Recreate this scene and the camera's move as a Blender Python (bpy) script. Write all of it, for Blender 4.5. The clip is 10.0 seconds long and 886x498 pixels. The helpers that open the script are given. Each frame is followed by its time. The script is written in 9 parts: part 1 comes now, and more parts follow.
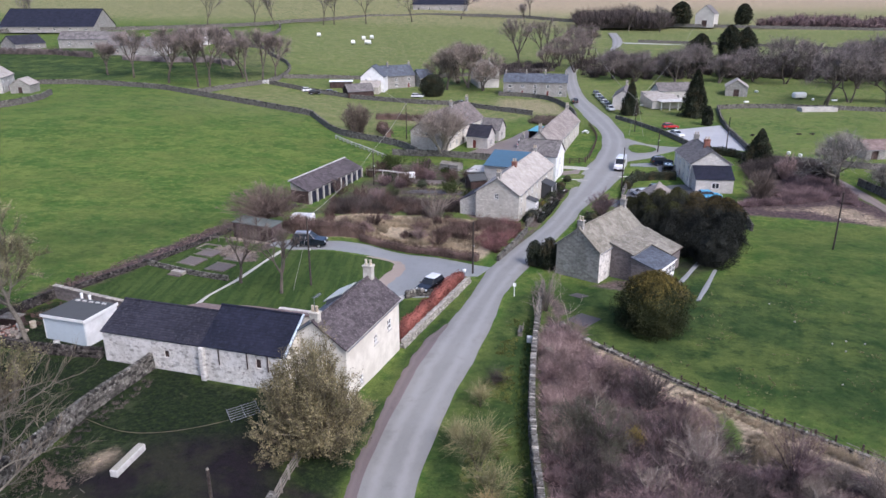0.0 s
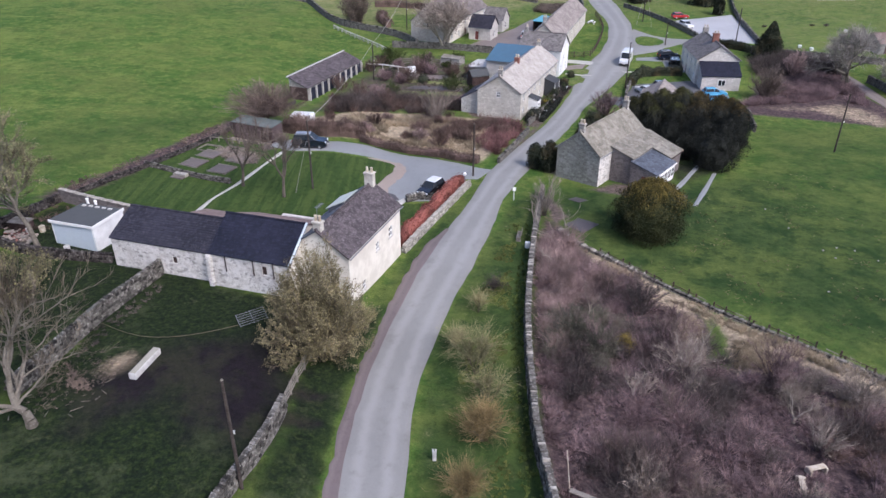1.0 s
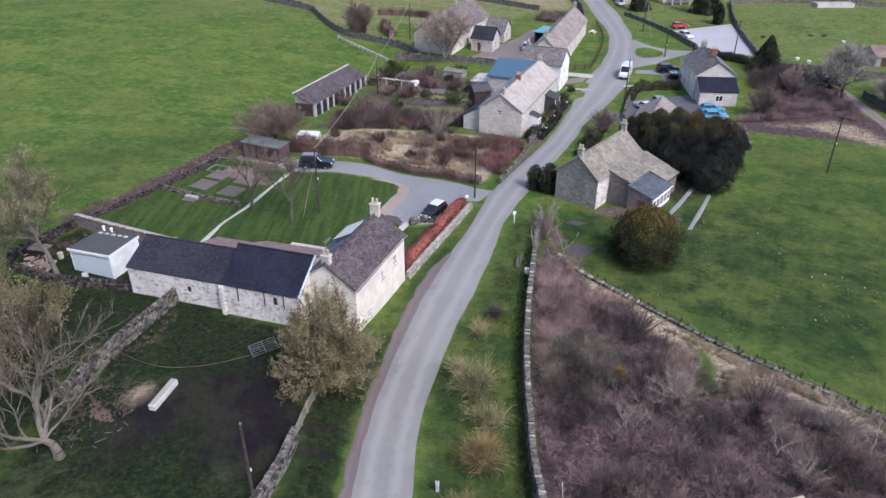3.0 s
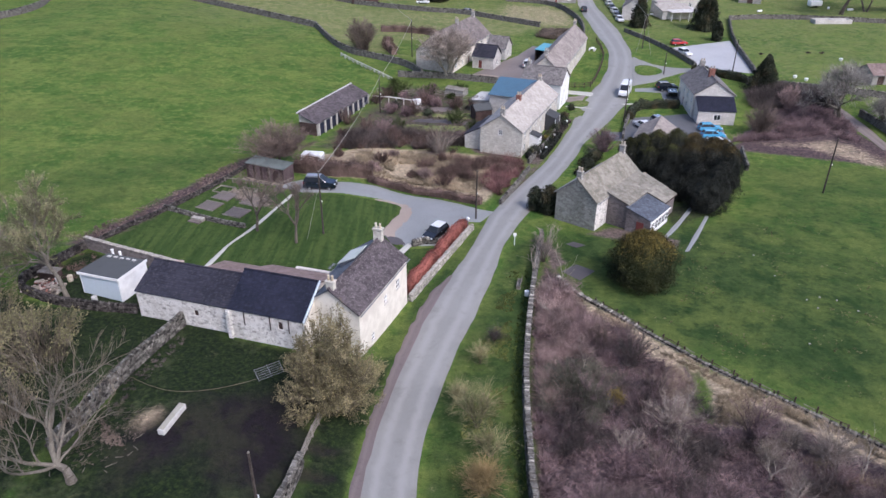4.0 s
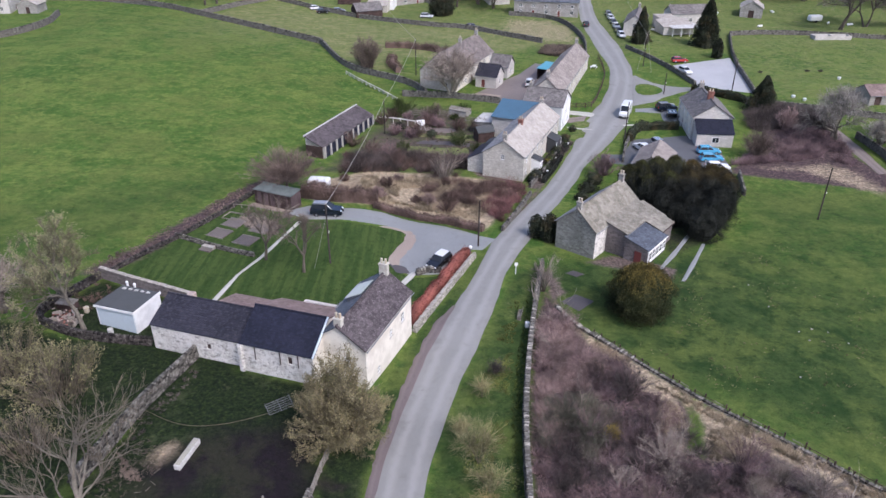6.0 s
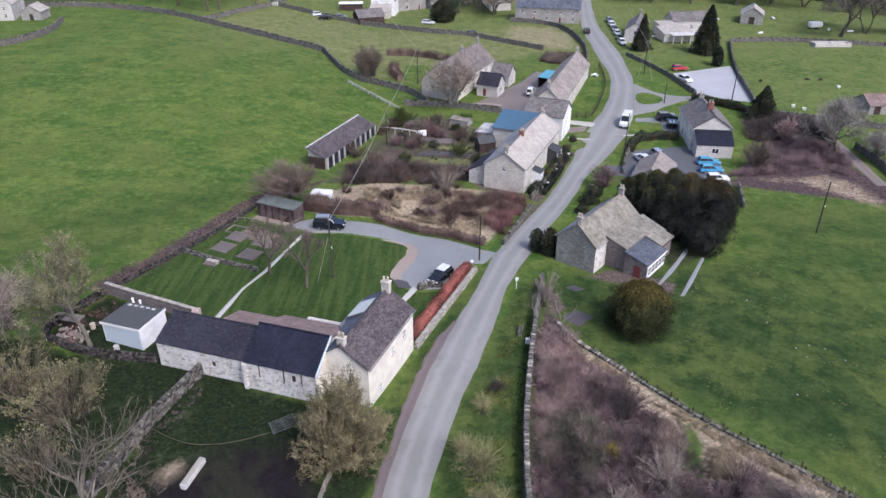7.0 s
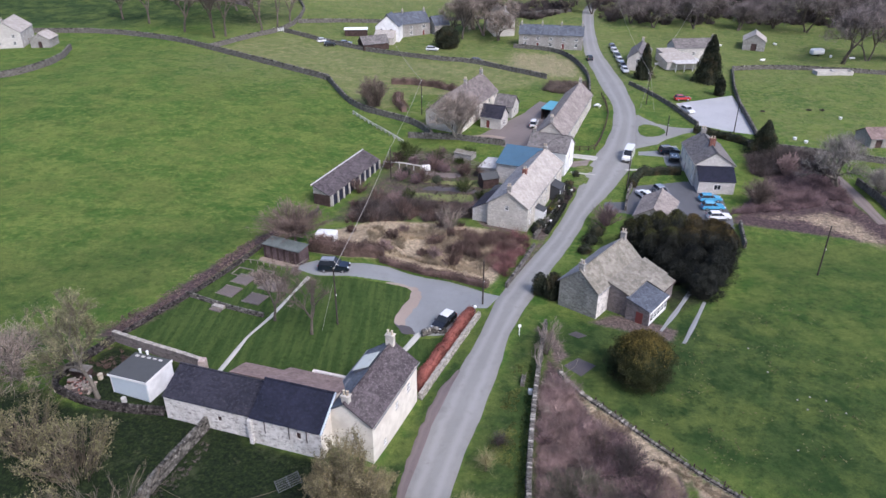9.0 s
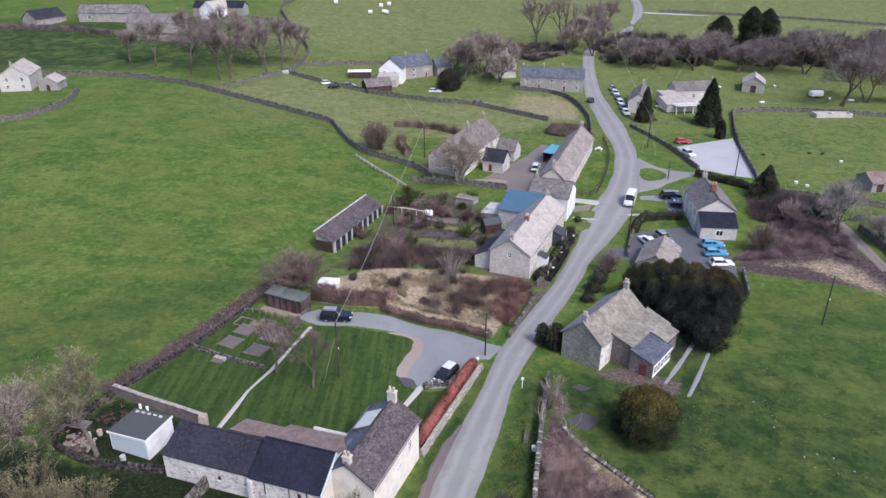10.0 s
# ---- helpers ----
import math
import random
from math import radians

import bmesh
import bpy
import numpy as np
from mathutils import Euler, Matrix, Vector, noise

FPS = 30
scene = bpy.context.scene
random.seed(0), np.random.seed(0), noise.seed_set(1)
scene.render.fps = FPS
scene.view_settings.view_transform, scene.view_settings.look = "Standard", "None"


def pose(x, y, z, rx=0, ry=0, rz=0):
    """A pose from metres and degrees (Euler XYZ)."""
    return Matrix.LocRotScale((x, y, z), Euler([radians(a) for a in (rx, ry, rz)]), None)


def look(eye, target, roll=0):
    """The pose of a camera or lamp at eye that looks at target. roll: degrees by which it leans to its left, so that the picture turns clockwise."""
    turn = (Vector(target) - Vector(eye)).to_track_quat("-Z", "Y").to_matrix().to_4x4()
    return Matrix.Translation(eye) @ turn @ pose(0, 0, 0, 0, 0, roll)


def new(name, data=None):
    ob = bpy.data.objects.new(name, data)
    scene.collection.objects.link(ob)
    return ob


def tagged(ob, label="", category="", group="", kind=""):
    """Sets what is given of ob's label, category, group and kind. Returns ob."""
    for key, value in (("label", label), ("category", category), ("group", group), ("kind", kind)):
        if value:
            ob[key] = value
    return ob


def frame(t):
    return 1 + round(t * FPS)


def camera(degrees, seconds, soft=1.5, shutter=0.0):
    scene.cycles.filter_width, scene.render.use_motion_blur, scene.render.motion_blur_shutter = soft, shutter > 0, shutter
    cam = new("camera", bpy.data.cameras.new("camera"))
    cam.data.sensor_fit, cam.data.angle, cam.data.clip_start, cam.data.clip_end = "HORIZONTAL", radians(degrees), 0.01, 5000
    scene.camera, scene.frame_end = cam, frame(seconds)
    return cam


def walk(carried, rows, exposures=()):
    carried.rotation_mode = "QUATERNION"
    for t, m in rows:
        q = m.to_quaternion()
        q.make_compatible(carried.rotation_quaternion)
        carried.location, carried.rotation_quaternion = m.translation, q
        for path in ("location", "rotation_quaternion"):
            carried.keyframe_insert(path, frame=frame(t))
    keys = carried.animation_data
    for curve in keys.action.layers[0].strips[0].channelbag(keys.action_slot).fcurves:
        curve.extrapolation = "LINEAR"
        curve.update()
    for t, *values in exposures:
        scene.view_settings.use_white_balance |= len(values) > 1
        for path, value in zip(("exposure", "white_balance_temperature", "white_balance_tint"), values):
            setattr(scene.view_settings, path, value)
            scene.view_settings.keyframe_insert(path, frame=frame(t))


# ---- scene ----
cam = camera(64.2, 10.0)
METRES, EYE, TILT, LEAN, TURN = 24.0, 33.6, -19.5, 0.0, 0.0
ROWS = [
    (0.0, 0.0, 0.0, 0.0, 0.0, 0.0, -0.0),
    (0.5, 0.0025, -0.0191, 0.038, 0.08, -4.2, -0.13),
    (1.0, 0.0035, -0.0383, 0.0864, 0.11, -9.13, -0.23),
    (1.5, 0.0025, -0.0585, 0.1326, 0.15, -11.11, -0.27),
    (2.0, 0.002, -0.0816, 0.1765, 0.19, -11.03, -0.3),
    (2.5, 0.0009, -0.1063, 0.2182, 0.23, -10.4, -0.31),
    (4.0, -0.0014, -0.1852, 0.3405, 0.4, -9.15, -0.36),
    (4.5, -0.0019, -0.2099, 0.3823, 0.46, -9.06, -0.38),
    (5.0, -0.0025, -0.2326, 0.4248, 0.52, -9.06, -0.39),
    (5.5, -0.0034, -0.2541, 0.4681, 0.59, -9.1, -0.42),
    (7.0, -0.0058, -0.2974, 0.6069, 0.76, -9.21, -0.47),
    (7.5, -0.0062, -0.3051, 0.6559, 0.83, -9.25, -0.48),
    (8.0, -0.0069, -0.3089, 0.707, 0.91, -9.29, -0.51),
    (8.5, -0.0076, -0.309, 0.7608, 0.99, -9.26, -0.52),
    (9.0, -0.0072, -0.306, 0.8166, 1.07, -8.4, -0.53),
    (9.5, -0.0071, -0.3003, 0.871, 1.18, -7.11, -0.51),
    (10.0, -0.007, -0.2916, 0.9255, 1.28, -5.78, -0.51),
]
walk(cam, [(t, pose(0, 0, EYE, TILT, LEAN, TURN) @ pose(METRES * x, METRES * y, METRES * z, 90 + pitch, roll, yaw)) for t, x, y, z, yaw, pitch, roll in ROWS], [(0.0, 0.72, 5750, 17), (10.0, 0.72, 5750, 17)])

# ---- world, sun and exposure ----
SUN_TO = Vector((0.42, -0.48, 0.72)).normalized()
world = bpy.data.worlds.new("sky")
scene.world = world
world.use_nodes = True
wn = world.node_tree.nodes
sky = wn.new("ShaderNodeTexSky")
sky.sky_type, sky.sun_disc = "NISHITA", False
sky.sun_elevation = math.asin(SUN_TO.z)
sky.sun_rotation = math.atan2(SUN_TO.x, SUN_TO.y)
sky.air_density, sky.dust_density, sky.ozone_density = 1.0, 4.0, 1.0
wn["Background"].inputs["Strength"].default_value = 0.14
world.node_tree.links.new(sky.outputs["Color"], wn["Background"].inputs["Color"])
sun = new("sun", bpy.data.lights.new("sun", "SUN"))
sun.data.energy, sun.data.angle, sun.data.color = 1.5, radians(14), (1.0, 0.95, 0.88)
sun.matrix_world = look(SUN_TO * 100, (0, 0, 0))


# ---- materials ----
class Nodes:
    """Small helper to write node trees."""

    def __init__(self, name, rough=0.9, metal=0.0):
        self.mat = bpy.data.materials.new(name)
        self.mat.use_nodes = True
        self.tree = self.mat.node_tree
        self.bsdf = self.tree.nodes["Principled BSDF"]
        self.bsdf.inputs["Roughness"].default_value = rough
        self.bsdf.inputs["Metallic"].default_value = metal
        self.bsdf.inputs["Specular IOR Level"].default_value = 0.25
        self.place = self.add("ShaderNodeNewGeometry").outputs["Position"]

    def add(self, kind):
        return self.tree.nodes.new(kind)

    def link(self, a, b):
        self.tree.links.new(a, b)

    def stretched(self, sx, sy, sz, turn=0.0):
        m = self.add("ShaderNodeMapping")
        m.inputs["Scale"].default_value = (sx, sy, sz)
        m.inputs["Rotation"].default_value = (0, 0, radians(turn))
        self.link(self.place, m.inputs["Vector"])
        return m.outputs["Vector"]

    def noise(self, scale, detail=4.0, rough=0.6, vector=None):
        n = self.add("ShaderNodeTexNoise")
        n.inputs["Scale"].default_value, n.inputs["Detail"].default_value, n.inputs["Roughness"].default_value = scale, detail, rough
        self.link(vector if vector is not None else self.place, n.inputs["Vector"])
        return n.outputs["Fac"]

    def voronoi(self, scale, feature="F1", vector=None):
        n = self.add("ShaderNodeTexVoronoi")
        n.feature = feature
        n.inputs["Scale"].default_value = scale
        self.link(vector if vector is not None else self.place, n.inputs["Vector"])
        return n.outputs["Distance"], (n.outputs["Color"] if feature == "F1" else None)

    def ramp(self, value, a, b):
        n = self.add("ShaderNodeMapRange")
        n.interpolation_type = "SMOOTHSTEP"
        n.inputs["From Min"].default_value, n.inputs["From Max"].default_value = a, b
        self.link(value, n.inputs["Value"])
        return n.outputs["Result"]

    def math(self, op, a, b):
        n = self.add("ShaderNodeMath")
        n.operation = op
        for i, v in enumerate((a, b)):
            if isinstance(v, (int, float)):
                n.inputs[i].default_value = v
            else:
                self.link(v, n.inputs[i])
        return n.outputs["Value"]

    def mix(self, fac, a, b, kind="MIX"):
        n = self.add("ShaderNodeMix")
        n.data_type, n.blend_type = "RGBA", kind
        for i, v in ((0, fac), (6, a), (7, b)):
            if isinstance(v, (int, float)):
                n.inputs[i].default_value = v
            elif isinstance(v, tuple):
                n.inputs[i].default_value = (*v, 1.0)
            else:
                self.link(v, n.inputs[i])
        return n.outputs[2]

    def attribute(self, name):
        n = self.add("ShaderNodeAttribute")
        n.attribute_name = name
        return n.outputs["Fac"]

    def island(self):
        return self.tree.nodes["Geometry"].outputs["Random Per Island"]

    def own(self):
        return self.add("ShaderNodeObjectInfo").outputs["Random"]

    def bump(self, height, strength=0.4, distance=0.05):
        n = self.add("ShaderNodeBump")
        n.inputs["Strength"].default_value, n.inputs["Distance"].default_value = strength, distance
        self.link(height, n.inputs["Height"])
        self.link(n.outputs["Normal"], self.bsdf.inputs["Normal"])

    def done(self, colour):
        if isinstance(colour, tuple):
            self.bsdf.inputs["Base Color"].default_value = (*colour, 1.0)
        else:
            self.link(colour, self.bsdf.inputs["Base Color"])
        return self.mat


def speckled(name, dark, mid, light, coarse=0.6, fine=6.0, rough=0.9, bump=0.4, depth=0.04, pieces=0.0, metal=0.0):
    """A weathered surface: large stains, fine grain and, where it is made of pieces, a shade for each piece."""
    n = Nodes(name, rough, metal)
    a, b = n.noise(coarse, 5, 0.65), n.noise(fine, 4, 0.7)
    c = n.mix(n.ramp(a, 0.35, 0.65), dark, mid)
    c = n.mix(n.ramp(b, 0.5, 0.75), c, light)
    if pieces:
        shade = n.mix(n.math("MULTIPLY", n.island(), 1.0), tuple(v * (1 - pieces) for v in (0.8, 0.8, 0.8)), tuple(min(1.0, 0.8 * (1 + pieces)) for _ in range(3)))
        c = n.mix(1.0, c, shade, "MULTIPLY")
        c = n.mix(0.0, c, c)
    if bump:
        n.bump(b, bump, depth)
    return n.done(c)


def plain(name, colour, rough=0.6, metal=0.0, wear=0.25, scale=3.0):
    n = Nodes(name, rough, metal)
    f = n.noise(scale, 5, 0.65)
    return n.done(n.mix(n.math("MULTIPLY", n.ramp(f, 0.4, 0.75), wear), colour, tuple(v * 0.55 + 0.02 for v in colour)))


def foliage(name, dark, light, tip=None, clump=0.35, depth=0.45):
    """Leaves or twigs: a shade of its own for each piece, and for each clump of them."""
    n = Nodes(name, 0.75)
    c = n.mix(n.island(), dark, light)
    if tip:
        c = n.mix(n.ramp(n.noise(0.5, 3), 0.5, 0.7), c, tip)
    f = n.ramp(n.noise(clump, 3, 0.55), 0.36, 0.64)
    c = n.mix(1.0, c, n.mix(f, (1 - depth, 1 - depth, 1 - depth), (1 + depth * 0.5, 1 + depth * 0.45, 1 + depth * 0.4)), "MULTIPLY")
    n.bsdf.inputs["Specular IOR Level"].default_value = 0.15
    return n.done(c)


def rubble(name, dark, mid, light, size=2.6, joint=(0.2, 0.18, 0.16), wash=0.0, rough=0.92, stain=0.0):
    """Coursed rubble stone: cells flattened upwards, joints between them."""
    n = Nodes(name, rough)
    v = n.stretched(1, 1, 1.7)
    edge, _ = n.voronoi(size, "DISTANCE_TO_EDGE", v)
    _, cell = n.voronoi(size, "F1", v)
    sep = n.add("ShaderNodeSeparateColor")
    n.link(cell, sep.inputs["Color"])
    c = n.mix(sep.outputs["Red"], dark, light)
    c = n.mix(0.45, c, mid)
    c = n.mix(n.ramp(n.noise(7, 4), 0.45, 0.8), c, tuple(x * 0.6 for x in mid))
    c = n.mix(n.ramp(n.noise(0.35, 4), 0.42, 0.62), c, n.mix(0.5, c, dark))
    gap = n.ramp(edge, 0.0, 0.06)
    c = n.mix(gap, joint, c)
    if wash:
        c = n.mix(n.math("MULTIPLY", n.ramp(n.noise(1.6, 6, 0.75), 0.6, 0.42), wash), c, (0.74, 0.72, 0.69))
    if stain:
        c = n.mix(n.math("MULTIPLY", n.ramp(sep.outputs["Blue"], 0.82, 0.92), stain), c, (0.13, 0.12, 0.11))
        c = n.mix(n.math("MULTIPLY", n.ramp(n.noise(4.6, 4, 0.75), 0.585, 0.62), stain), c, (0.1, 0.09, 0.08))
    n.bump(n.math("ADD", gap, n.noise(9, 3)), 0.5, 0.05)
    return n.done(c)


def turf():
    """The land: meadow grass, with mud, scrub, rough dry grass and lawn where their masks lie; mud, deep and dry also
    carry painted shade or haze.
    """
    n = Nodes("turf", 0.95)
    n.bsdf.inputs["Specular IOR Level"].default_value = 0.1
    big, mid, fine, hair = n.noise(0.045, 4), n.noise(0.33, 5, 0.65), n.noise(2.4, 5, 0.75), n.noise(11, 3, 0.75)
    streak = n.noise(0.15, 5, 0.62, n.stretched(0.8, 1.2, 1, 15))
    tuft = n.noise(0.7, 7, 0.8)
    meadow = n.mix(n.ramp(big, 0.35, 0.65), (0.04, 0.092, 0.017), (0.061, 0.115, 0.022))
    meadow = n.mix(n.math("MULTIPLY", n.ramp(streak, 0.4, 0.66), 0.65), meadow, (0.132, 0.166, 0.041))
    meadow = n.mix(n.math("MULTIPLY", n.ramp(tuft, 0.47, 0.6), 0.65), meadow, (0.147, 0.176, 0.045))
    meadow = n.mix(n.math("MULTIPLY", n.ramp(mid, 0.5, 0.72), 0.6), meadow, (0.027, 0.06, 0.01))
    lawn = n.mix(n.ramp(n.noise(0.8, 3, 0.5, n.stretched(1.6, 0.12, 1, -20)), 0.36, 0.66), (0.032, 0.058, 0.015), (0.055, 0.083, 0.022))
    dry = n.mix(n.ramp(mid, 0.35, 0.65), (0.13, 0.145, 0.06), (0.23, 0.215, 0.11))
    straw = n.mix(n.ramp(fine, 0.35, 0.65), (0.22, 0.172, 0.118), (0.42, 0.345, 0.25))
    straw = n.mix(n.math("MULTIPLY", n.ramp(mid, 0.5, 0.7), 0.6), straw, (0.13, 0.1, 0.065))
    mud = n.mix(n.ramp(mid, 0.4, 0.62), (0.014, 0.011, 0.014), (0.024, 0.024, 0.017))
    scrub = n.mix(n.ramp(fine, 0.35, 0.65), (0.042, 0.029, 0.032), (0.105, 0.076, 0.076))
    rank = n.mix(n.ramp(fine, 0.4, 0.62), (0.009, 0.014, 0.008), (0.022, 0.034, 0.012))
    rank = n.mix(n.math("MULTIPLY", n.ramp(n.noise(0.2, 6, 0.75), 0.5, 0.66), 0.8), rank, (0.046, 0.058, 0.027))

    def over(below, name, what, soft=0.35):
        m = n.math("ADD", n.attribute(name), n.math("MULTIPLY", n.math("SUBTRACT", n.noise(0.6, 6, 0.8), 0.5), 1.1))
        return n.mix(n.ramp(m, 0.5 - soft / 2, 0.5 + soft / 2), below, what)

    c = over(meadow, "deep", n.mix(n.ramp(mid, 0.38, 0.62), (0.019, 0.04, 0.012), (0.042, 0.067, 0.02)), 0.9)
    c = n.mix(n.math("MULTIPLY", n.ramp(n.noise(0.12, 8, 0.72), 0.46, 0.62), 0.7), c, (0.097, 0.125, 0.032))
    c = over(c, "dry", dry, 0.6)
    c = over(c, "lawn", lawn, 0.1)
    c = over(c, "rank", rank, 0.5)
    c = over(c, "scrub", scrub, 0.6)
    c = over(c, "straw", straw, 0.8)
    worn = n.mix(n.ramp(fine, 0.35, 0.65), (0.07, 0.052, 0.05), (0.15, 0.12, 0.108))
    c = over(c, "worn", worn, 0.5)
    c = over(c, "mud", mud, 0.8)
    c = n.mix(n.math("MULTIPLY", n.ramp(hair, 0.42, 0.66), 0.55), c, n.mix(1.0, c, (0.45, 0.5, 0.4), "MULTIPLY"))
    c = n.mix(n.math("MULTIPLY", n.ramp(fine, 0.53, 0.7), 0.6), c, n.mix(1.0, c, (1.7, 1.5, 1.35), "MULTIPLY"))
    blade = n.noise(26, 3, 0.8)
    c = n.mix(n.math("MULTIPLY", n.ramp(blade, 0.5, 0.68), 0.6), c, n.mix(1.0, c, (1.8, 1.65, 1.55), "MULTIPLY"))
    clump = n.noise(1.3, 9, 0.85)
    c = n.mix(n.ramp(clump, 0.36, 0.5), n.mix(1.0, c, (0.55, 0.6, 0.55), "MULTIPLY"), c)
    c = n.mix(n.math("MULTIPLY", n.ramp(clump, 0.53, 0.68), 0.7), c, n.mix(1.0, c, (1.6, 1.45, 1.4), "MULTIPLY"))
    n.bump(n.math("ADD", fine, n.math("MULTIPLY", hair, 0.5)), 0.5, 0.12)
    return n.done(c)


def tarmac(name, base, worn, edge, patchy=0.5):
    n = Nodes(name, 0.6)
    c = n.mix(n.math("MULTIPLY", n.ramp(n.noise(0.12, 3, 0.5), 0.35, 0.68), patchy), base, worn)
    c = n.mix(n.math("MULTIPLY", n.ramp(n.noise(1.1, 7, 0.8), 0.52, 0.72), 0.5), c, edge)
    c = n.mix(n.math("MULTIPLY", n.ramp(n.noise(5, 5, 0.8), 0.5, 0.72), 0.35), c, worn)
    off = n.math("ABSOLUTE", n.math("SUBTRACT", n.attribute("across"), 0.5), 0.0)
    off = n.math("ADD", off, n.math("MULTIPLY", n.math("SUBTRACT", n.noise(0.5, 5, 0.7), 0.5), 0.22))
    c = n.mix(n.math("MULTIPLY", n.ramp(n.math("ABSOLUTE", n.math("SUBTRACT", off, 0.2), 0.0), 0.14, 0.0), patchy), c, tuple(v * 1.25 for v in worn))
    c = n.mix(n.math("MULTIPLY", n.ramp(off, 0.38, 0.54), 0.6), c, tuple(v * f for v, f in zip(edge, (0.95, 0.86, 0.78))))
    c = n.mix(n.math("MULTIPLY", n.ramp(n.noise(0.5, 6, 0.75), 0.54, 0.7), 0.5), c, edge)
    c = n.mix(n.math("MULTIPLY", n.ramp(n.noise(18, 3, 0.8), 0.45, 0.7), 0.3), c, tuple(v * 1.4 for v in worn))
    n.bump(n.noise(30, 3), 0.3, 0.02)
    return n.done(c)


TURF = turf()
ROAD = tarmac("road_tarmac", (0.196, 0.191, 0.18), (0.246, 0.241, 0.228), (0.152, 0.143, 0.131))
SHOULDER = tarmac("road_shoulder", (0.14, 0.112, 0.1), (0.2, 0.165, 0.15), (0.075, 0.07, 0.05))
GRAVEL = tarmac("gravel", (0.19, 0.195, 0.195), (0.245, 0.25, 0.25), (0.15, 0.15, 0.145))
YARD = tarmac("pale_gravel", (0.32, 0.32, 0.325), (0.4, 0.4, 0.405), (0.25, 0.245, 0.24))
RED_EDGE = tarmac("reddish_road_edge", (0.125, 0.1, 0.097), (0.165, 0.136, 0.13), (0.07, 0.058, 0.05), 0.3)
EARTH = tarmac("bare_earth", (0.145, 0.12, 0.11), (0.21, 0.18, 0.165), (0.09, 0.078, 0.072))
SANDY = tarmac("sandy_earth", (0.25, 0.2, 0.165), (0.33, 0.27, 0.225), (0.17, 0.135, 0.11))
ASPHALT = tarmac("dark_asphalt", (0.085, 0.086, 0.092), (0.12, 0.121, 0.127), (0.06, 0.06, 0.06))
FLAGS = tarmac("dark_flags", (0.06, 0.053, 0.056), (0.085, 0.077, 0.08), (0.04, 0.037, 0.035))
CREAM_STONE = speckled("cream_wall_stone", (0.3, 0.275, 0.235), (0.5, 0.47, 0.41), (0.72, 0.69, 0.62), 1.6, 5, 0.95, 0.5, 0.04, 0.5)
PINK_PIER = speckled("pinkish_sandstone", (0.32, 0.25, 0.22), (0.44, 0.36, 0.32), (0.55, 0.47, 0.42), 1.6, 6, 0.95, 0.5)
BRICK_RED = speckled("red_brick", (0.16, 0.07, 0.055), (0.24, 0.11, 0.085), (0.3, 0.16, 0.13), 1.5, 9, 0.9, 0.3)
HAZEL = foliage("grey_fine_twigs", (0.2, 0.185, 0.165), (0.36, 0.335, 0.3))
FELT_DARK = plain("dark_felt", (0.05, 0.052, 0.056), 0.7)
PAVING = tarmac("paving", (0.34, 0.33, 0.29), (0.42, 0.41, 0.37), (0.24, 0.24, 0.18))
WHITEWASH = rubble("whitewashed_stone", (0.4, 0.38, 0.35), (0.64, 0.61, 0.56), (0.78, 0.75, 0.7), 2.8, (0.46, 0.43, 0.39), 0.6, stain=0.5)
MOSSY_STONE = rubble("mossy_grey_stone", (0.13, 0.13, 0.112), (0.25, 0.243, 0.215), (0.42, 0.41, 0.38), 2.6, (0.3, 0.29, 0.26), stain=0.35)
WINE_STONE = rubble("dull_purple_grey_stone", (0.1, 0.084, 0.085), (0.18, 0.155, 0.152), (0.28, 0.25, 0.24), 2.2, (0.2, 0.18, 0.17))
DARK_WALL = speckled("dark_tumbled_stone", (0.045, 0.038, 0.036), (0.1, 0.087, 0.08), (0.3, 0.28, 0.255), 1.6, 5, 0.95, 0.5, 0.04, 0.85)
STONE = rubble("grey_stone", (0.2, 0.19, 0.175), (0.34, 0.325, 0.305), (0.48, 0.465, 0.44), 2.4)
CREAM_RUBBLE = rubble("cream_rubble_stone", (0.36, 0.33, 0.28), (0.54, 0.51, 0.45), (0.68, 0.65, 0.58), 2.2, (0.46, 0.43, 0.38))
PALE_STONE = rubble("pale_stone", (0.38, 0.355, 0.33), (0.55, 0.525, 0.49), (0.68, 0.655, 0.615), 2.4, (0.4, 0.385, 0.36))
RENDER = speckled("cream_render", (0.56, 0.52, 0.45), (0.7, 0.66, 0.58), (0.6, 0.56, 0.49), 0.5, 5, 0.9, 0.2)
WHITE = speckled("white_paint", (0.62, 0.62, 0.62), (0.78, 0.78, 0.78), (0.7, 0.7, 0.7), 0.5, 5, 0.7, 0.1)
DRY_STONE = speckled("dry_stone", (0.09, 0.082, 0.072), (0.22, 0.205, 0.18), (0.52, 0.5, 0.46), 1.6, 5, 0.95, 0.5, 0.04, 0.85)
SLATE_FARM = speckled("lichen_slate", (0.075, 0.06, 0.066), (0.115, 0.096, 0.1), (0.3, 0.275, 0.27), 0.6, 6, 0.8, 0.3, 0.02, 0.35)
SLATE_DARK = speckled("dark_slate", (0.013, 0.015, 0.028), (0.021, 0.023, 0.042), (0.035, 0.037, 0.06), 0.4, 4, 0.85, 0.2, 0.02, 0.2)
SLATE_LOW = speckled("old_dark_slate", (0.026, 0.026, 0.038), (0.04, 0.039, 0.055), (0.075, 0.072, 0.085), 0.3, 4, 0.9, 0.2, 0.02, 0.2)
# Twigs of far trees are paled: distance haze put into their colour.
TWIG_HAZE_GREY = foliage("haze_grey_twigs", (0.15, 0.128, 0.125), (0.27, 0.235, 0.225))
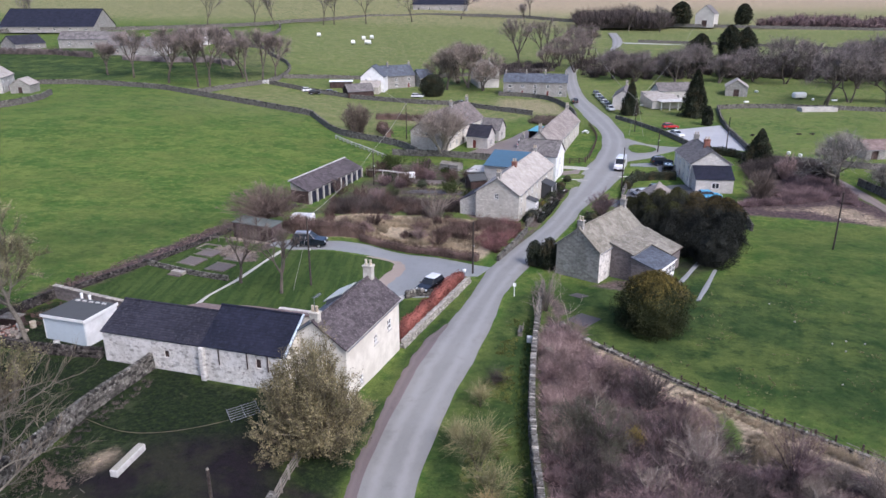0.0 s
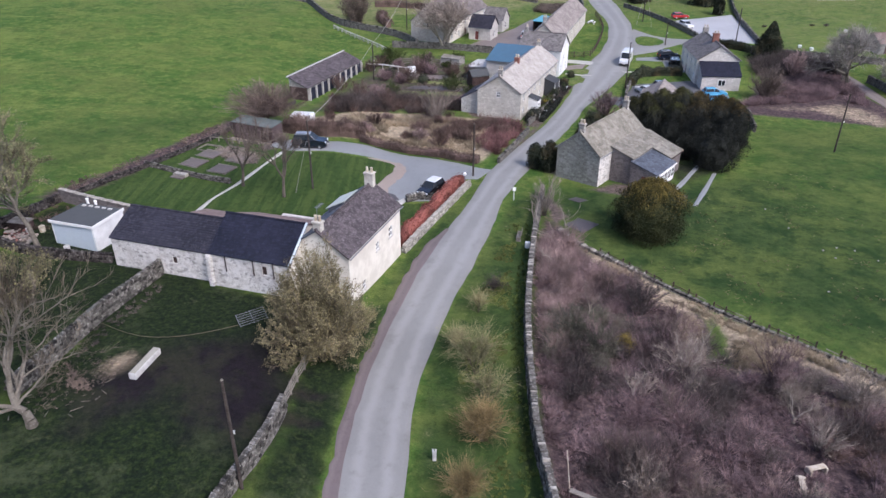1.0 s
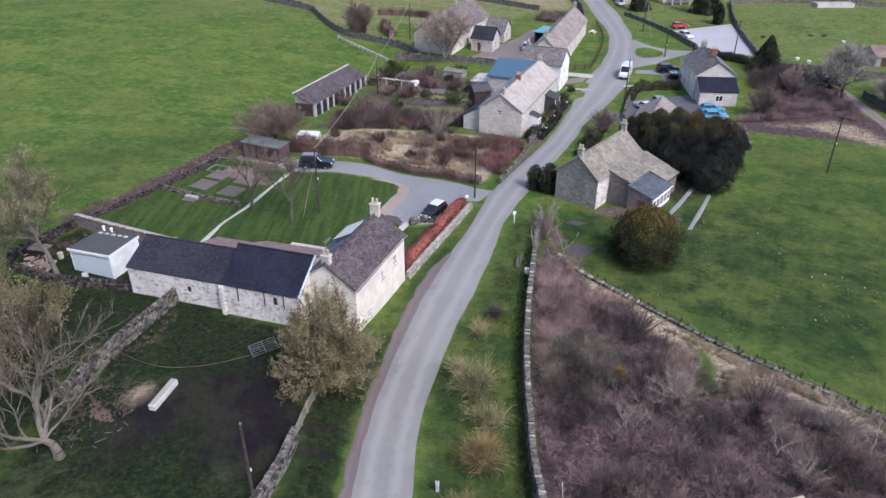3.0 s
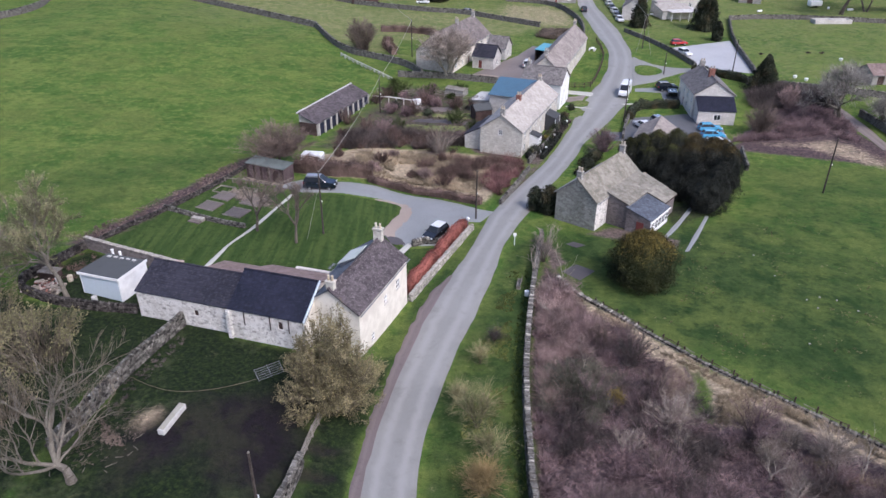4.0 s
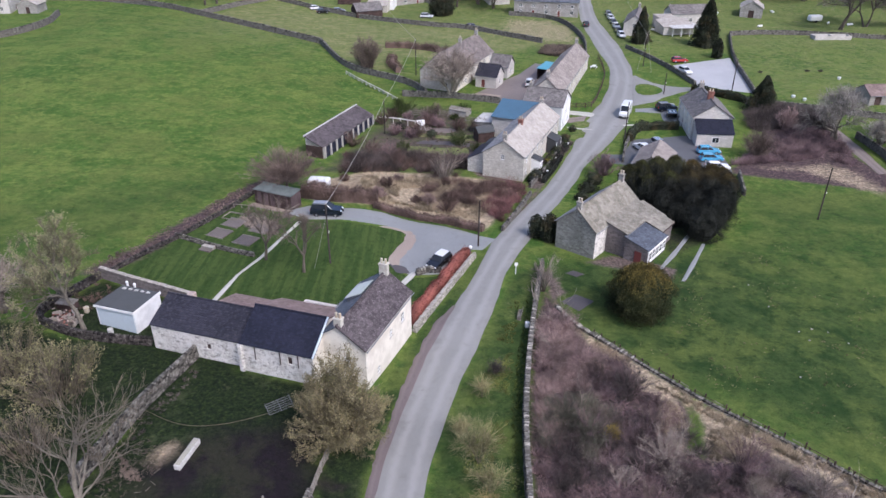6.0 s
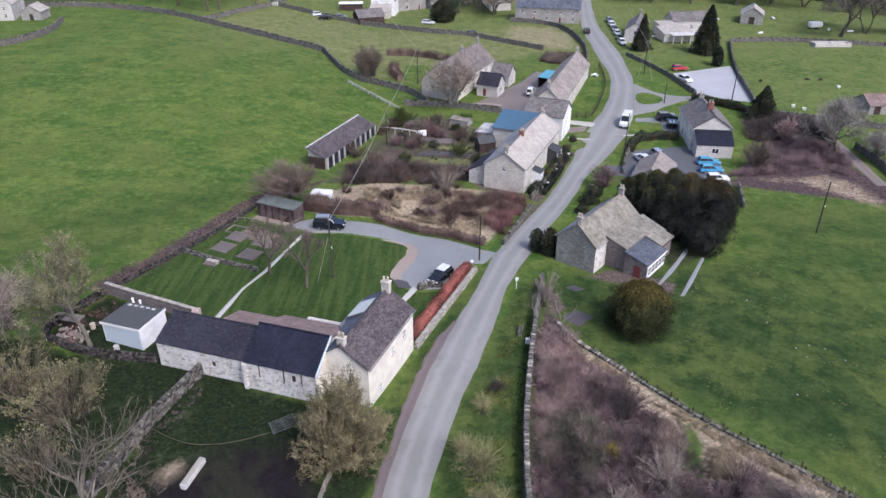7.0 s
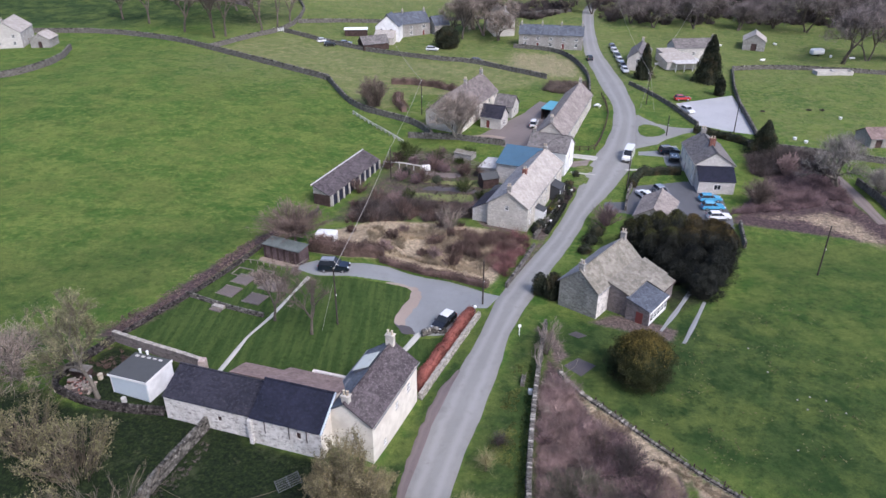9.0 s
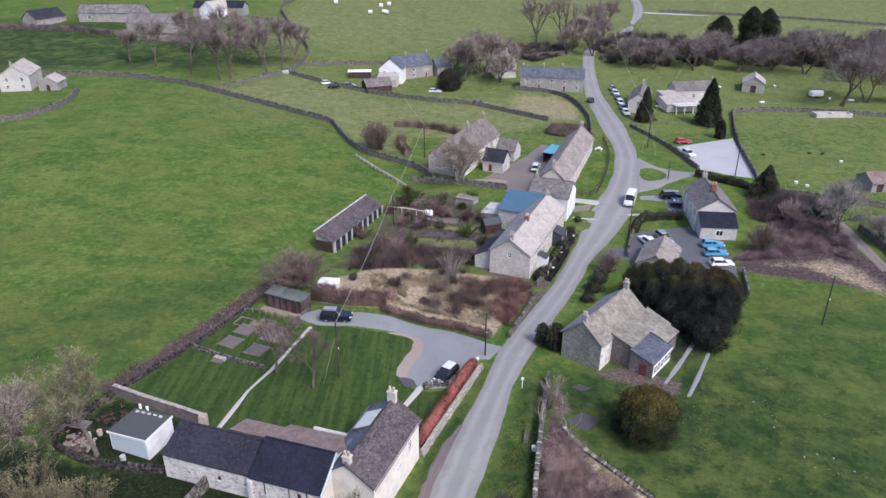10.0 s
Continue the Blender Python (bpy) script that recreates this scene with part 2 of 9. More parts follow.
TWIG_HAZED = foliage("haze_paled_twigs", (0.17, 0.14, 0.13), (0.3, 0.25, 0.23))
SLATE_BLUE = speckled("blue_slate", (0.085, 0.096, 0.12), (0.125, 0.14, 0.168), (0.19, 0.2, 0.23), 0.5, 5, 0.65, 0.2, 0.02, 0.25)
SLATE_GREY = speckled("grey_slate", (0.15, 0.135, 0.13), (0.215, 0.197, 0.188), (0.31, 0.29, 0.275), 0.5, 5, 0.75, 0.3, 0.02, 0.3)
STONE_SLATE = speckled("stone_slate", (0.2, 0.182, 0.146), (0.285, 0.264, 0.22), (0.385, 0.36, 0.305), 0.5, 5, 0.9, 0.4, 0.03, 0.2)
# For roof slopes turned from the sun: bluish sky light put into the colour.
SLATE_SKY_TINT = speckled("sky_tinted_slate", (0.26, 0.25, 0.25), (0.34, 0.33, 0.33), (0.42, 0.41, 0.41), 0.4, 5, 0.85, 0.3, 0.02, 0.2)
PINK_SLATE = speckled("pale_stone_slate", (0.4, 0.365, 0.325), (0.49, 0.45, 0.405), (0.57, 0.53, 0.48), 0.5, 5, 0.9, 0.3, 0.03, 0.12)
BROWN_SLATE = speckled("brown_stone_slate", (0.245, 0.21, 0.19), (0.325, 0.285, 0.26), (0.42, 0.38, 0.35), 0.35, 5, 0.9, 0.3, 0.03, 0.2)
DARK_BROWN_SLATE = speckled("dark_brown_slate", (0.15, 0.125, 0.118), (0.22, 0.19, 0.178), (0.31, 0.275, 0.255), 0.35, 5, 0.9, 0.3, 0.03, 0.25)
BROWN_FELT = speckled("brown_tiles", (0.2, 0.145, 0.13), (0.27, 0.2, 0.18), (0.31, 0.24, 0.22), 0.5, 6, 0.85, 0.2, 0.02, 0.2)
BLUE_SHEET = plain("blue_sheet_roof", (0.062, 0.125, 0.185), 0.6, 0.0, 0.4, 0.8)
TURQUOISE = plain("turquoise_sheet", (0.1, 0.31, 0.4), 0.5)
GREY_FELT = plain("grey_felt", (0.07, 0.074, 0.076), 0.85, 0.0, 0.5, 1.2)
GLASS = plain("window_glass", (0.02, 0.024, 0.03), 0.06, 0.0, 0.05)
PALE_GLASS = plain("pale_roof_glass", (0.52, 0.55, 0.5), 0.5, 0.0, 0.25, 1.2)
FRAME = plain("white_frame", (0.75, 0.75, 0.74), 0.5, 0.0, 0.1)
LEAD = plain("lead_grey", (0.2, 0.21, 0.23), 0.5, 0.3)
DARK_WOOD = speckled("dark_timber", (0.035, 0.022, 0.02), (0.07, 0.045, 0.04), (0.1, 0.07, 0.06), 0.7, 6, 0.85, 0.3)
PURPLE_WOOD = speckled("purple_brown_boards", (0.075, 0.05, 0.052), (0.125, 0.09, 0.092), (0.19, 0.145, 0.145), 0.8, 6, 0.85, 0.3, 0.02, 0.3)
MOSSY_FELT = speckled("mossy_grey_felt", (0.075, 0.088, 0.08), (0.115, 0.128, 0.12), (0.16, 0.172, 0.16), 0.6, 5, 0.85, 0.2)
GREY_WOOD = speckled("weathered_timber", (0.14, 0.12, 0.1), (0.23, 0.21, 0.18), (0.3, 0.28, 0.25), 1.0, 8, 0.9, 0.3)
POLE_WOOD = speckled("pole_timber", (0.03, 0.023, 0.021), (0.06, 0.048, 0.042), (0.1, 0.085, 0.075), 0.8, 8, 0.85, 0.2)
RED_DOOR = plain("red_paint", (0.15, 0.045, 0.04), 0.6)
POT = speckled("chimney_pot", (0.35, 0.28, 0.2), (0.5, 0.45, 0.36), (0.6, 0.56, 0.48), 1.5, 9, 0.85, 0.2)
RUBBER = plain("tyre_rubber", (0.015, 0.015, 0.016), 0.85)
ALLOY = plain("wheel_alloy", (0.45, 0.45, 0.46), 0.35, 0.8, 0.1)
LAMP_CLEAR = plain("headlight_glass", (0.7, 0.72, 0.74), 0.15, 0.0, 0.05)
LAMP_RED = plain("tail_light", (0.35, 0.02, 0.02), 0.25, 0.0, 0.05)
BARK = speckled("bark", (0.06, 0.05, 0.042), (0.11, 0.092, 0.075), (0.17, 0.15, 0.12), 0.9, 8, 0.95, 0.4)
PALE_BARK = speckled("pale_bark", (0.22, 0.19, 0.15), (0.34, 0.3, 0.25), (0.44, 0.4, 0.34), 0.9, 8, 0.95, 0.4)
GREYGREEN = foliage("grey_green_twigs", (0.075, 0.075, 0.055), (0.17, 0.165, 0.12))
SAPLING = foliage("olive_sapling_twigs", (0.17, 0.155, 0.075), (0.34, 0.31, 0.17))
STEM_BARK = speckled("sapling_bark", (0.09, 0.075, 0.05), (0.15, 0.13, 0.09), (0.2, 0.18, 0.13), 0.9, 8, 0.95, 0.3)
BUDS = foliage("pale_grey_green_buds", (0.15, 0.148, 0.078), (0.3, 0.29, 0.165))
RUST = foliage("rust_twigs", (0.17, 0.12, 0.055), (0.34, 0.26, 0.13))
TWIG_DARK = foliage("dark_wood_twigs", (0.055, 0.046, 0.044), (0.13, 0.108, 0.1))
TWIG_BROWN = foliage("dull_brown_twigs", (0.12, 0.088, 0.076), (0.24, 0.185, 0.16))
GREY_BARK = speckled("grey_bark", (0.085, 0.074, 0.06), (0.155, 0.138, 0.113), (0.235, 0.21, 0.175), 0.9, 8, 0.95, 0.4)
BRONZE = foliage("bronze_needles", (0.046, 0.036, 0.013), (0.15, 0.108, 0.038))
OLIVE_TIP = foliage("yellow_green_needles", (0.03, 0.034, 0.01), (0.095, 0.095, 0.03))
TWIG = foliage("brown_twigs", (0.1, 0.078, 0.066), (0.2, 0.16, 0.135))
TWIG_PURPLE = foliage("purple_twigs", (0.11, 0.075, 0.08), (0.285, 0.205, 0.205))
TWIG_PALE = foliage("pale_twigs", (0.19, 0.158, 0.135), (0.35, 0.3, 0.255))
TWIG_RED = foliage("wine_red_twigs", (0.12, 0.06, 0.06), (0.27, 0.15, 0.14))
TWIG_PINK = foliage("pink_twigs", (0.22, 0.155, 0.145), (0.42, 0.315, 0.29))
WILLOW = foliage("willow_leaf", (0.085, 0.075, 0.04), (0.31, 0.27, 0.15), (0.22, 0.19, 0.1), 0.7, 0.5)
OLIVE = foliage("olive_tips", (0.12, 0.112, 0.055), (0.26, 0.24, 0.125))
VERGE_TUFT = foliage("yellow_green_tufts", (0.09, 0.115, 0.03), (0.2, 0.21, 0.065))
STEM = foliage("grey_brown_stems", (0.095, 0.078, 0.058), (0.2, 0.17, 0.13))
GORSE = foliage("yellow_gorse", (0.2, 0.15, 0.03), (0.42, 0.33, 0.06))
CATKIN = foliage("yellow_twigs", (0.13, 0.11, 0.04), (0.26, 0.22, 0.09))
CONIFER = foliage("conifer_needles", (0.014, 0.019, 0.013), (0.045, 0.052, 0.03), (0.068, 0.056, 0.028))
CYPRESS = foliage("dark_cypress", (0.008, 0.0095, 0.0095), (0.026, 0.028, 0.021))
YEW = foliage("golden_yew", (0.013, 0.018, 0.008), (0.036, 0.042, 0.015), (0.05, 0.05, 0.017))
YEW_TIP = foliage("golden_yew_tips", (0.075, 0.062, 0.016), (0.19, 0.15, 0.04))
RED_HEDGE = foliage("red_beech_hedge", (0.125, 0.042, 0.034), (0.33, 0.125, 0.098))
BROWN_HEDGE = foliage("brown_hedge", (0.075, 0.05, 0.045), (0.185, 0.13, 0.108))
GREEN_LEAF = foliage("green_shrub", (0.025, 0.042, 0.012), (0.07, 0.09, 0.025))
REED = foliage("dry_reed", (0.24, 0.19, 0.125), (0.46, 0.385, 0.275))
GRASS = foliage("grass_blades", (0.06, 0.095, 0.02), (0.13, 0.16, 0.045))
FLEECE = plain("white_bale_wrap", (0.75, 0.75, 0.73), 0.6)
CONCRETE = speckled("concrete", (0.36, 0.35, 0.33), (0.5, 0.49, 0.47), (0.58, 0.57, 0.55), 1.2, 8, 0.9, 0.2)
WIRE = plain("cable", (0.3, 0.285, 0.26), 0.6)
BLUE_PANEL = plain("pale_blue_panel", (0.48, 0.55, 0.6), 0.55, 0.0, 0.15)


# ---- building helpers ----
def mesh_of(name, bm):
    me = bpy.data.meshes.new(name)
    bm.to_mesh(me)
    bm.free()
    return me


def part(name, bm, material, parent=None, label="", smooth=False):
    """Links a bmesh as one mesh object, under a thing or a part if one is given."""
    me = mesh_of(name, bm)
    for m in material if isinstance(material, (list, tuple)) else (material,):
        me.materials.append(m)
    if smooth:
        me.polygons.foreach_set("use_smooth", [True] * len(me.polygons))
    ob = new(name, me)
    ob.parent = parent
    return tagged(ob, label)


def raw(name, verts, faces, material, parent=None, label="", smooth=False):
    me = bpy.data.meshes.new(name)
    me.from_pydata(verts, [], faces)
    me.materials.append(material)
    if smooth:
        me.polygons.foreach_set("use_smooth", [True] * len(me.polygons))
    ob = new(name, me)
    ob.parent = parent
    return tagged(ob, label)


def base(name, m, label, category, group="", kind=""):
    ob = new(name)
    ob.matrix_basis = m
    return tagged(ob, label, category, group, kind)


def box(bm, x0, x1, y0, y1, z0, z1, bevel=0.0, m=None):
    r = bmesh.ops.create_cube(bm, size=1.0, matrix=Matrix.LocRotScale(((x0 + x1) / 2, (y0 + y1) / 2, (z0 + z1) / 2), None, (x1 - x0, y1 - y0, z1 - z0)))
    vs = r["verts"]
    if bevel:
        es = list({e for v in vs for e in v.link_edges})
        vs = list({v for f in bmesh.ops.bevel(bm, geom=es, offset=bevel, segments=1, affect="EDGES")["faces"] for v in f.verts})
    if m is not None:
        bmesh.ops.transform(bm, matrix=m, verts=vs)
    return vs


def boxed(*args, **kw):
    bm = bmesh.new()
    box(bm, *args, **kw)
    return bm


def rod(bm, a, b, ra, rb=None, sides=6):
    a, b = Vector(a), Vector(b)
    rb = ra if rb is None else rb
    d = b - a
    m = Matrix.Translation((a + b) / 2) @ d.to_track_quat("Z", "Y").to_matrix().to_4x4()
    bmesh.ops.create_cone(bm, cap_ends=True, segments=sides, radius1=ra, radius2=rb, depth=d.length, matrix=m)


def resample(points, n):
    p = [Vector((x, y)) for x, y in points]
    s = [0.0]
    for a, b in zip(p, p[1:]):
        s.append(s[-1] + (b - a).length)
    xs, ys = [v.x for v in p], [v.y for v in p]
    return [(float(np.interp(q, s, xs)), float(np.interp(q, s, ys))) for q in np.linspace(0, s[-1], n)]


def smooth_line(points, rounds=2):
    for _ in range(rounds):
        out = [points[0]]
        for a, b in zip(points, points[1:]):
            out += [(a[0] * 0.75 + b[0] * 0.25, a[1] * 0.75 + b[1] * 0.25), (a[0] * 0.25 + b[0] * 0.75, a[1] * 0.25 + b[1] * 0.75)]
        points = out + [points[-1]]
    return points


def length_of(points):
    return sum(math.dist(a, b) for a, b in zip(points, points[1:]))


def rng(seed):
    return random.Random(seed)


# ---- the lie of the land ----
PROFILE = [(-200, 1.5), (0, .6), (45, .1), (65, -.15), (90, -.5), (115, -1.1), (142, -.4), (165, .6), (210, 1.4), (250, 2.5), (300, 5.5), (355, 10), (450, 17), (600, 30), (900, 60), (1500, 110), (3200, 200)]


def step(a, b, v):
    u = min(max((v - a) / (b - a), 0.0), 1.0)
    return u * u * (3 - 2 * u)


def ground(x, y):
    n = len(PROFILE)
    i = 0
    while i < n - 2 and y > PROFILE[i + 1][0]:
        i += 1
    (y0, z0), (y1, z1) = PROFILE[i], PROFILE[i + 1]
    ya, za = PROFILE[max(i - 1, 0)]
    yb, zb = PROFILE[min(i + 2, n - 1)]
    h = y1 - y0
    u = min(max((y - y0) / h, 0.0), 1.0)
    m0, m1 = (z1 - za) / (y1 - ya) * h, (zb - z0) / (yb - y0) * h
    z = (2 * u**3 - 3 * u**2 + 1) * z0 + (u**3 - 2 * u**2 + u) * m0 + (-2 * u**3 + 3 * u**2) * z1 + (u**3 - u**2) * m1
    bank = 1.6 * step(-4.5, -16, x) * (1 - step(170, 240, y)) * (1 - 0.8 * step(100, 125, y) * step(-40, -20, x))
    return z + bank + 0.06 * max(0.0, -x - 30) * min(1.0, 60 / max(30.0, -x - 30))


def inside(xs, ys, poly):
    """How deep the points lie inside a polygon, in metres (outside: minus)."""
    dist = np.full(xs.shape, 1e9)
    odd = np.zeros(xs.shape, bool)
    for (x0, y0), (x1, y1) in zip(poly, poly[1:] + poly[:1]):
        dx, dy = x1 - x0, y1 - y0
        u = np.clip(((xs - x0) * dx + (ys - y0) * dy) / (dx * dx + dy * dy + 1e-9), 0, 1)
        dist = np.minimum(dist, np.hypot(xs - x0 - u * dx, ys - y0 - u * dy))
        cross = ((y0 > ys) != (y1 > ys)) & (xs < (x1 - x0) * (ys - y0) / (y1 - y0 + 1e-12) + x0)
        odd ^= cross
    return np.where(odd, dist, -dist)


def contains(poly, x, y):
    return float(inside(np.array([x]), np.array([y]), poly)[0]) > 0


def spaced(lo, hi, fine_lo, fine_hi, step_m, growth):
    mid = list(np.arange(fine_lo, fine_hi + 0.01, step_m))
    up, v, s = [], mid[-1], step_m
    while v < hi:
        s *= growth
        v += s
        up.append(v)
    down, v, s = [], mid[0], step_m
    while v > lo:
        s *= growth
        v -= s
        down.append(v)
    return np.array(down[::-1] + mid + up)


# plan outlines, in metres
SCRUB_AREA = [(7.3, 24), (6.9, 36), (7.4, 46), (8.4, 56), (10.0, 66), (12.0, 74), (13.4, 71), (16.1, 63), (20.1, 58.8), (26.1, 51.8), (32.3, 46.3), (42, 38.5), (60, 26), (60, 10), (7.3, 10)]
BARNYARD = [(-26, 57), (-16, 54), (-11.5, 52), (-11.5, 40), (-13.5, 28), (-18, 18), (-34, 18), (-31.5, 38), (-29, 49)]
MUD_AREA = [(-22, 46), (-12.4, 48), (-11.6, 40), (-12.5, 34.5), (-17, 36), (-20, 40), (-25, 36), (-27, 41)]
LAWN_AREA = [(-43, 72.5), (-38, 84), (-33, 97), (-27, 93.5), (-22, 91.5), (-13, 90.8), (-7, 90.6), (-5.8, 86), (-8, 80), (-5.5, 77.5), (-2, 77.5), (2.5, 84.5), (-4.5, 66.5), (-10, 63), (-16, 61), (-27, 66), (-30, 68)]
WASTE = [(-23.5, 99.5), (-17, 98), (-9.5, 98), (5, 91.5), (11.5, 106), (7, 112), (-4, 115), (-14, 114), (-22, 108)]
GARDENS = [(-24, 112), (-13, 114), (-3, 116), (6, 118), (9, 134), (2, 150), (-12, 152), (-15, 141), (-22, 119)]
DRY_STRIP = [(-80, 229), (-37, 201), (-27, 180), (-8, 172), (6, 190), (28, 206), (38, 206), (39, 232), (20, 240), (-6, 228), (-36, 240), (-62, 258)]
PASTURE = [(84, 219), (75, 190), (70, 161), (80, 151), (90, 142), (140, 120), (160, 215)]
RIGHT_FIELD = [(12.5, 80), (22, 82), (34, 84), (44, 96), (48, 112), (70, 110), (110, 80), (120, 40), (60, 20), (42, 38.5), (32, 46.3), (20, 58.8), (13.4, 71)]

xs = spaced(-2600, 2600, -62, 66, 1.0, 1.07)
ys = spaced(-400, 3000, 24, 140, 1.0, 1.06)
gx, gy = np.meshgrid(xs, ys)
gz = np.array([ground(float(a), float(b)) for a, b in zip(gx.ravel(), gy.ravel())])
bump_z = np.array([noise.noise((a * 0.18, b * 0.18, 0.3)) for a, b in zip(gx.ravel(), gy.ravel())]) * 0.06
hills = np.array([noise.noise((a * 0.004, b * 0.004, 4.0)) for a, b in zip(gx.ravel(), gy.ravel())]) * 14 * np.clip((gy.ravel() - 330) / 400, 0, 1)
gz = gz + bump_z + hills
gm = bpy.data.meshes.new("ground")
nx, ny = len(xs), len(ys)
gm.from_pydata([tuple(map(float, v)) for v in zip(gx.ravel(), gy.ravel(), gz)], [], [(j * nx + i, j * nx + i + 1, (j + 1) * nx + i + 1, (j + 1) * nx + i) for j in range(ny - 1) for i in range(nx - 1)])
gm.polygons.foreach_set("use_smooth", [True] * len(gm.polygons))


def mask(name, polys, soft=1.0):
    v = np.zeros(gx.size)
    for poly in polys:
        v = np.maximum(v, np.clip(0.5 + inside(gx.ravel(), gy.ravel(), poly) / (2 * soft), 0, 1))
    return v


def give(name, values):
    a = gm.attributes.new(name, "FLOAT", "POINT")
    a.data.foreach_set("value", np.asarray(values, dtype=np.float32))


LEFT_BANK = [(-13.6, 20), (-11.6, 38), (-10.4, 48), (-7.6, 53), (-5, 60), (-2.8, 67), (4.5, 84), (5.5, 84), (-2, 64), (-6, 47), (-8, 36), (-8, 20)]
RIGHT_VERGE = [(-2.6, 20), (7.2, 20), (6.8, 40), (9.2, 60), (12, 80), (9, 80), (3, 62), (-1.2, 48)]
# The shade patch darkens the turf round yew and cottage: painted shade.
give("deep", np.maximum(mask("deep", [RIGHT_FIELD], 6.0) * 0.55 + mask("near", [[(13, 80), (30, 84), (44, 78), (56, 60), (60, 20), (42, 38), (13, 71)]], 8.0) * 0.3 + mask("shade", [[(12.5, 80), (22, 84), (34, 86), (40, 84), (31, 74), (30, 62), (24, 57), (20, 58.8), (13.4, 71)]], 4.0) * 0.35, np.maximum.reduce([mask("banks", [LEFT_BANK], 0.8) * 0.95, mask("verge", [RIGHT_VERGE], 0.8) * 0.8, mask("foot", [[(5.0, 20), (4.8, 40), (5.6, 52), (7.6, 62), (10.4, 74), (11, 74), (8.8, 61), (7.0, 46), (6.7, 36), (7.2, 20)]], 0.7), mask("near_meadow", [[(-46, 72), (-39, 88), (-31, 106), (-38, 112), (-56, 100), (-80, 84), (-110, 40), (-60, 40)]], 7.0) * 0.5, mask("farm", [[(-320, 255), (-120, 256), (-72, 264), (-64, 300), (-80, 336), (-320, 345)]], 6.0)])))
give("lawn", mask("lawn", [LAWN_AREA], 0.6))
WORN = [[(12.8, 108.4), (13.6, 111), (22.2, 132.4), (24.2, 131.4), (19, 118), (15, 108)], [(7.4, 90), (9.6, 96.4), (13.2, 105), (14.4, 108), (15.2, 107.6), (8.2, 90.6)], [(11.4, 110.4), (4.6, 113.8), (2, 120), (4, 128), (7, 127), (9, 118)], [(18.4, 81.8), (20.4, 81.2), (24.4, 79.4), (28.8, 77.4), (30.2, 80), (26, 83), (22, 84)], [(-44.4, 62), (-44.6, 64.6), (-42.8, 65), (-42, 63.4), (-42, 61.8)], [(-31.4, 91.4), (-29.8, 92.6), (-25.4, 90.4), (-24.4, 86.6), (-26.6, 86.4), (-29.4, 88.6)], [(-25.4, 92), (-25.4, 97), (-23, 97.4), (-23.4, 92)], [(12.6, 72), (12.6, 76), (11, 80), (13, 80), (14.6, 74)]]
give("worn", mask("worn", WORN, 0.7))
RUT = [(24.5, 50.0), (27.0, 48.8), (28.5, 45.4), (30.8, 42.2), (30.2, 41.8), (27.9, 45.0), (26.6, 48.2), (24.4, 49.3)]
# The first term paints tree shade beneath the cypresses with the mud colour.
give("mud", 0.62 * mask("cypress_shade", [[(29.6, 86.4), (31.6, 92.6), (33.6, 97.4), (37, 95), (38, 88), (34.6, 86.6), (31.2, 84.2)]], 1.0) + np.maximum(0.9 * mask("rut", [RUT], 0.4), np.maximum(mask("mud", [MUD_AREA], 3.0), 1.0 * mask("ruts", [[(-12.4, 37.7), (-12.4, 39.0), (-8.8, 38.7), (-8.8, 37.4)], [(-12, 40.3), (-12, 41.4), (-8.8, 41.2), (-8.8, 40.1)]], 0.35))))
SCRUB_PATH = [(23.2, 53.9), (24.1, 54.8), (25, 52.9), (24.6, 49.6), (23.3, 45.1), (21.5, 45.8), (22.7, 48.8), (23.5, 51.6)]
give("scrub", (1 - 0.95 * mask("path", [SCRUB_PATH], 0.6)) * mask("scrub", [SCRUB_AREA, [(-46.5, 73), (-42, 81), (-38, 92), (-33.5, 104), (-29, 113), (-27, 113), (-31.2, 104), (-35.4, 92), (-39, 81), (-43.5, 73)], [(57, 120), (57.5, 131), (63.4, 131.4), (63.4, 150), (70, 152), (78, 140), (62, 119)], [(49.6, 116), (62.5, 135), (74, 144), (78, 138), (76, 125), (77, 117), (84, 112), (140, 82), (140, 75), (100, 92), (76, 107), (62, 112)]], 1.2) + 0.62 * mask("plots", [GARDENS], 3.0))
give("straw", 0.48 * mask("bend", [[(16, 222), (24, 212), (36, 209), (38, 228), (32, 240), (18, 242)]], 2.0) + 0.62 * mask("far_straw", [[(55, 119.2), (63.5, 119.4), (69.5, 121), (72.8, 117), (74.2, 110), (71.8, 106), (69, 110.4), (66, 113.6), (63.2, 117), (56.8, 118)]], 1.5) + mask("straw", [WASTE, [(-26.4, 43.6), (-24.4, 45.4), (-23.9, 43.2), (-25.4, 41.6)], [(13.4, 69), (16.8, 63.6), (22, 57), (25.4, 52.7), (29.4, 48.8), (33, 45.2), (45, 34.5), (43.6, 32.8), (32, 43.8), (28.2, 47.2), (24.8, 50.6), (28.2, 46), (25.6, 44.4), (23.6, 45), (24.4, 49), (24.6, 51.6), (22.8, 54), (22.4, 48.6), (21, 46), (20.4, 48), (20.8, 53.6), (15.6, 62.6)]], 0.7) + 0.75 * np.clip((gy.ravel() - 500) / 80, 0, 1) * np.clip((gx.ravel() + 40) / 60, 0, 1))
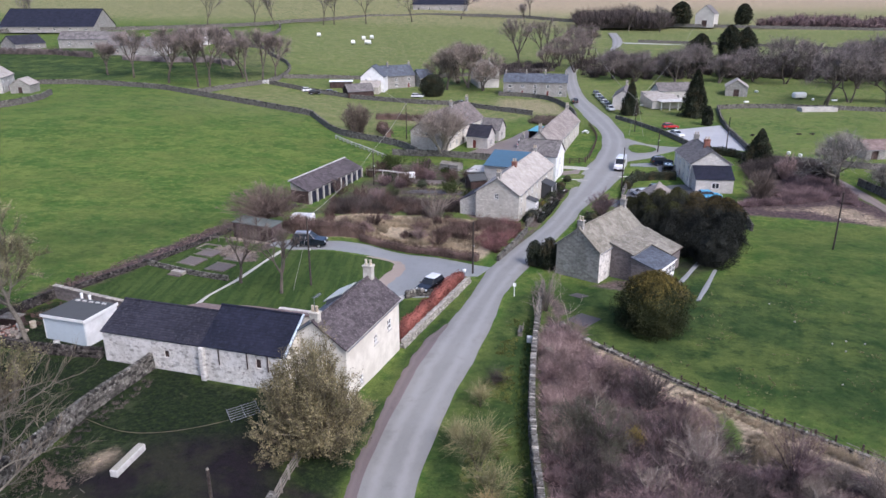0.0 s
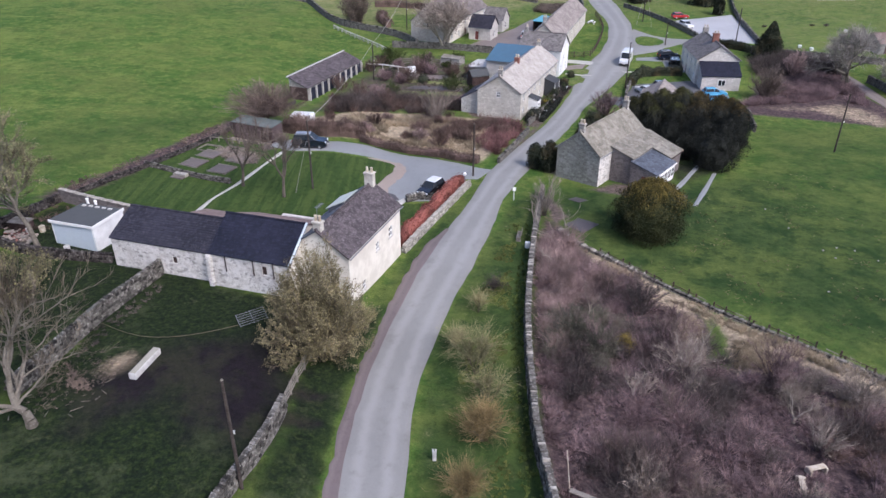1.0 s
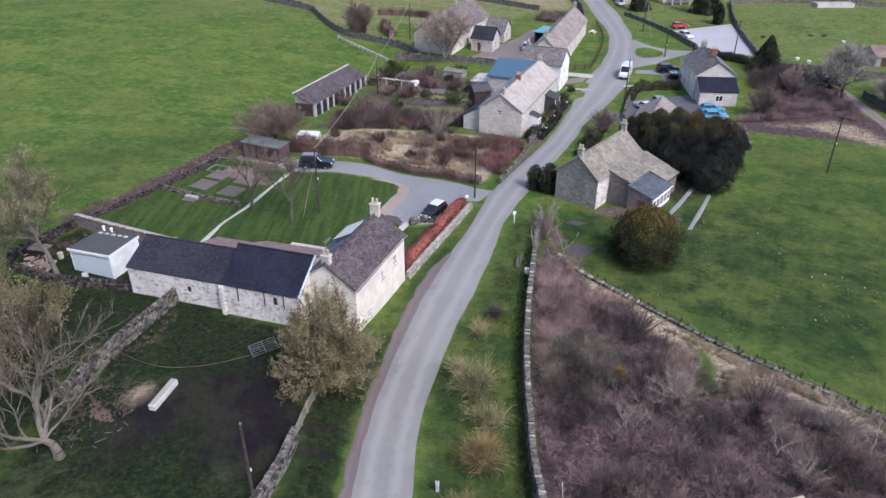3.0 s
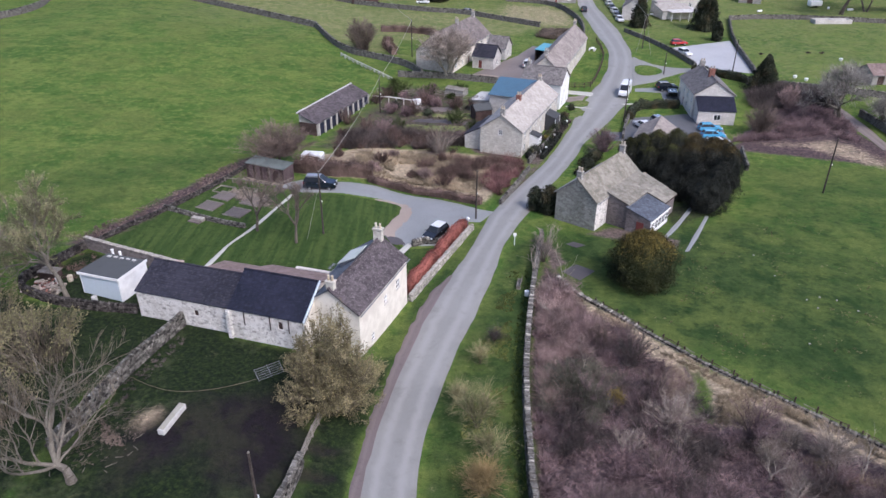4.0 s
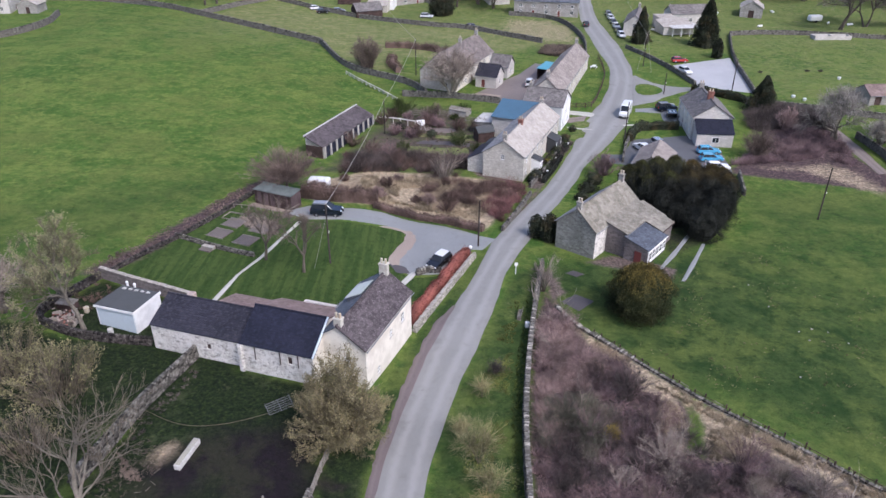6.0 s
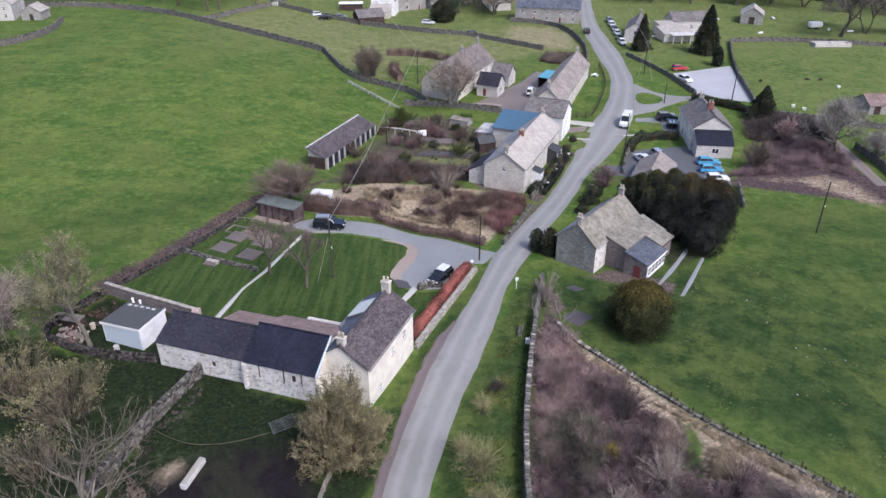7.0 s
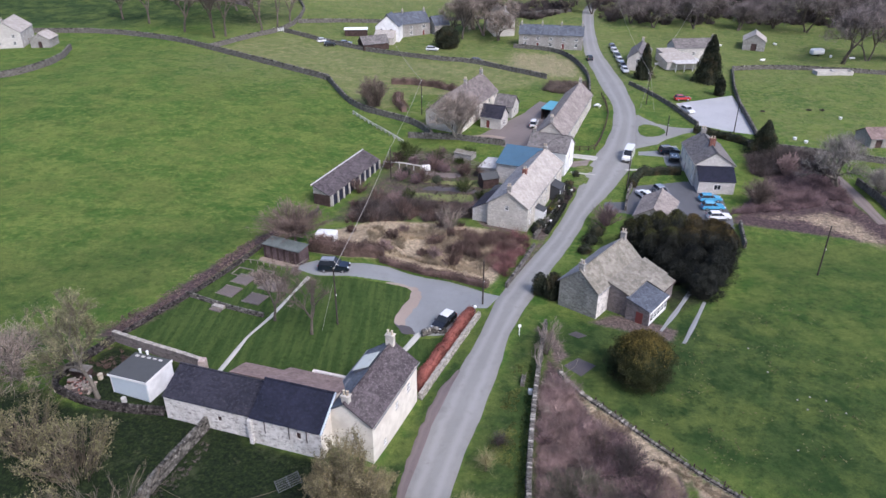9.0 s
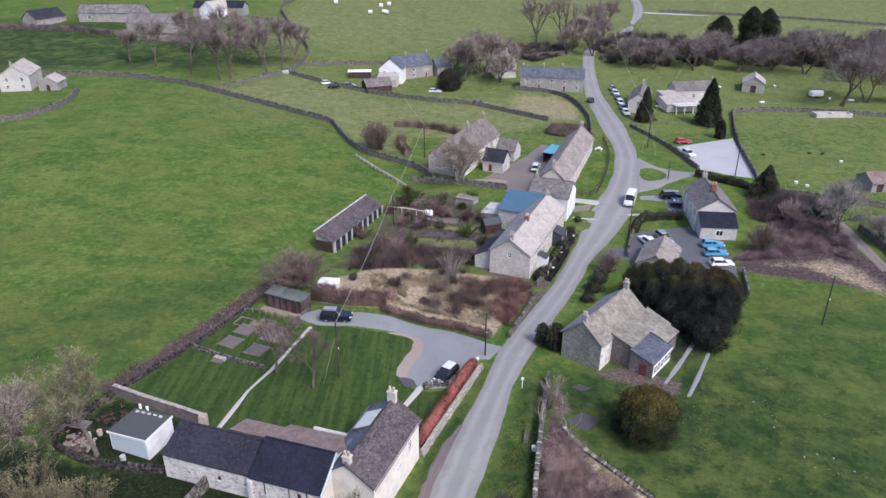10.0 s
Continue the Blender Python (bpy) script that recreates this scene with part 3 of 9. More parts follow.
# The foot strips, here and in deep, only darken turf along the roadside wall.
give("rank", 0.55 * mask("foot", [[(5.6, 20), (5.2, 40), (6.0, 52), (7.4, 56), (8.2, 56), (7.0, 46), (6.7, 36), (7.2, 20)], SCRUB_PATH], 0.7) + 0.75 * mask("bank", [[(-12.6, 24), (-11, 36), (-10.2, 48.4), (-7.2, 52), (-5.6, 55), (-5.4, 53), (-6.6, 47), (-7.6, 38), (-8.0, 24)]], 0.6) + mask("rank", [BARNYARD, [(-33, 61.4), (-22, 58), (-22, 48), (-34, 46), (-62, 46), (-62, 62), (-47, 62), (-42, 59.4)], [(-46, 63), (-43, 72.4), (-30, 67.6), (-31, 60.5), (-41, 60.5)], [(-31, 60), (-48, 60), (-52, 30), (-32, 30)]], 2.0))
# The last dry ramp pales all land past 150 m: distance haze painted in.
give("dry", np.maximum.reduce([0.4 * mask("slope", [[(50, 205), (62, 205), (84, 222), (160, 210), (240, 260), (60, 285), (52, 262)]], 6.0), 0.2 * mask("verge", [[(-2.4, 25), (6.8, 25), (6.6, 40), (9, 60), (11.6, 80), (8.4, 80), (2.8, 62), (-1.2, 48)]], 0.5), mask("dry", [DRY_STRIP], 2.0) * 0.55 + mask("dry", [PASTURE], 2.0) * 0.36, 0.5 * np.clip((gy.ravel() - 258) / 50, 0, 1) * np.clip((gx.ravel() + 130) / 50, 0, 1), 0.85 * np.clip((gy.ravel() - 400 + 0.1 * gx.ravel()) / 90, 0, 1), 0.42 * np.clip((gy.ravel() - 150) / 60, 0, 1) * np.clip((gx.ravel() + 120) / 50, 0, 1)]))
gm.materials.append(TURF)
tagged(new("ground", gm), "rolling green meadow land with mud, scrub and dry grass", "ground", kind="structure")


def strip(name, left, right, lift, material, label, across=6, step_m=2.0, category="road", crown=0.0):
    """A surface between two edge lines that follows the land."""
    n = max(4, int(max(length_of(left), length_of(right)) / step_m))
    a, b = resample(left, n), resample(right, n)
    verts, faces = [], []
    for (x0, y0), (x1, y1) in zip(a, b):
        for k in range(across + 1):
            u = k / across
            x, y = x0 + (x1 - x0) * u, y0 + (y1 - y0) * u
            verts.append((x, y, ground(x, y) + lift + crown * (1 - (2 * u - 1) ** 2) - (0.12 if k in (0, across) else 0)))
    w = across + 1
    faces = [(j * w + k, j * w + k + 1, (j + 1) * w + k + 1, (j + 1) * w + k) for j in range(n - 1) for k in range(across)]
    ob = raw(name, verts, faces, material, None, label, True)
    at = ob.data.attributes.new("across", "FLOAT", "POINT")
    at.data.foreach_set("value", [k / across for _ in range(n) for k in range(across + 1)])
    return tagged(ob, "", category, "", "structure")


def patch(name, poly, lift, material, label, category="paving", cuts=7, dry=0.0):
    """A flat-lying patch of ground cover that follows the land."""
    bm = bmesh.new()
    f = bm.faces.new([bm.verts.new((x, y, 0)) for x, y in poly])
    bm.normal_update()
    bmesh.ops.triangulate(bm, faces=bm.faces[:])
    for _ in range(cuts):
        long_edges = [e for e in bm.edges if e.calc_length() > 1.6]
        if not long_edges:
            break
        bmesh.ops.subdivide_edges(bm, edges=long_edges, cuts=1)
        bmesh.ops.triangulate(bm, faces=bm.faces[:])
    bmesh.ops.recalc_face_normals(bm, faces=bm.faces[:])
    for v in bm.verts:
        v.co.z = ground(v.co.x, v.co.y) + lift
        if v.is_boundary:
            v.co.z -= 0.1
    ob = part(name, bm, material, None, label, True)
    at = ob.data.attributes.new("across", "FLOAT", "POINT")
    at.data.foreach_set("value", [0.5] * len(ob.data.vertices))
    if dry:
        at = ob.data.attributes.new("dry", "FLOAT", "POINT")
        at.data.foreach_set("value", [dry] * len(ob.data.vertices))
    return tagged(ob, "", category, "", "structure")


def wobble(points, amount, seed, n):
    r = rng(seed)
    return [(x + r.uniform(-amount, amount), y + r.uniform(-amount, amount)) for x, y in resample(points, n)]


# ---- roads and hard ground ----
ROAD_LEFT = smooth_line([(-7.1, 20), (-7.1, 33), (-6.95, 38), (-6.5, 42.5), (-5.7, 47.6), (-4.75, 52.6), (-3.6, 58.2), (-2.3, 63.3), (0.0, 70.2), (3.6, 80), (6.1, 89.4), (14.8, 106.7), (19.1, 116.4), (23.7, 129.7), (28.5, 144), (31.8, 150.8), (36.1, 161), (39.5, 173.8), (40.8, 185.9), (40.6, 197.4), (40.8, 210), (41.3, 231.5), (42.9, 249), (48.6, 291.6), (52, 308), (60, 322), (74, 338), (90, 385), (95, 425)])
ROAD_RIGHT = smooth_line([(-2.6, 20), (-2.1, 31.9), (-2.1, 36), (-1.65, 42.7), (-0.75, 47.6), (0.6, 53.6), (2.5, 59.7), (4.4, 66), (6.2, 73), (7.9, 80), (11.6, 89), (21.6, 110.7), (25.2, 120), (29.4, 127), (32.3, 131.8), (35.9, 138.9), (38.4, 144.2), (41.1, 154.2), (43.9, 166.1), (46.2, 176), (47.8, 194.8), (48.6, 204), (48.3, 214.5), (48.3, 229.6), (48.3, 248.4), (53.5, 291), (57, 306), (65, 319), (79, 336), (95, 384), (100, 425)])
strip("road_edge", wobble([(-7.95, 20), (-7.9, 33), (-7.6, 38), (-7.25, 42.3), (-6.5, 47.4), (-5.6, 52.4), (-4.4, 58.5), (-3.1, 63.6), (-1.8, 67.4), (0.3, 70.8)], 0.22, 3, 70), [(-5.9, 20), (-5.9, 33), (-5.7, 38), (-5.3, 42.5), (-4.5, 47.6), (-3.6, 52.6), (-2.4, 58.3), (-1.2, 63), (0.3, 67.6), (0.9, 70.4)], 0.055, RED_EDGE, "reddish worn gravel edge of the road", 5, 0.8)
strip("road", wobble(ROAD_LEFT, 0.1, 1, 220), wobble(ROAD_RIGHT, 0.1, 2, 220), 0.07, ROAD, "narrow worn grey tarmac village road", 8, 1.5, crown=0.05)
patch("side_road", [(44.2, 171), (45.8, 176.6), (46.6, 173.6), (48.9, 168.6), (52, 166.2), (55.1, 165.3), (59.4, 165.4), (60.6, 164), (57, 163), (54, 161.4), (51, 159.3), (48.3, 157.2), (46, 154.8), (42.2, 153), (40.4, 152)], 0.1, ROAD, "short tarmac side road to a yard", "road")
patch("road_island", [(44.1, 166.2), (45.6, 167.5), (47.2, 167.3), (48.7, 165.9), (49.7, 163.8), (49.4, 161.6), (47.8, 159.9), (45.9, 159), (44.2, 159), (43.2, 160.2), (43.2, 163)], 0.24, TURF, "small grass island at the road junction", "grass")
patch("driveway", [(6.6, 88.9), (4.1, 90.2), (-0.9, 92.9), (-6.2, 94.9), (-10.7, 96), (-17.7, 95.8), (-21.9, 96.6), (-24.4, 95), (-24.3, 93.4), (-21.4, 91.8), (-17.9, 91), (-13.6, 90.9), (-9.4, 91.2), (-6.4, 90.2), (-5.4, 88), (-6.1, 85.6), (-8.2, 81.2), (-5.6, 78.2), (-1.5, 78.2), (1.2, 83.4), (2.6, 85), (4.5, 85.2)], 0.08, GRAVEL, "pale grey gravel driveway with a parking bay", "driveway")
patch("bare_edge", wobble([(-10.4, 90.9), (-7.2, 90.5), (-6.5, 89.6), (-6.9, 87.3), (-8.0, 83.9), (-8.6, 81.1), (-7.9, 79.7), (-6.9, 79.7), (-6.5, 82), (-5.3, 85.9), (-4.8, 89.2), (-5.3, 90.9), (-7.4, 91.6), (-10.2, 91.2), (-10.4, 90.9)], 0.14, 91, 44), 0.13, SANDY, "sandy bare edge between lawn and gravel", "earth")
patch("garden_bed", wobble([(-8.2, 80.3), (-5.2, 79.9), (-5.5, 78.3), (-7.3, 78.2), (-8.2, 80.2)], 0.12, 92, 16), 0.15, FLAGS, "dark soil patch at the corner of the lawn", "garden bed")
strip("garden_path", [(-28.9, 67.5), (-27.4, 75.1), (-25.6, 79.7), (-22.5, 91.2)], [(-28.2, 67.4), (-26.7, 75), (-24.9, 79.5), (-21.8, 91)], 0.09, PAVING, "narrow pale concrete garden path", 2, 1.0, "path")
strip("garden_path", [(-7.5, 73.6), (-5.2, 79)], [(-6.6, 73.3), (-4.3, 78.8)], 0.1, PAVING, "short pale paved garden path", 2, 1.0, "path")
patch("gravel_yard", [(57.9, 184.9), (75.7, 192.9), (70.3, 161.1), (64.7, 163.5), (58.9, 167)], 0.1, YARD, "pale grey gravel yard by the pasture", "yard")
patch("car_park", [(32.3, 124.6), (35.6, 132.1), (48.4, 135.1), (52, 127), (50, 113), (40, 112), (34, 118), (27.4, 121), (28.5, 124.5)], 0.08, ASPHALT, "dark grey asphalt car park behind the hedge", "car park")
patch("house_forecourt", [(40.4, 150.4), (45.6, 151), (46.9, 154), (50, 154), (48.5, 140), (45.6, 140.6), (44.8, 143), (45.4, 147.6), (39.8, 148.2)], 0.09, GRAVEL, "gravel parking by the white house", "parking")
strip("side_track", [(27.6, 141.5), (24, 141), (17, 145), (13, 158)], [(29.5, 146.5), (25, 144.5), (20, 148), (17, 162)], 0.08, SHOULDER, "rutted earth track between the cottages", 4, 1.5, "track")
patch("house_yard", [(-1, 157.6), (9, 154), (14, 149), (20, 149.5), (24, 158), (28, 170), (31, 180), (22, 186), (17, 176), (10, 166), (5, 159)], 0.09, EARTH, "brown earth yard behind the cottages", "yard")
patch("paved_square", [(13.7, 71.9), (15.8, 73.6), (17.8, 72), (15.6, 69.7)], 0.12, FLAGS, "square patch of bare paving on the lawn", "paving")
patch("paved_square", [(15.2, 79), (16.4, 79.7), (17.8, 78.7), (16.5, 78)], 0.12, FLAGS, "small square of bare paving on the lawn", "paving")
strip("garden_track", [(27.6, 80.2), (31.5, 86), (36, 93)], [(28.4, 79.8), (32.2, 85.4), (36.7, 92.6)], 0.09, GRAVEL, "pale concrete path beside the cottage", 2, 1.0, "path")
strip("garden_track", [(30, 77.2), (33.6, 83.6), (36, 88)], [(30.6, 77), (34.2, 83.2), (36.6, 87.6)], 0.09, GRAVEL, "thin concrete path across the grass", 2, 1.0, "path")
strip("far_lane", [(92, 384), (140, 372), (190, 352), (260, 330)], [(94, 380), (141, 368), (189, 348.5), (258, 327)], 0.15, YARD, "pale far lane between the fields", 2, 5.0)

strip("front_path", [(34.8, 140.6), (47, 141.6)], [(34.6, 139.6), (47, 140.8)], 0.09, PAVING, "thin pale path across the front lawn", 2, 1.0, "path")
strip("cottage_path", [(24.7, 149.6), (31.4, 147.6)], [(24.2, 146.6), (30.2, 144.2)], 0.09, PAVING, "pale concrete drive to the white cottage", 3, 1.0, "path")
strip("field_lane", [(76.2, 116), (77, 131.6), (77.4, 142)], [(78.6, 116), (79.8, 131), (79.6, 142)], 0.12, SHOULDER, "grey stony track beside a wall", 3, 1.5, "track")
patch("garden_lawn", [(-14, 176.5), (-13.6, 191), (-2.6, 192), (-5.9, 172.3)], 0.06, TURF, "mown bright lawn of the stone house", "lawn")
patch("garden_bed", wobble([(-7.4, 136.4), (-1, 134.4), (3.1, 136.2), (2.8, 138.6), (-2.2, 137.9), (-7, 139.2), (-7.4, 136.6)], 0.3, 9, 24), 0.06, EARTH, "dark dug strip in the cottage garden", "garden bed")
patch("garden_bed", wobble([(-7, 129.2), (4.6, 127.6), (4.7, 129.6), (-5.5, 131.2), (-7, 129.4)], 0.25, 10, 24), 0.1, FLAGS, "dark soil strip across the cottage garden", "garden bed")
patch("garden_lawn", wobble([(-7.5, 135.6), (-1, 133.8), (4.6, 134.6), (4.7, 130.6), (-6.6, 132.2), (-7.5, 135.4)], 0.25, 11, 24), 0.07, TURF, "rough olive grass strip in the cottage garden", "lawn", dry=0.55)
patch("garden_lawn", wobble([(-10.6, 128.2), (3.9, 127), (3, 123.6), (-11, 124.6), (-10.6, 128)], 0.3, 12, 24), 0.07, TURF, "rough yellowed grass strip in the cottage garden", "lawn", dry=0.6)
patch("cottage_lawn", [(25.6, 142.6), (30.0, 142.0), (28.6, 137.4), (25.2, 138.4)], 0.12, TURF, "small square lawn by the road", "lawn", dry=0.4)
patch("cottage_lawn", [(25.0, 137.6), (28.3, 136.4), (26.6, 131.6), (23.4, 132.6)], 0.12, TURF, "small square lawn by the road", "lawn", dry=0.4)
strip("front_path", [(23.8, 138.3), (28.7, 136.9)], [(24.0, 139.0), (28.9, 137.6)], 0.16, PAVING, "thin pale path between two small lawns", 2, 1.0, "path")

# ---- houses ----
def panel(bm, length, height, openings, place, depth=0.16):
    """A wall face with openings cut into it and their reveals. place(s, z, d) gives the point, d metres into the wall."""
    ss = sorted({0.0, length, *(o[0] for o in openings), *(o[0] + o[2] for o in openings)})
    zs = sorted({0.0, height, *(o[1] for o in openings), *(o[1] + o[3] for o in openings)})

    def face(*ps):
        bm.faces.new([bm.verts.new(p) for p in ps])

    for s0, s1 in zip(ss, ss[1:]):
        for z0, z1 in zip(zs, zs[1:]):
            if any(o[0] <= (s0 + s1) / 2 <= o[0] + o[2] and o[1] <= (z0 + z1) / 2 <= o[1] + o[3] for o in openings):
                continue
            face(place(s0, z0, 0), place(s1, z0, 0), place(s1, z1, 0), place(s0, z1, 0))
    for s, z, w, h, *_ in openings:
        c = [(s, z), (s + w, z), (s + w, z + h), (s, z + h)]
        for (a0, b0), (a1, b1) in zip(c, c[1:] + c[:1]):
            face(place(a0, b0, 0), place(a0, b0, depth), place(a1, b1, depth), place(a1, b1, 0))
        face(*(place(a, b, depth) for a, b in c))


def slates(corner, along, up, length, slope, size, seed, lap=0.02):
    """Overlapping slates on a slope: verts and faces, one island a slate."""
    r = rng(seed)
    along, up = Vector(along).normalized(), Vector(up).normalized()
    out = along.cross(up).normalized()
    if out.z < 0:
        out = -out
    verts, faces = [], []
    rows = max(3, int(slope / (size * 0.8)))
    step_v = slope / rows
    for j in range(rows):
        x = -r.random() * size
        while x < length:
            w = size * r.uniform(0.75, 1.25)
            a, b = max(0.0, x), min(length, x + w - 0.015)
            x += w
            if b - a < 0.05:
                continue
            lift = lap + r.uniform(0, 0.02)
            p0 = Vector(corner) + up * (j * step_v - r.uniform(0, 0.03))
            k = len(verts)
            q0, q1 = p0 + along * a, p0 + along * b
            e = up * (step_v * 1.15)
            verts += [q0 + out * lift, q1 + out * lift, q1 + e, q0 + e, q0 - out * 0.02, q1 - out * 0.02]
            faces += [(k, k + 1, k + 2, k + 3), (k + 4, k + 5, k + 1, k)]
    return verts, faces


def opening_parts(parent, o, place, depth=0.16):
    """A window or door set into its opening: frame with bars and a dark pane, or a door leaf."""
    s, z, w, h, kind = o
    ax = (Vector(place(1, 0, 0)) - Vector(place(0, 0, 0)))
    inn = (Vector(place(0, 0, 1)) - Vector(place(0, 0, 0)))
    m = Matrix((ax, inn, Vector((0, 0, 1)))).transposed().to_4x4()
    m.translation = Vector(place(s, z, 0))
    if kind == "door":
        d = part("door", boxed(0.04, w - 0.04, depth - 0.06, depth - 0.01, 0, h - 0.04, m=m), RED_DOOR if w < 1.1 else DARK_WOOD, parent)
        part("door_frame", framed(w, h, 0.07, depth - 0.1, depth - 0.02, m), FRAME, d)
        return
    if kind == "barn":
        part("opening", boxed(0.02, w - 0.02, depth - 0.03, depth - 0.01, 0.02, h - 0.02, m=m), DARK_WOOD, parent)
        return
    fr = part("window", framed(w, h, 0.07, depth - 0.12, depth - 0.03, m, True), FRAME, parent)
    part("pane", boxed(0.03, w - 0.03, depth - 0.05, depth - 0.035, 0.03, h - 0.03, m=m), GLASS, fr)
    part("sill", boxed(-0.1, w + 0.1, -0.06, depth - 0.03, -0.12, 0.0, m=m), PALE_STONE, fr)


def framed(w, h, t, d0, d1, m, bars=False):
    bm = bmesh.new()
    box(bm, 0, t, d0, d1, 0, h, m=m)
    box(bm, w - t, w, d0, d1, 0, h, m=m)
    box(bm, t, w - t, d0, d1, 0, t, m=m)
    box(bm, t, w - t, d0, d1, h - t, h, m=m)
    if bars:
        box(bm, w / 2 - 0.025, w / 2 + 0.025, d0, d1, t, h - t, m=m)
        box(bm, t, w / 2 - 0.025, d0, d1, h / 2 - 0.025, h / 2 + 0.025, m=m)
        box(bm, w / 2 + 0.025, w - t, d0, d1, h / 2 - 0.025, h / 2 + 0.025, m=m)
    return bm


def chimney(parent, u, v, z0, z1, w=0.75, d=0.55, pots=2, material=None):
    bm = boxed(u - d / 2, u + d / 2, v - w / 2, v + w / 2, z0, z1 - 0.18, 0.02)
    box(bm, u - d / 2 - 0.07, u + d / 2 + 0.07, v - w / 2 - 0.07, v + w / 2 + 0.07, z1 - 0.18, z1, 0.02)
    st = part("chimney", bm, material or STONE, parent)
    for k in range(pots):
        y = v + (k - (pots - 1) / 2) * w / max(pots, 1.5)
        b = bmesh.new()
        rod(b, (u, y, z1), (u, y, z1 + 0.5), 0.15, 0.11, 8)
        rod(b, (u, y, z1 + 0.44), (u, y, z1 + 0.52), 0.15, 0.15, 8)
        part("chimney_pot", b, POT, st)


def house(name, label, origin, toward, L, W, eave, ridge, wall, roof, openings=None, chimneys=(), roof_left=None, size=0.45, ridge_at=0.5, z=None, over=0.22, group="", sides=None, category="house", gutters=True):
    """A gabled house. Local x runs along the ridge, y to the left of it; sides: right, left, near, far."""
    openings, sides = openings or {}, sides or {}
    turn = math.degrees(math.atan2(toward[1], toward[0]))
    if z is None:
        t = Vector((toward[0], toward[1])).normalized()
        n = Vector((-t.y, t.x))
        z = min(ground(origin[0] + t.x * a + n.x * b, origin[1] + t.y * a + n.y * b) for a in (0, L) for b in (0, W)) - 0.1
    h = base(name, pose(origin[0], origin[1], z, 0, 0, turn), label, category, group)
    rv = W * ridge_at
    maps = {"right": (L, lambda s, zz, d: (s, d, zz)), "left": (L, lambda s, zz, d: (L - s, W - d, zz)),
            "near": (W, lambda s, zz, d: (d, W - s, zz)), "far": (W, lambda s, zz, d: (L - d, s, zz))}
    for side, (length, place) in maps.items():
        bm = bmesh.new()
        panel(bm, length, eave, openings.get(side, ()), place)
        if side in ("near", "far"):
            x = 0 if side == "near" else L
            bm.faces.new([bm.verts.new(p) for p in ((x, 0, eave), (x, W, eave), (x, rv, ridge - 0.05))])
        bmesh.ops.remove_doubles(bm, verts=bm.verts[:], dist=0.001)
        w = part("wall", bm, sides.get(side, wall), h)
        for o in openings.get(side, ()):
            opening_parts(w, o, place)
    for k, (y0, y1, mat) in enumerate(((0, rv, roof), (W, rv, roof_left or roof))):
        rise, run = ridge - eave, y1 - y0
        up = Vector((0, run, rise)).normalized()
        low = Vector((-over, y0, eave)) - up * over
        slope = math.hypot(rise, run) + over
        bm = bmesh.new()
        a, b = low, low + up * slope
        out = Vector((0, -rise, run)).normalized() * (1 if run > 0 else -1)
        ps = [a, a + Vector((L + 2 * over, 0, 0)), b + Vector((L + 2 * over, 0, 0)), b]
        top = [bm.verts.new(p) for p in ps]
        bot = [bm.verts.new(p - out * 0.12) for p in ps]
        bm.faces.new(top)
        bm.faces.new(bot[::-1])
        for i in range(4):
            bm.faces.new((top[i], bot[i], bot[(i + 1) % 4], top[(i + 1) % 4]))
        bmesh.ops.recalc_face_normals(bm, faces=bm.faces[:])
        rf = part("roof", bm, mat, h)
        v, f = slates(low + out * 0.005, (1, 0, 0), up, L + 2 * over, slope, size, hash_of(name) + k)
        tagged(raw("slate_covering", v, f, mat, rf), kind="stuff")
        if not gutters:
            continue
        bm = bmesh.new()
        gy = y0 - (0.12 if run > 0 else -0.12) - up.y * over
        rod(bm, (-over, gy, eave - up.z * over - 0.08), (L + over, gy, eave - up.z * over - 0.08), 0.055, 0.055, 6)
        part("gutter", bm, LEAD, h)
    bm = bmesh.new()
    n = int((L + 2 * over) / 0.5)
    for i in range(n):
        x0 = -over + i * (L + 2 * over) / n
        rod(bm, (x0, rv, ridge + 0.03), (x0 + (L + 2 * over) / n - 0.02, rv, ridge + 0.03), 0.13, 0.12, 6)
    part("ridge_tiles", bm, roof, h)
    for u, top in chimneys:
        chimney(h, u, rv, ridge - 0.6, ridge + top)
    return h


def hash_of(text):
    return sum(ord(c) * (i + 1) for i, c in enumerate(text))


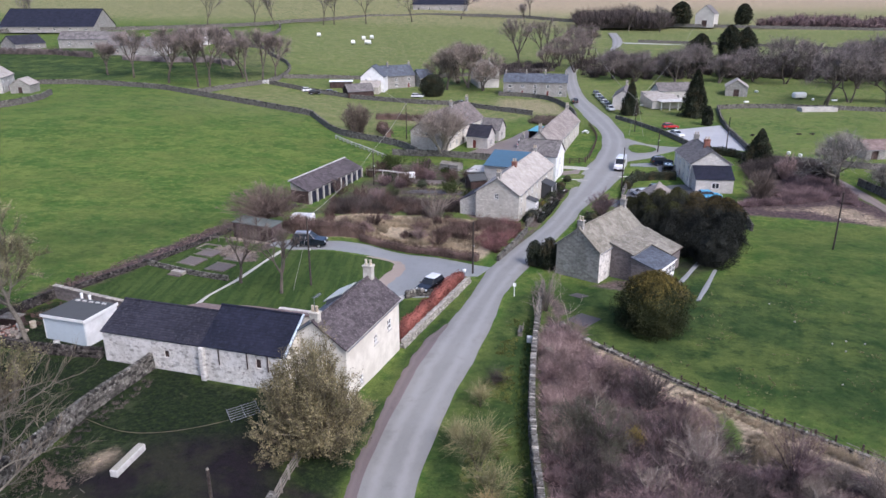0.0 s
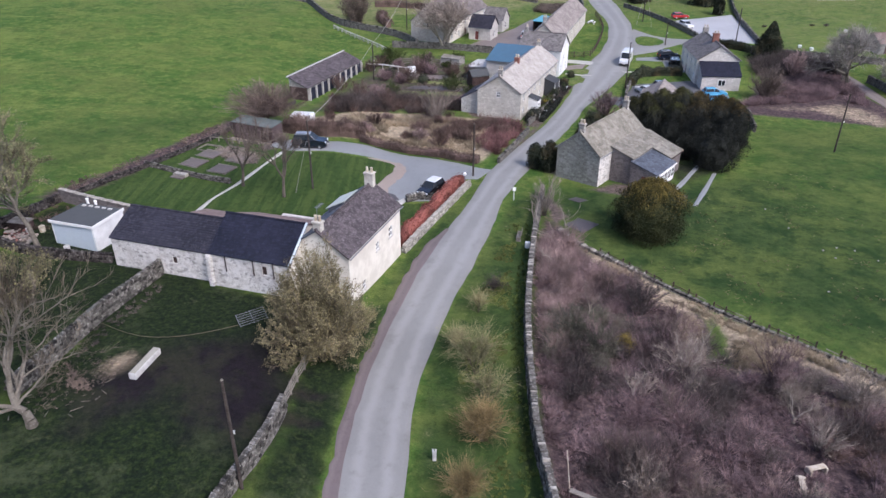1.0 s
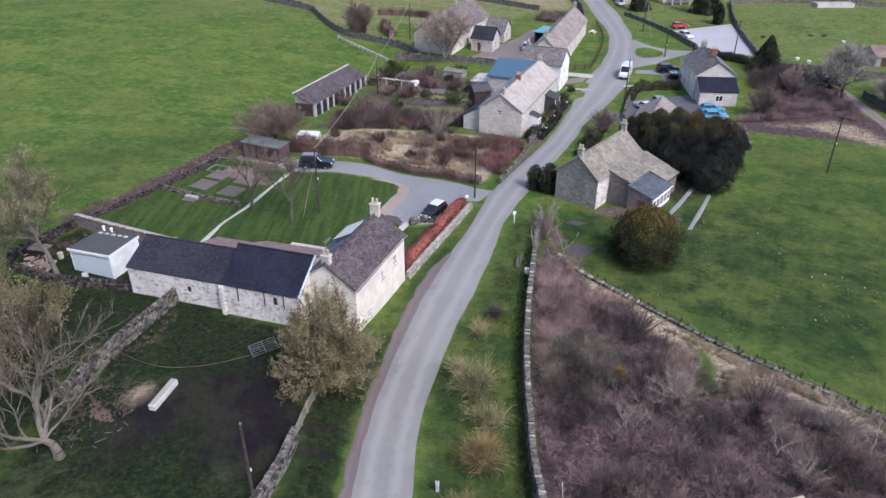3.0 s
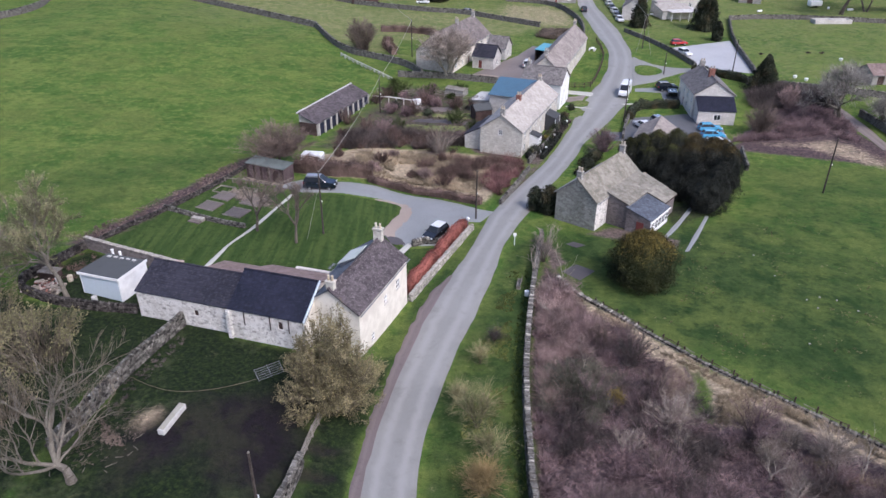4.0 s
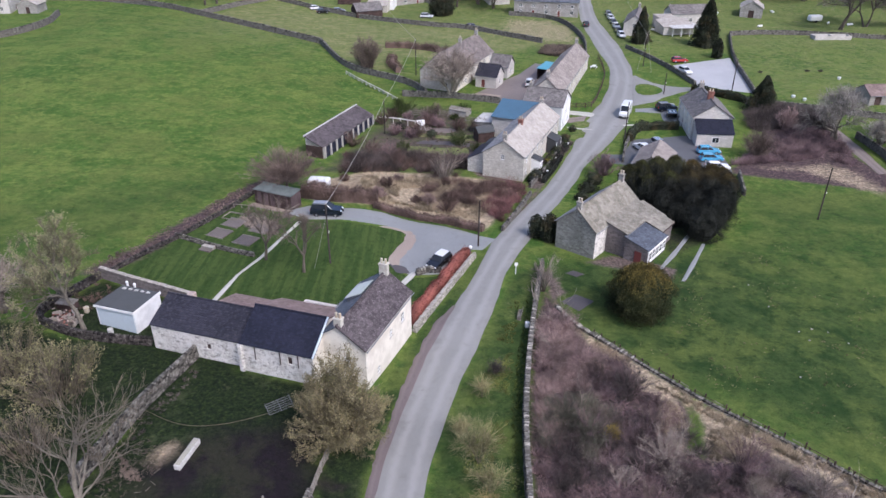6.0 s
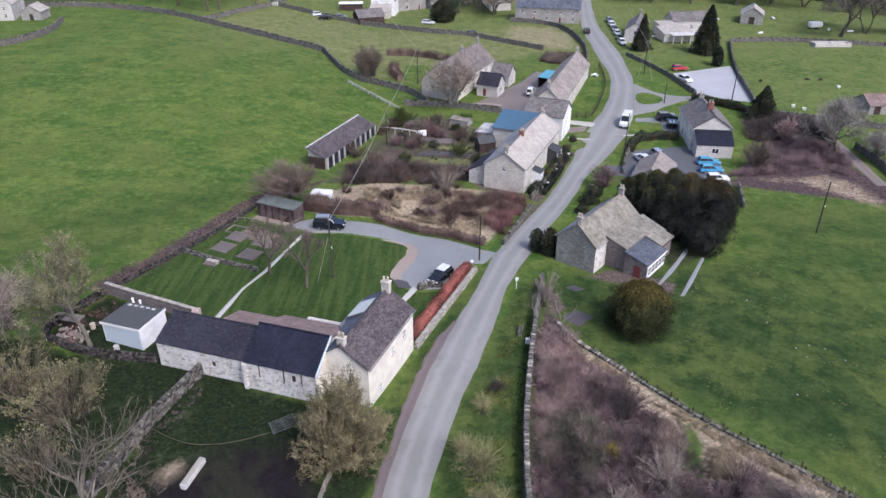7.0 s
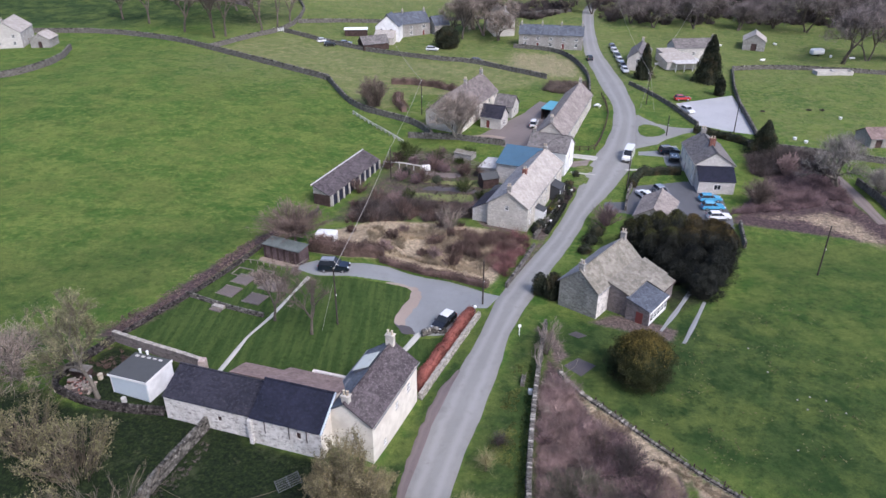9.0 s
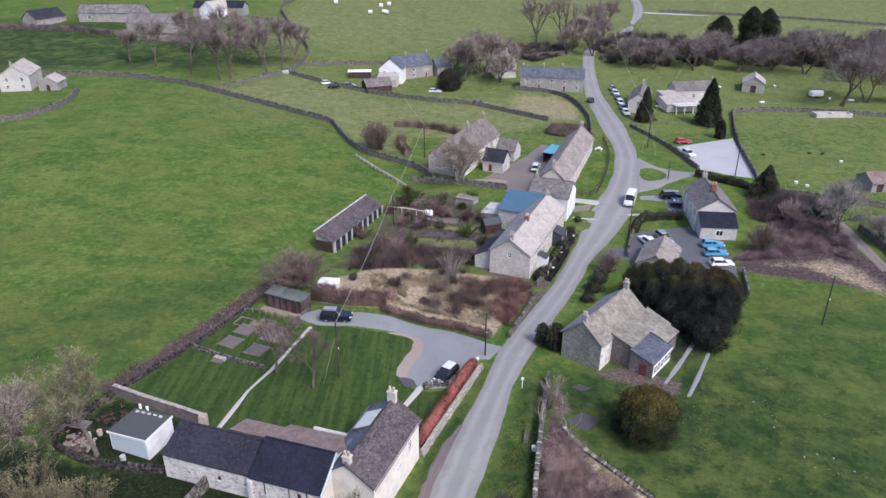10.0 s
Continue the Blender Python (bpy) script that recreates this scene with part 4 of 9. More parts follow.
def mono(parent, name, x0, x1, y0, y1, zs, wall, roof, over=0.2, size=0.4, slated=True, z0=0.0):
    """A lean-to: a block with a single-pitch roof; zs are the heights at (x0,y0), (x1,y0), (x1,y1), (x0,y1)."""
    bm = bmesh.new()
    lo = [bm.verts.new((x, y, z0)) for x, y in ((x0, y0), (x1, y0), (x1, y1), (x0, y1))]
    hi = [bm.verts.new((x, y, z)) for (x, y), z in zip(((x0, y0), (x1, y0), (x1, y1), (x0, y1)), zs)]
    bm.faces.new(hi)
    for i in range(4):
        bm.faces.new((lo[i], lo[(i + 1) % 4], hi[(i + 1) % 4], hi[i]))
    w = part(name, bm, wall, parent)
    sx, sy = (zs[1] - zs[0]) / (x1 - x0), (zs[3] - zs[0]) / (y1 - y0)

    def top(x, y, d=0.0):
        return Vector((x, y, zs[0] + sx * (x - x0) + sy * (y - y0) + 0.02 + d))

    bm = bmesh.new()
    cs = [(x0 - over, y0 - over), (x1 + over, y0 - over), (x1 + over, y1 + over), (x0 - over, y1 + over)]
    b = [bm.verts.new(top(*c)) for c in cs]
    t = [bm.verts.new(top(*c, 0.1)) for c in cs]
    bm.faces.new(b[::-1])
    bm.faces.new(t)
    for i in range(4):
        bm.faces.new((b[i], b[(i + 1) % 4], t[(i + 1) % 4], t[i]))
    rf = part("roof", bm, roof, w)
    if slated:
        if abs(sx) > abs(sy):
            c, al, upv = ((x0 - over, y0 - over), (0, 1, 0), (1, 0, sx)) if sx > 0 else ((x1 + over, y0 - over), (0, 1, 0), (-1, 0, -sx))
            ln, sl = y1 - y0 + 2 * over, (x1 - x0 + 2 * over) * math.hypot(1, sx)
        else:
            c, al, upv = ((x0 - over, y0 - over), (1, 0, 0), (0, 1, sy)) if sy > 0 else ((x0 - over, y1 + over), (1, 0, 0), (0, -1, -sy))
            ln, sl = x1 - x0 + 2 * over, (y1 - y0 + 2 * over) * math.hypot(1, sy)
        v, f = slates(top(*c, 0.105), al, upv, ln, sl, size, hash_of(name))
        tagged(raw("slate_covering", v, f, roof, rf), kind="stuff")
    return w


def windows(length, n, z, w=0.9, h=1.15, first=None):
    gap = length / n
    return [((i + 0.5) * gap - w / 2, z, w, h, "window") for i in range(n)]


def two_floors(length, n, doors=(), z0=0.9, z1=3.4, w=0.9):
    low = [o if i not in doors else (o[0], 0.05, 0.95, 2.0, "door") for i, o in enumerate(windows(length, n, z0, w))]
    return low + windows(length, n, z1, w, 1.0)


# the farmhouse by the road
# Blue slate on the left slope paints the sky's reflection there.
farm = house("farmhouse", "two-storey cream rendered farmhouse with lichened slate roof", (-8.3, 53.9), (0.34, 0.94), 11.4, 6.0, 5.9, 8.0, RENDER, SLATE_FARM,
             {"right": [(2.4, 1.0, 0.7, 0.9, "window"), (5.6, 3.5, 0.7, 0.9, "window"), (8.6, 3.5, 0.9, 1.1, "window")],
              "near": [(3.6, 3.4, 0.8, 1.0, "window")], "far": [(1.5, 1.0, 0.8, 1.1, "window")], "left": [(7.2, 0.9, 1.0, 1.1, "window"), (7.2, 3.6, 0.9, 1.0, "window"), (9.6, 0.05, 0.95, 2.0, "door")]},
             [], SLATE_BLUE, 0.36, z=-0.35)
chimney(farm, 11.0, 3.0, 7.4, 9.2, 0.95, 0.6, 2, CREAM_RUBBLE)
chimney(farm, 0.4, 3.0, 7.4, 8.7, 0.8, 0.6, 2, CREAM_RUBBLE)
dormer = mono(farm, "dormer", 6.2, 8.9, 3.5, 5.2, (7.9, 7.9, 7.0, 7.0), SLATE_BLUE, PALE_GLASS, 0.12, slated=False, z0=5.7)
part("gutter", boxed(6.0, 9.1, 5.33, 5.43, 6.9, 6.98), LEAD, dormer)
mono(farm, "rear_outshut", 2.4, 5.2, 5.9, 7.6, (5.6, 5.6, 4.4, 4.4), RENDER, SLATE_BLUE, 0.12, 0.34)
bm = bmesh.new()
box(bm, 1.9, 3.0, 6.3, 6.36, 8.6, 8.64)
for i in range(6):
    box(bm, 1.95 + i * 0.2, 1.97 + i * 0.2, 6.1, 6.56, 8.6, 8.63)
rod(bm, (1.95, 6.33, 7.2), (1.95, 6.33, 8.7), 0.025, 0.025, 5)
bmesh.ops.translate(bm, verts=bm.verts[:], vec=(-1.5, -3.3, 1.3))
part("aerial", bm, LEAD, farm)

# the long barn behind it, in two lengths
barn = house("barn", "whitewashed stone barn with a dark slate roof", (-21.1, 55.5), (0.958, -0.285), 8.0, 8.6, 3.5, 5.75, WHITEWASH, SLATE_DARK,
             {"right": [(5.2, 2.0, 0.5, 0.9, "barn")]}, (), BROWN_FELT, 0.34, ridge_at=0.43, z=1.55, over=0.15, category="barn", sides={"far": RENDER}, gutters=False)
barn_low = house("barn", "low whitewashed stone outbuilding with dark slates", (-31.6, 59.1), (0.958, -0.285), 10.9, 4.6, 3.1, 4.75, WHITEWASH, SLATE_LOW,
                 {"right": [(6.6, 1.3, 0.5, 0.7, "barn")]}, (), None, 0.34, ridge_at=0.8, z=1.6, over=0.12, category="barn", gutters=False)
bm = boxed(-0.35, 0.2, -0.32, 0.1, 0, 3.3, 0.1)
part("buttress", bm, WHITEWASH, barn)
verge = bmesh.new()
rod(verge, (8.1, -0.25, 3.5), (8.1, 3.7, 5.85), 0.12, 0.12, 4)
part("verge_flashing", verge, BLUE_PANEL, barn)
for x in (1.6, 4.4, 6.4):
    pipe = bmesh.new()
    rod(pipe, (x, -0.07, 1.8), (x, -0.07, 3.3), 0.05, 0.05, 6)
    part("downpipe", pipe, DARK_WOOD, barn)
bm = bmesh.new()
box(bm, 2.5, 8.0, 8.9, 9.3, 0, 3.5, 0.05)
part("parapet", bm, PALE_STONE, barn)

mono(barn_low, "rear_lean_to", 5.6, 10.6, 4.7, 7.6, (4.1, 4.1, 3.2, 3.2), PALE_STONE, BROWN_FELT, 0.12, 0.34)

# the pale flat-roofed shed by the barn
shed = base("garden_shed", pose(-39.1, 62.8, 1.55, 0, 0, -17), "panel shed with shade-blue front, lit white side and grey felt roof", "shed")
mono(shed, "wall", 0, 4.9, 0, 4.4, (3.0, 3.0, 2.8, 2.8), BLUE_PANEL, GREY_FELT, 0.12, slated=False)
part("fascia", boxed(-0.16, 5.06, -0.18, -0.13, 2.84, 3.13), FRAME, shed)
# White side against blue front: lit and shaded faces put into the paint.
part("lit_side_panel", boxed(4.92, 4.95, 0.02, 4.38, 0.02, 2.76), WHITE, shed)
part("fascia", boxed(5.03, 5.07, -0.12, 4.5, 2.76, 3.1), FRAME, shed)
for i in range(2):
    part("corner_post", boxed(i * 4.84, i * 4.84 + 0.06, -0.03, 0.0, 0, 2.8), FRAME, shed)
rr = rng(5)
for i in range(5):
    x = 0.4 + i * 0.8
    part("roof_debris", boxed(x, x + 0.45, 3.7 + rr.uniform(-0.2, 0.2), 4.1, 2.94, 3.05, 0.03), CONCRETE, shed)
for x, z in ((0.5, 3.35), (1.5, 3.25)):
    bm = bmesh.new()
    rod(bm, (x, 4.6, 0), (x, 4.6, z), 0.13, 0.13, 8)
    rod(bm, (x, 4.6, z), (x, 4.6, z + 0.12), 0.17, 0.15, 8)
    part("flue", bm, FRAME, shed)

# the stone cottage across the road
# The left slope's bluer slate is sky light painted in, as on the row.
cot = house("stone_cottage", "old grey stone cottage with a stone slate roof", (19.6, 82.9), (0.62, 0.785), 13.0, 6.1, 4.6, 7.2, STONE, STONE_SLATE,
            {"left": two_floors(13.0, 4, (1,), 0.8, 2.9, 0.8)}, [(12.7, 1.0), (0.35, 0.9)], SLATE_SKY_TINT, 0.5, z=-0.75, sides={"near": MOSSY_STONE, "right": WHITEWASH})
# Wing walls take darker purple-grey stone: their shadow is put into the colour.
mono(cot, "wing", 3.2, 8.7, -3.0, -0.05, (3.95, 3.95, 4.85, 4.85), WINE_STONE, STONE_SLATE, 0.2, 0.5)
mono(cot, "wing", 8.75, 12.4, -5.7, -0.05, (3.1, 3.1, 4.85, 4.85), WINE_STONE, STONE_SLATE, 0.2, 0.5)
mono(cot, "back_wing", 12.45, 14.0, -3.9, -0.3, (2.9, 2.9, 4.2, 4.2), STONE, STONE_SLATE, 0.15, 0.5)
porch = mono(cot, "porch", 2.8, 8.6, -6.5, -3.05, (2.7, 2.7, 3.65, 3.65), WINE_STONE, SLATE_BLUE, 0.14, 0.4)
part("front_panel", boxed(2.86, 8.54, -6.54, -6.51, 0.55, 2.55), WHITE, porch, "white painted porch front")
for i in range(5):
    fr = part("window", framed(0.95, 1.25, 0.07, -0.05, 0.0, Matrix.Translation((2.98 + i * 1.12, -6.545, 1.05)), True), FRAME, porch)
    part("pane", boxed(3.04 + i * 1.12, 3.87 + i * 1.12, -6.57, -6.555, 1.1, 2.25), GLASS, fr)
part("door", boxed(2.74, 2.79, -5.6, -4.6, 0.1, 2.15), RED_DOOR, porch, "dark red-brown boarded door")
part("bargeboard", boxed(2.62, 2.66, -6.66, -6.5, 2.5, 2.72), FRAME, porch)
part("ridge_flashing", boxed(2.7, 8.7, -3.2, -3.04, 3.74, 3.82), LEAD, porch)
part("gutter", boxed(2.7, 8.7, -6.74, -6.64, 2.58, 2.68), FRAME, porch)
part("gutter", boxed(8.6, 12.6, -6.0, -5.9, 2.98, 3.08), DARK_WOOD, cot)

# the row of cottages along the road
row = house("cottage_row", "long pale stone cottage row with a stone slate roof", (12.4, 111.4), (0.37, 0.929), 24.0, 7.4, 4.7, 7.2, CREAM_RUBBLE, PINK_SLATE,
            {"right": two_floors(24.0, 7, (1, 4), 0.9, 3.0), "near": [(3.2, 3.6, 0.7, 0.9, "window")], "left": two_floors(24.0, 5, (2,), 0.9, 3.0)}, [(0.4, 0.9), (23.6, 0.6)], SLATE_SKY_TINT, 0.5)
chimney(row, 9.6, 3.7, 6.6, 8.0, 0.8, 0.7, 2, BRICK_RED)
mono(row, "rear_wing", 1.0, 8.0, 7.4, 10.6, (4.2, 4.2, 2.5, 2.5), PALE_STONE, SLATE_LOW, 0.15, 0.45)
pw = mono(row, "porch", 4.6, 6.4, -1.7, -0.02, (2.4, 2.4, 2.9, 2.9), WHITE, FELT_DARK, 0.12, slated=False)
for y0 in (4.75, 5.6):
    fr = part("window", framed(0.7, 1.0, 0.06, -0.05, 0.0, Matrix.Translation((y0, -1.7, 0.95)), True), FRAME, pw)
    part("pane", boxed(y0 + 0.05, y0 + 0.65, -1.725, -1.71, 1.0, 1.9), GLASS, fr)
pw = mono(row, "porch", 15.0, 18.2, -2.0, -0.02, (2.6, 2.6, 3.3, 3.3), FELT_DARK, FELT_DARK, 0.1, slated=False)
part("corner_trim", boxed(14.93, 15.03, -2.06, -1.96, 0, 2.6), FRAME, pw)
part("corner_trim", boxed(18.17, 18.27, -2.06, -1.96, 0, 2.6), FRAME, pw)
part("gable_trim", boxed(18.24, 18.3, -1.9, -0.2, 0.1, 2.5), FRAME, pw)
ann = base("garage", pose(8.3, 133.4, ground(8, 135) - 0.1, 0, 0, 68), "low stone garage with a pale sheet roof", "garage")
mono(ann, "wall", 0, 7.4, -6.5, 0, (2.9, 2.9, 2.5, 2.5), PALE_STONE, CONCRETE, 0.2, slated=False)
wing = mono(row, "rear_wing", 18.6, 25.4, 4.6, 12.2, (4.7, 6.3, 6.3, 4.7), PALE_STONE, BLUE_SHEET, 0.2, slated=False)
part("gutter", boxed(18.32, 18.42, 4.4, 12.4, 4.6, 4.72), LEAD, wing)
for i in range(15):
    rib = bmesh.new()
    rod(rib, (18.45, 4.6 + i * 0.53, 4.79), (25.55, 4.6 + i * 0.53, 6.46), 0.03, 0.03, 4)
    part("sheet_rib", rib, BLUE_SHEET, wing)
mono(row, "rear_shed", 8.6, 13.0, 7.45, 10.4, (3.2, 3.2, 2.2, 2.2), STONE, FELT_DARK, 0.15, slated=False)
mono(base("outhouse", pose(4.4, 135.5, ground(4, 137) - 0.1, 0, 0, 68), "low stone outhouse with a pale slab roof", "outhouse"), "wall", 0, 6.0, -3.6, 0, (2.6, 2.6, 2.3, 2.3), STONE, CONCRETE, 0.15, slated=False)
white_house = house("white_cottage", "white painted cottage end with a grey slate roof", (14.6, 139.6), (0.929, -0.37), 8.2, 7.2, 5.2, 7.6, PALE_STONE, SLATE_GREY,
                    {"far": [(1.2, 0.9, 0.9, 1.2, "window"), (4.8, 0.9, 0.9, 1.2, "window"), (3.0, 3.2, 0.9, 1.1, "window")]}, [(0.4, 0.8)], None, 0.45, sides={"far": WHITE, "right": WHITE})
row_far = house("cottage_row", "pale stone cottage row with a brown slate roof", (23.4, 146.6), (0.318, 0.948), 36.0, 6.6, 4.8, 7.7, CREAM_RUBBLE, BROWN_SLATE,
                {"right": two_floors(36.0, 8, (1, 4, 6), 0.9, 3.0), "left": two_floors(36.0, 6, (3,), 0.9, 3.0)}, [(0.5, 1.2), (35.5, 0.9)], None, 0.5)
turq = base("canopy", pose(21.0, 171.0, ground(22, 173), 0, 0, 66), "open timber car shelter with a turquoise sheet roof", "car shelter")
for x, y in ((0.1, 0.1), (6.9, 0.1), (0.1, -4.0), (6.9, -4.0)):
    part("post", boxed(x - 0.08, x + 0.08, y - 0.08, y + 0.08, 0, 2.7), DARK_WOOD, turq)
part("roof", boxed(-0.3, 7.3, -4.3, 0.4, 2.7, 2.8, m=Matrix.Rotation(0.03, 4, "X")), TURQUOISE, turq)
part("back_wall", boxed(0, 7, 0.0, 0.08, 0, 2.7), DARK_WOOD, turq)

mid = house("stone_house", "broad cream stone house with a brown slate roof", (0.9, 160.2), (0.4, 0.916), 24.0, 9.2, 4.6, 8.6, CREAM_RUBBLE, DARK_BROWN_SLATE,
            {"right": two_floors(24.0, 6, (2,), 0.9, 2.9), "near": [(3.8, 3.2, 0.8, 1.0, "window"), (6.2, 0.9, 0.9, 1.1, "window")]}, [(13, 1.0), (23.4, 1.1)], None, 0.55, sides={"right": RENDER})
for (x, y), L, roof, lab in (((5.6, 165.0), 5.2, SLATE_LOW, "small gabled stone wing with dark slates"), ((9.2, 173.4), 4.8, SLATE_GREY, "small gabled stone wing with grey slates")):
    ext = house("house_wing", lab, (x, y), (0.92, -0.4), L, 5.0, 3.0, 5.2, PALE_STONE, roof, {"far": [(1.9, 0.8, 1.1, 1.3, "window")], "right": [(1.4, 0.1, 1.0, 2.0, "door")]}, (), None, 0.4, sides={"far": PALE_STONE})
patch("house_forecourt", [(-3.6, 159.4), (1, 158.4), (8, 160.2), (13, 158.2), (10, 154.8), (3, 156.4), (-3.4, 157.8)], 0.12, SANDY, "pale sandy court before the stone house", "yard")

byre = base("byre", pose(-23.3, 119.7, ground(-22, 122) - 0.1, 0, 0, 69.5), "long low stone byre with a mossy slate roof", "byre")
mono(byre, "wall", 0, 20.4, 0.3, 3.8, (2.5, 2.5, 4.0, 4.0), STONE, SLATE_FARM, 0.2, 0.45)
for i in range(10):
    part("post", boxed(0.45 + i * 2.2, 0.75 + i * 2.2, 0.0, 0.28, 0, 2.4), PALE_STONE, byre)
    if i < 9:
        # Added dark sheet stands for the shade inside an open bay.
        part("opening", boxed(0.8 + i * 2.2, 2.6 + i * 2.2, 0.24, 0.29, 0.1, 2.2), SLATE_DARK, byre)
# Panel that makes the near gable darker than the other byre walls.
part("gable_panel", boxed(-0.06, -0.01, 0.3, 3.8, 0.0, 2.5), DARK_WOOD, byre, "dark panel over the near gable")
part("verge", boxed(-0.25, 20.65, 3.86, 4.12, 4.05, 4.3), CONCRETE, byre)

brown = base("timber_shed", pose(-30.4, 97.5, ground(-29, 98), 0, 0, -24), "dark timber shed with a grey felt roof", "shed")
mono(brown, "wall", 0, 6.8, 0, 2.5, (2.3, 2.3, 2.5, 2.5), PURPLE_WOOD, MOSSY_FELT, 0.1, slated=False)
for i in range(16):
    part("board", boxed(0.1 + i * 0.41, 0.47 + i * 0.41, -0.04, -0.005, 0.05, 2.25), PURPLE_WOOD if i % 3 else DARK_WOOD, brown)
part("door", boxed(4.9, 5.9, -0.07, -0.045, 0.05, 1.95), DARK_WOOD, brown)
part("plinth", boxed(-0.3, 7.6, -1.3, -0.1, 0, 0.1, 0.02), SANDY, brown)
part("gutter", boxed(-0.1, 6.9, -0.26, -0.18, 2.25, 2.33), DARK_WOOD, brown)
pr = base("low_rail_fence", pose(0, 0, 0), "low pale rail fence before the timber shed", "fence")
prl = resample([(-33.1, 95.2), (-31.2, 95.3), (-28, 94.0), (-25.2, 92.6), (-24.2, 94.2), (-23.2, 96)], 12)
for (ax_, ay_), (bx_, by_) in zip(prl, prl[1:]):
    bm = bmesh.new()
    rod(bm, (ax_, ay_, ground(ax_, ay_) + 0.55), (bx_, by_, ground(bx_, by_) + 0.55), 0.06, 0.06, 4)
    part("rail", bm, GREY_WOOD, pr)
    part("post", boxed(ax_ - 0.06, ax_ + 0.06, ay_ - 0.06, ay_ + 0.06, ground(ax_, ay_) - 0.1, ground(ax_, ay_) + 0.62), GREY_WOOD, pr)

# the white house by the junction
hs = house("white_house", "white rendered house with a grey slate roof", (54.9, 131.8), (0.08, 0.997), 13.0, 7.6, 4.9, 7.4, RENDER, SLATE_GREY,
           {"left": two_floors(13.0, 4, (1,), 0.9, 3.1), "near": [(2.0, 3.0, 0.9, 1.1, "window")]}, [], None, 0.45, sides={"left": RENDER, "near": PALE_STONE})
chimney(hs, 4.6, 3.8, 6.8, 8.7, 1.1, 0.8, 2, BRICK_RED)
chimney(hs, 12.4, 3.8, 6.8, 8.3, 1.0, 0.7, 2, STONE)
mono(hs, "lean_to", -3.4, -0.05, 0.3, 7.2, (2.6, 4.4, 4.4, 2.6), PALE_STONE, SLATE_DARK, 0.15, 0.4)
lw = part("window", boxed(-3.45, -3.41, 2.9, 4.3, 0.85, 2.0, 0.01), FRAME, hs)
for k in range(2):
    part("pane", boxed(-3.47, -3.452, 3.0 + k * 0.63, 3.55 + k * 0.63, 0.95, 1.9), GLASS, lw)
hut_small = house("stone_outbuilding", "stone outbuilding with a brown stone slate roof", (37.4, 112.0), (0.4, 0.917), 9.4, 6.2, 2.3, 4.2, STONE, BROWN_SLATE, {"near": [(2.6, 0.1, 1.2, 1.9, "barn")]}, (), None, 0.45)

# houses further up the road
terr = house("terrace", "far grey stone terrace with a blue slate roof", (43.2, 250.5), (-0.985, 0.17), 21.5, 7.4, 4.9, 7.3, STONE, SLATE_BLUE,
             {"left": two_floors(21.5, 5, (1, 3), 0.9, 2.9, 1.0), "near": [(3.0, 3, 0.9, 1.1, "window")]}, [(0.5, 1.0), (7.5, 0.9), (14, 0.9), (21, 0.9)], None, 0.6)
pink = house("far_house", "tall pinkish stone house with a pale gable", (20.4, 262.5), (-0.2, 0.98), 13.0, 7.5, 6.6, 9.6, PALE_STONE, PINK_SLATE,
             {"right": two_floors(13.0, 3, (1,), 0.9, 3.1), "near": windows(7.5, 2, 3.1)}, [(0.5, 0.9), (12.5, 0.9)], None, 0.6, sides={"near": PALE_STONE, "right": RENDER})
wh = house("far_house", "white gabled house with a blue slate roof", (-23.4, 257.2), (0.875, 0.48), 15.0, 8.6, 4.8, 8.0, STONE, SLATE_BLUE,
           {"right": two_floors(15.0, 3, (2,), 0.9, 2.9, 1.1), "near": [(3.8, 3.4, 0.9, 1.1, "window")]}, [(6.0, 0.9), (14.6, 0.9)], None, 0.6, sides={"near": WHITE})
wh2 = house("house_wing", "white gabled front wing of the far house", (-20.6, 252.6), (0.12, 0.993), 8.0, 8.4, 5.4, 9.0, WHITE, SLATE_BLUE, {"near": [(1.6, 3.4, 0.9, 1.1, "window"), (5.2, 3.4, 0.9, 1.1, "window")]}, (), None, 0.6)
mono(wh2, "lean_to", -4.6, -0.05, 1.2, 8.2, (2.2, 4.0, 4.0, 2.2), CREAM_RUBBLE, PINK_SLATE, 0.15, 0.5)
wh3 = house("house_wing", "low end wing of the far house with a white gable", (-8.4, 262.6), (0.875, 0.48), 6.0, 6.6, 3.6, 6.2, STONE, SLATE_BLUE, {"right": [(1.4, 1.0, 1.0, 1.1, "window")]}, [(5.7, 0.8)], None, 0.6, sides={"far": WHITE})
house("field_barn", "dark timber barn with a grey roof beside the white house", (-31.6, 239.6), (0.9, 0.42), 9.0, 6.0, 2.4, 4.4, DARK_WOOD, SLATE_GREY, {"near": [(1.2, 0.1, 3.0, 2.1, "barn")]}, (), None, 0.5, category="barn")
mono(base("caravan_shelter", pose(-40.5, 258.0, ground(-38, 259), 0, 0, 6), "long low white roofed shelter", "shelter"), "wall", 0, 8.0, 0, 3.0, (2.2, 2.2, 2.4, 2.4), DARK_WOOD, FRAME, 0.25, slated=False)
lh = house("far_house", "grey stone field house with a pale slate roof", (-138.5, 226.0), (-0.25, 0.97), 14.0, 9.0, 5.0, 8.2, PALE_STONE, PINK_SLATE,
           {"near": windows(9.0, 2, 1.0) + windows(9.0, 2, 3.2), "right": two_floors(14.0, 3, (1,), 0.9, 3.1)}, [(0.5, 0.8)], None, 0.6)
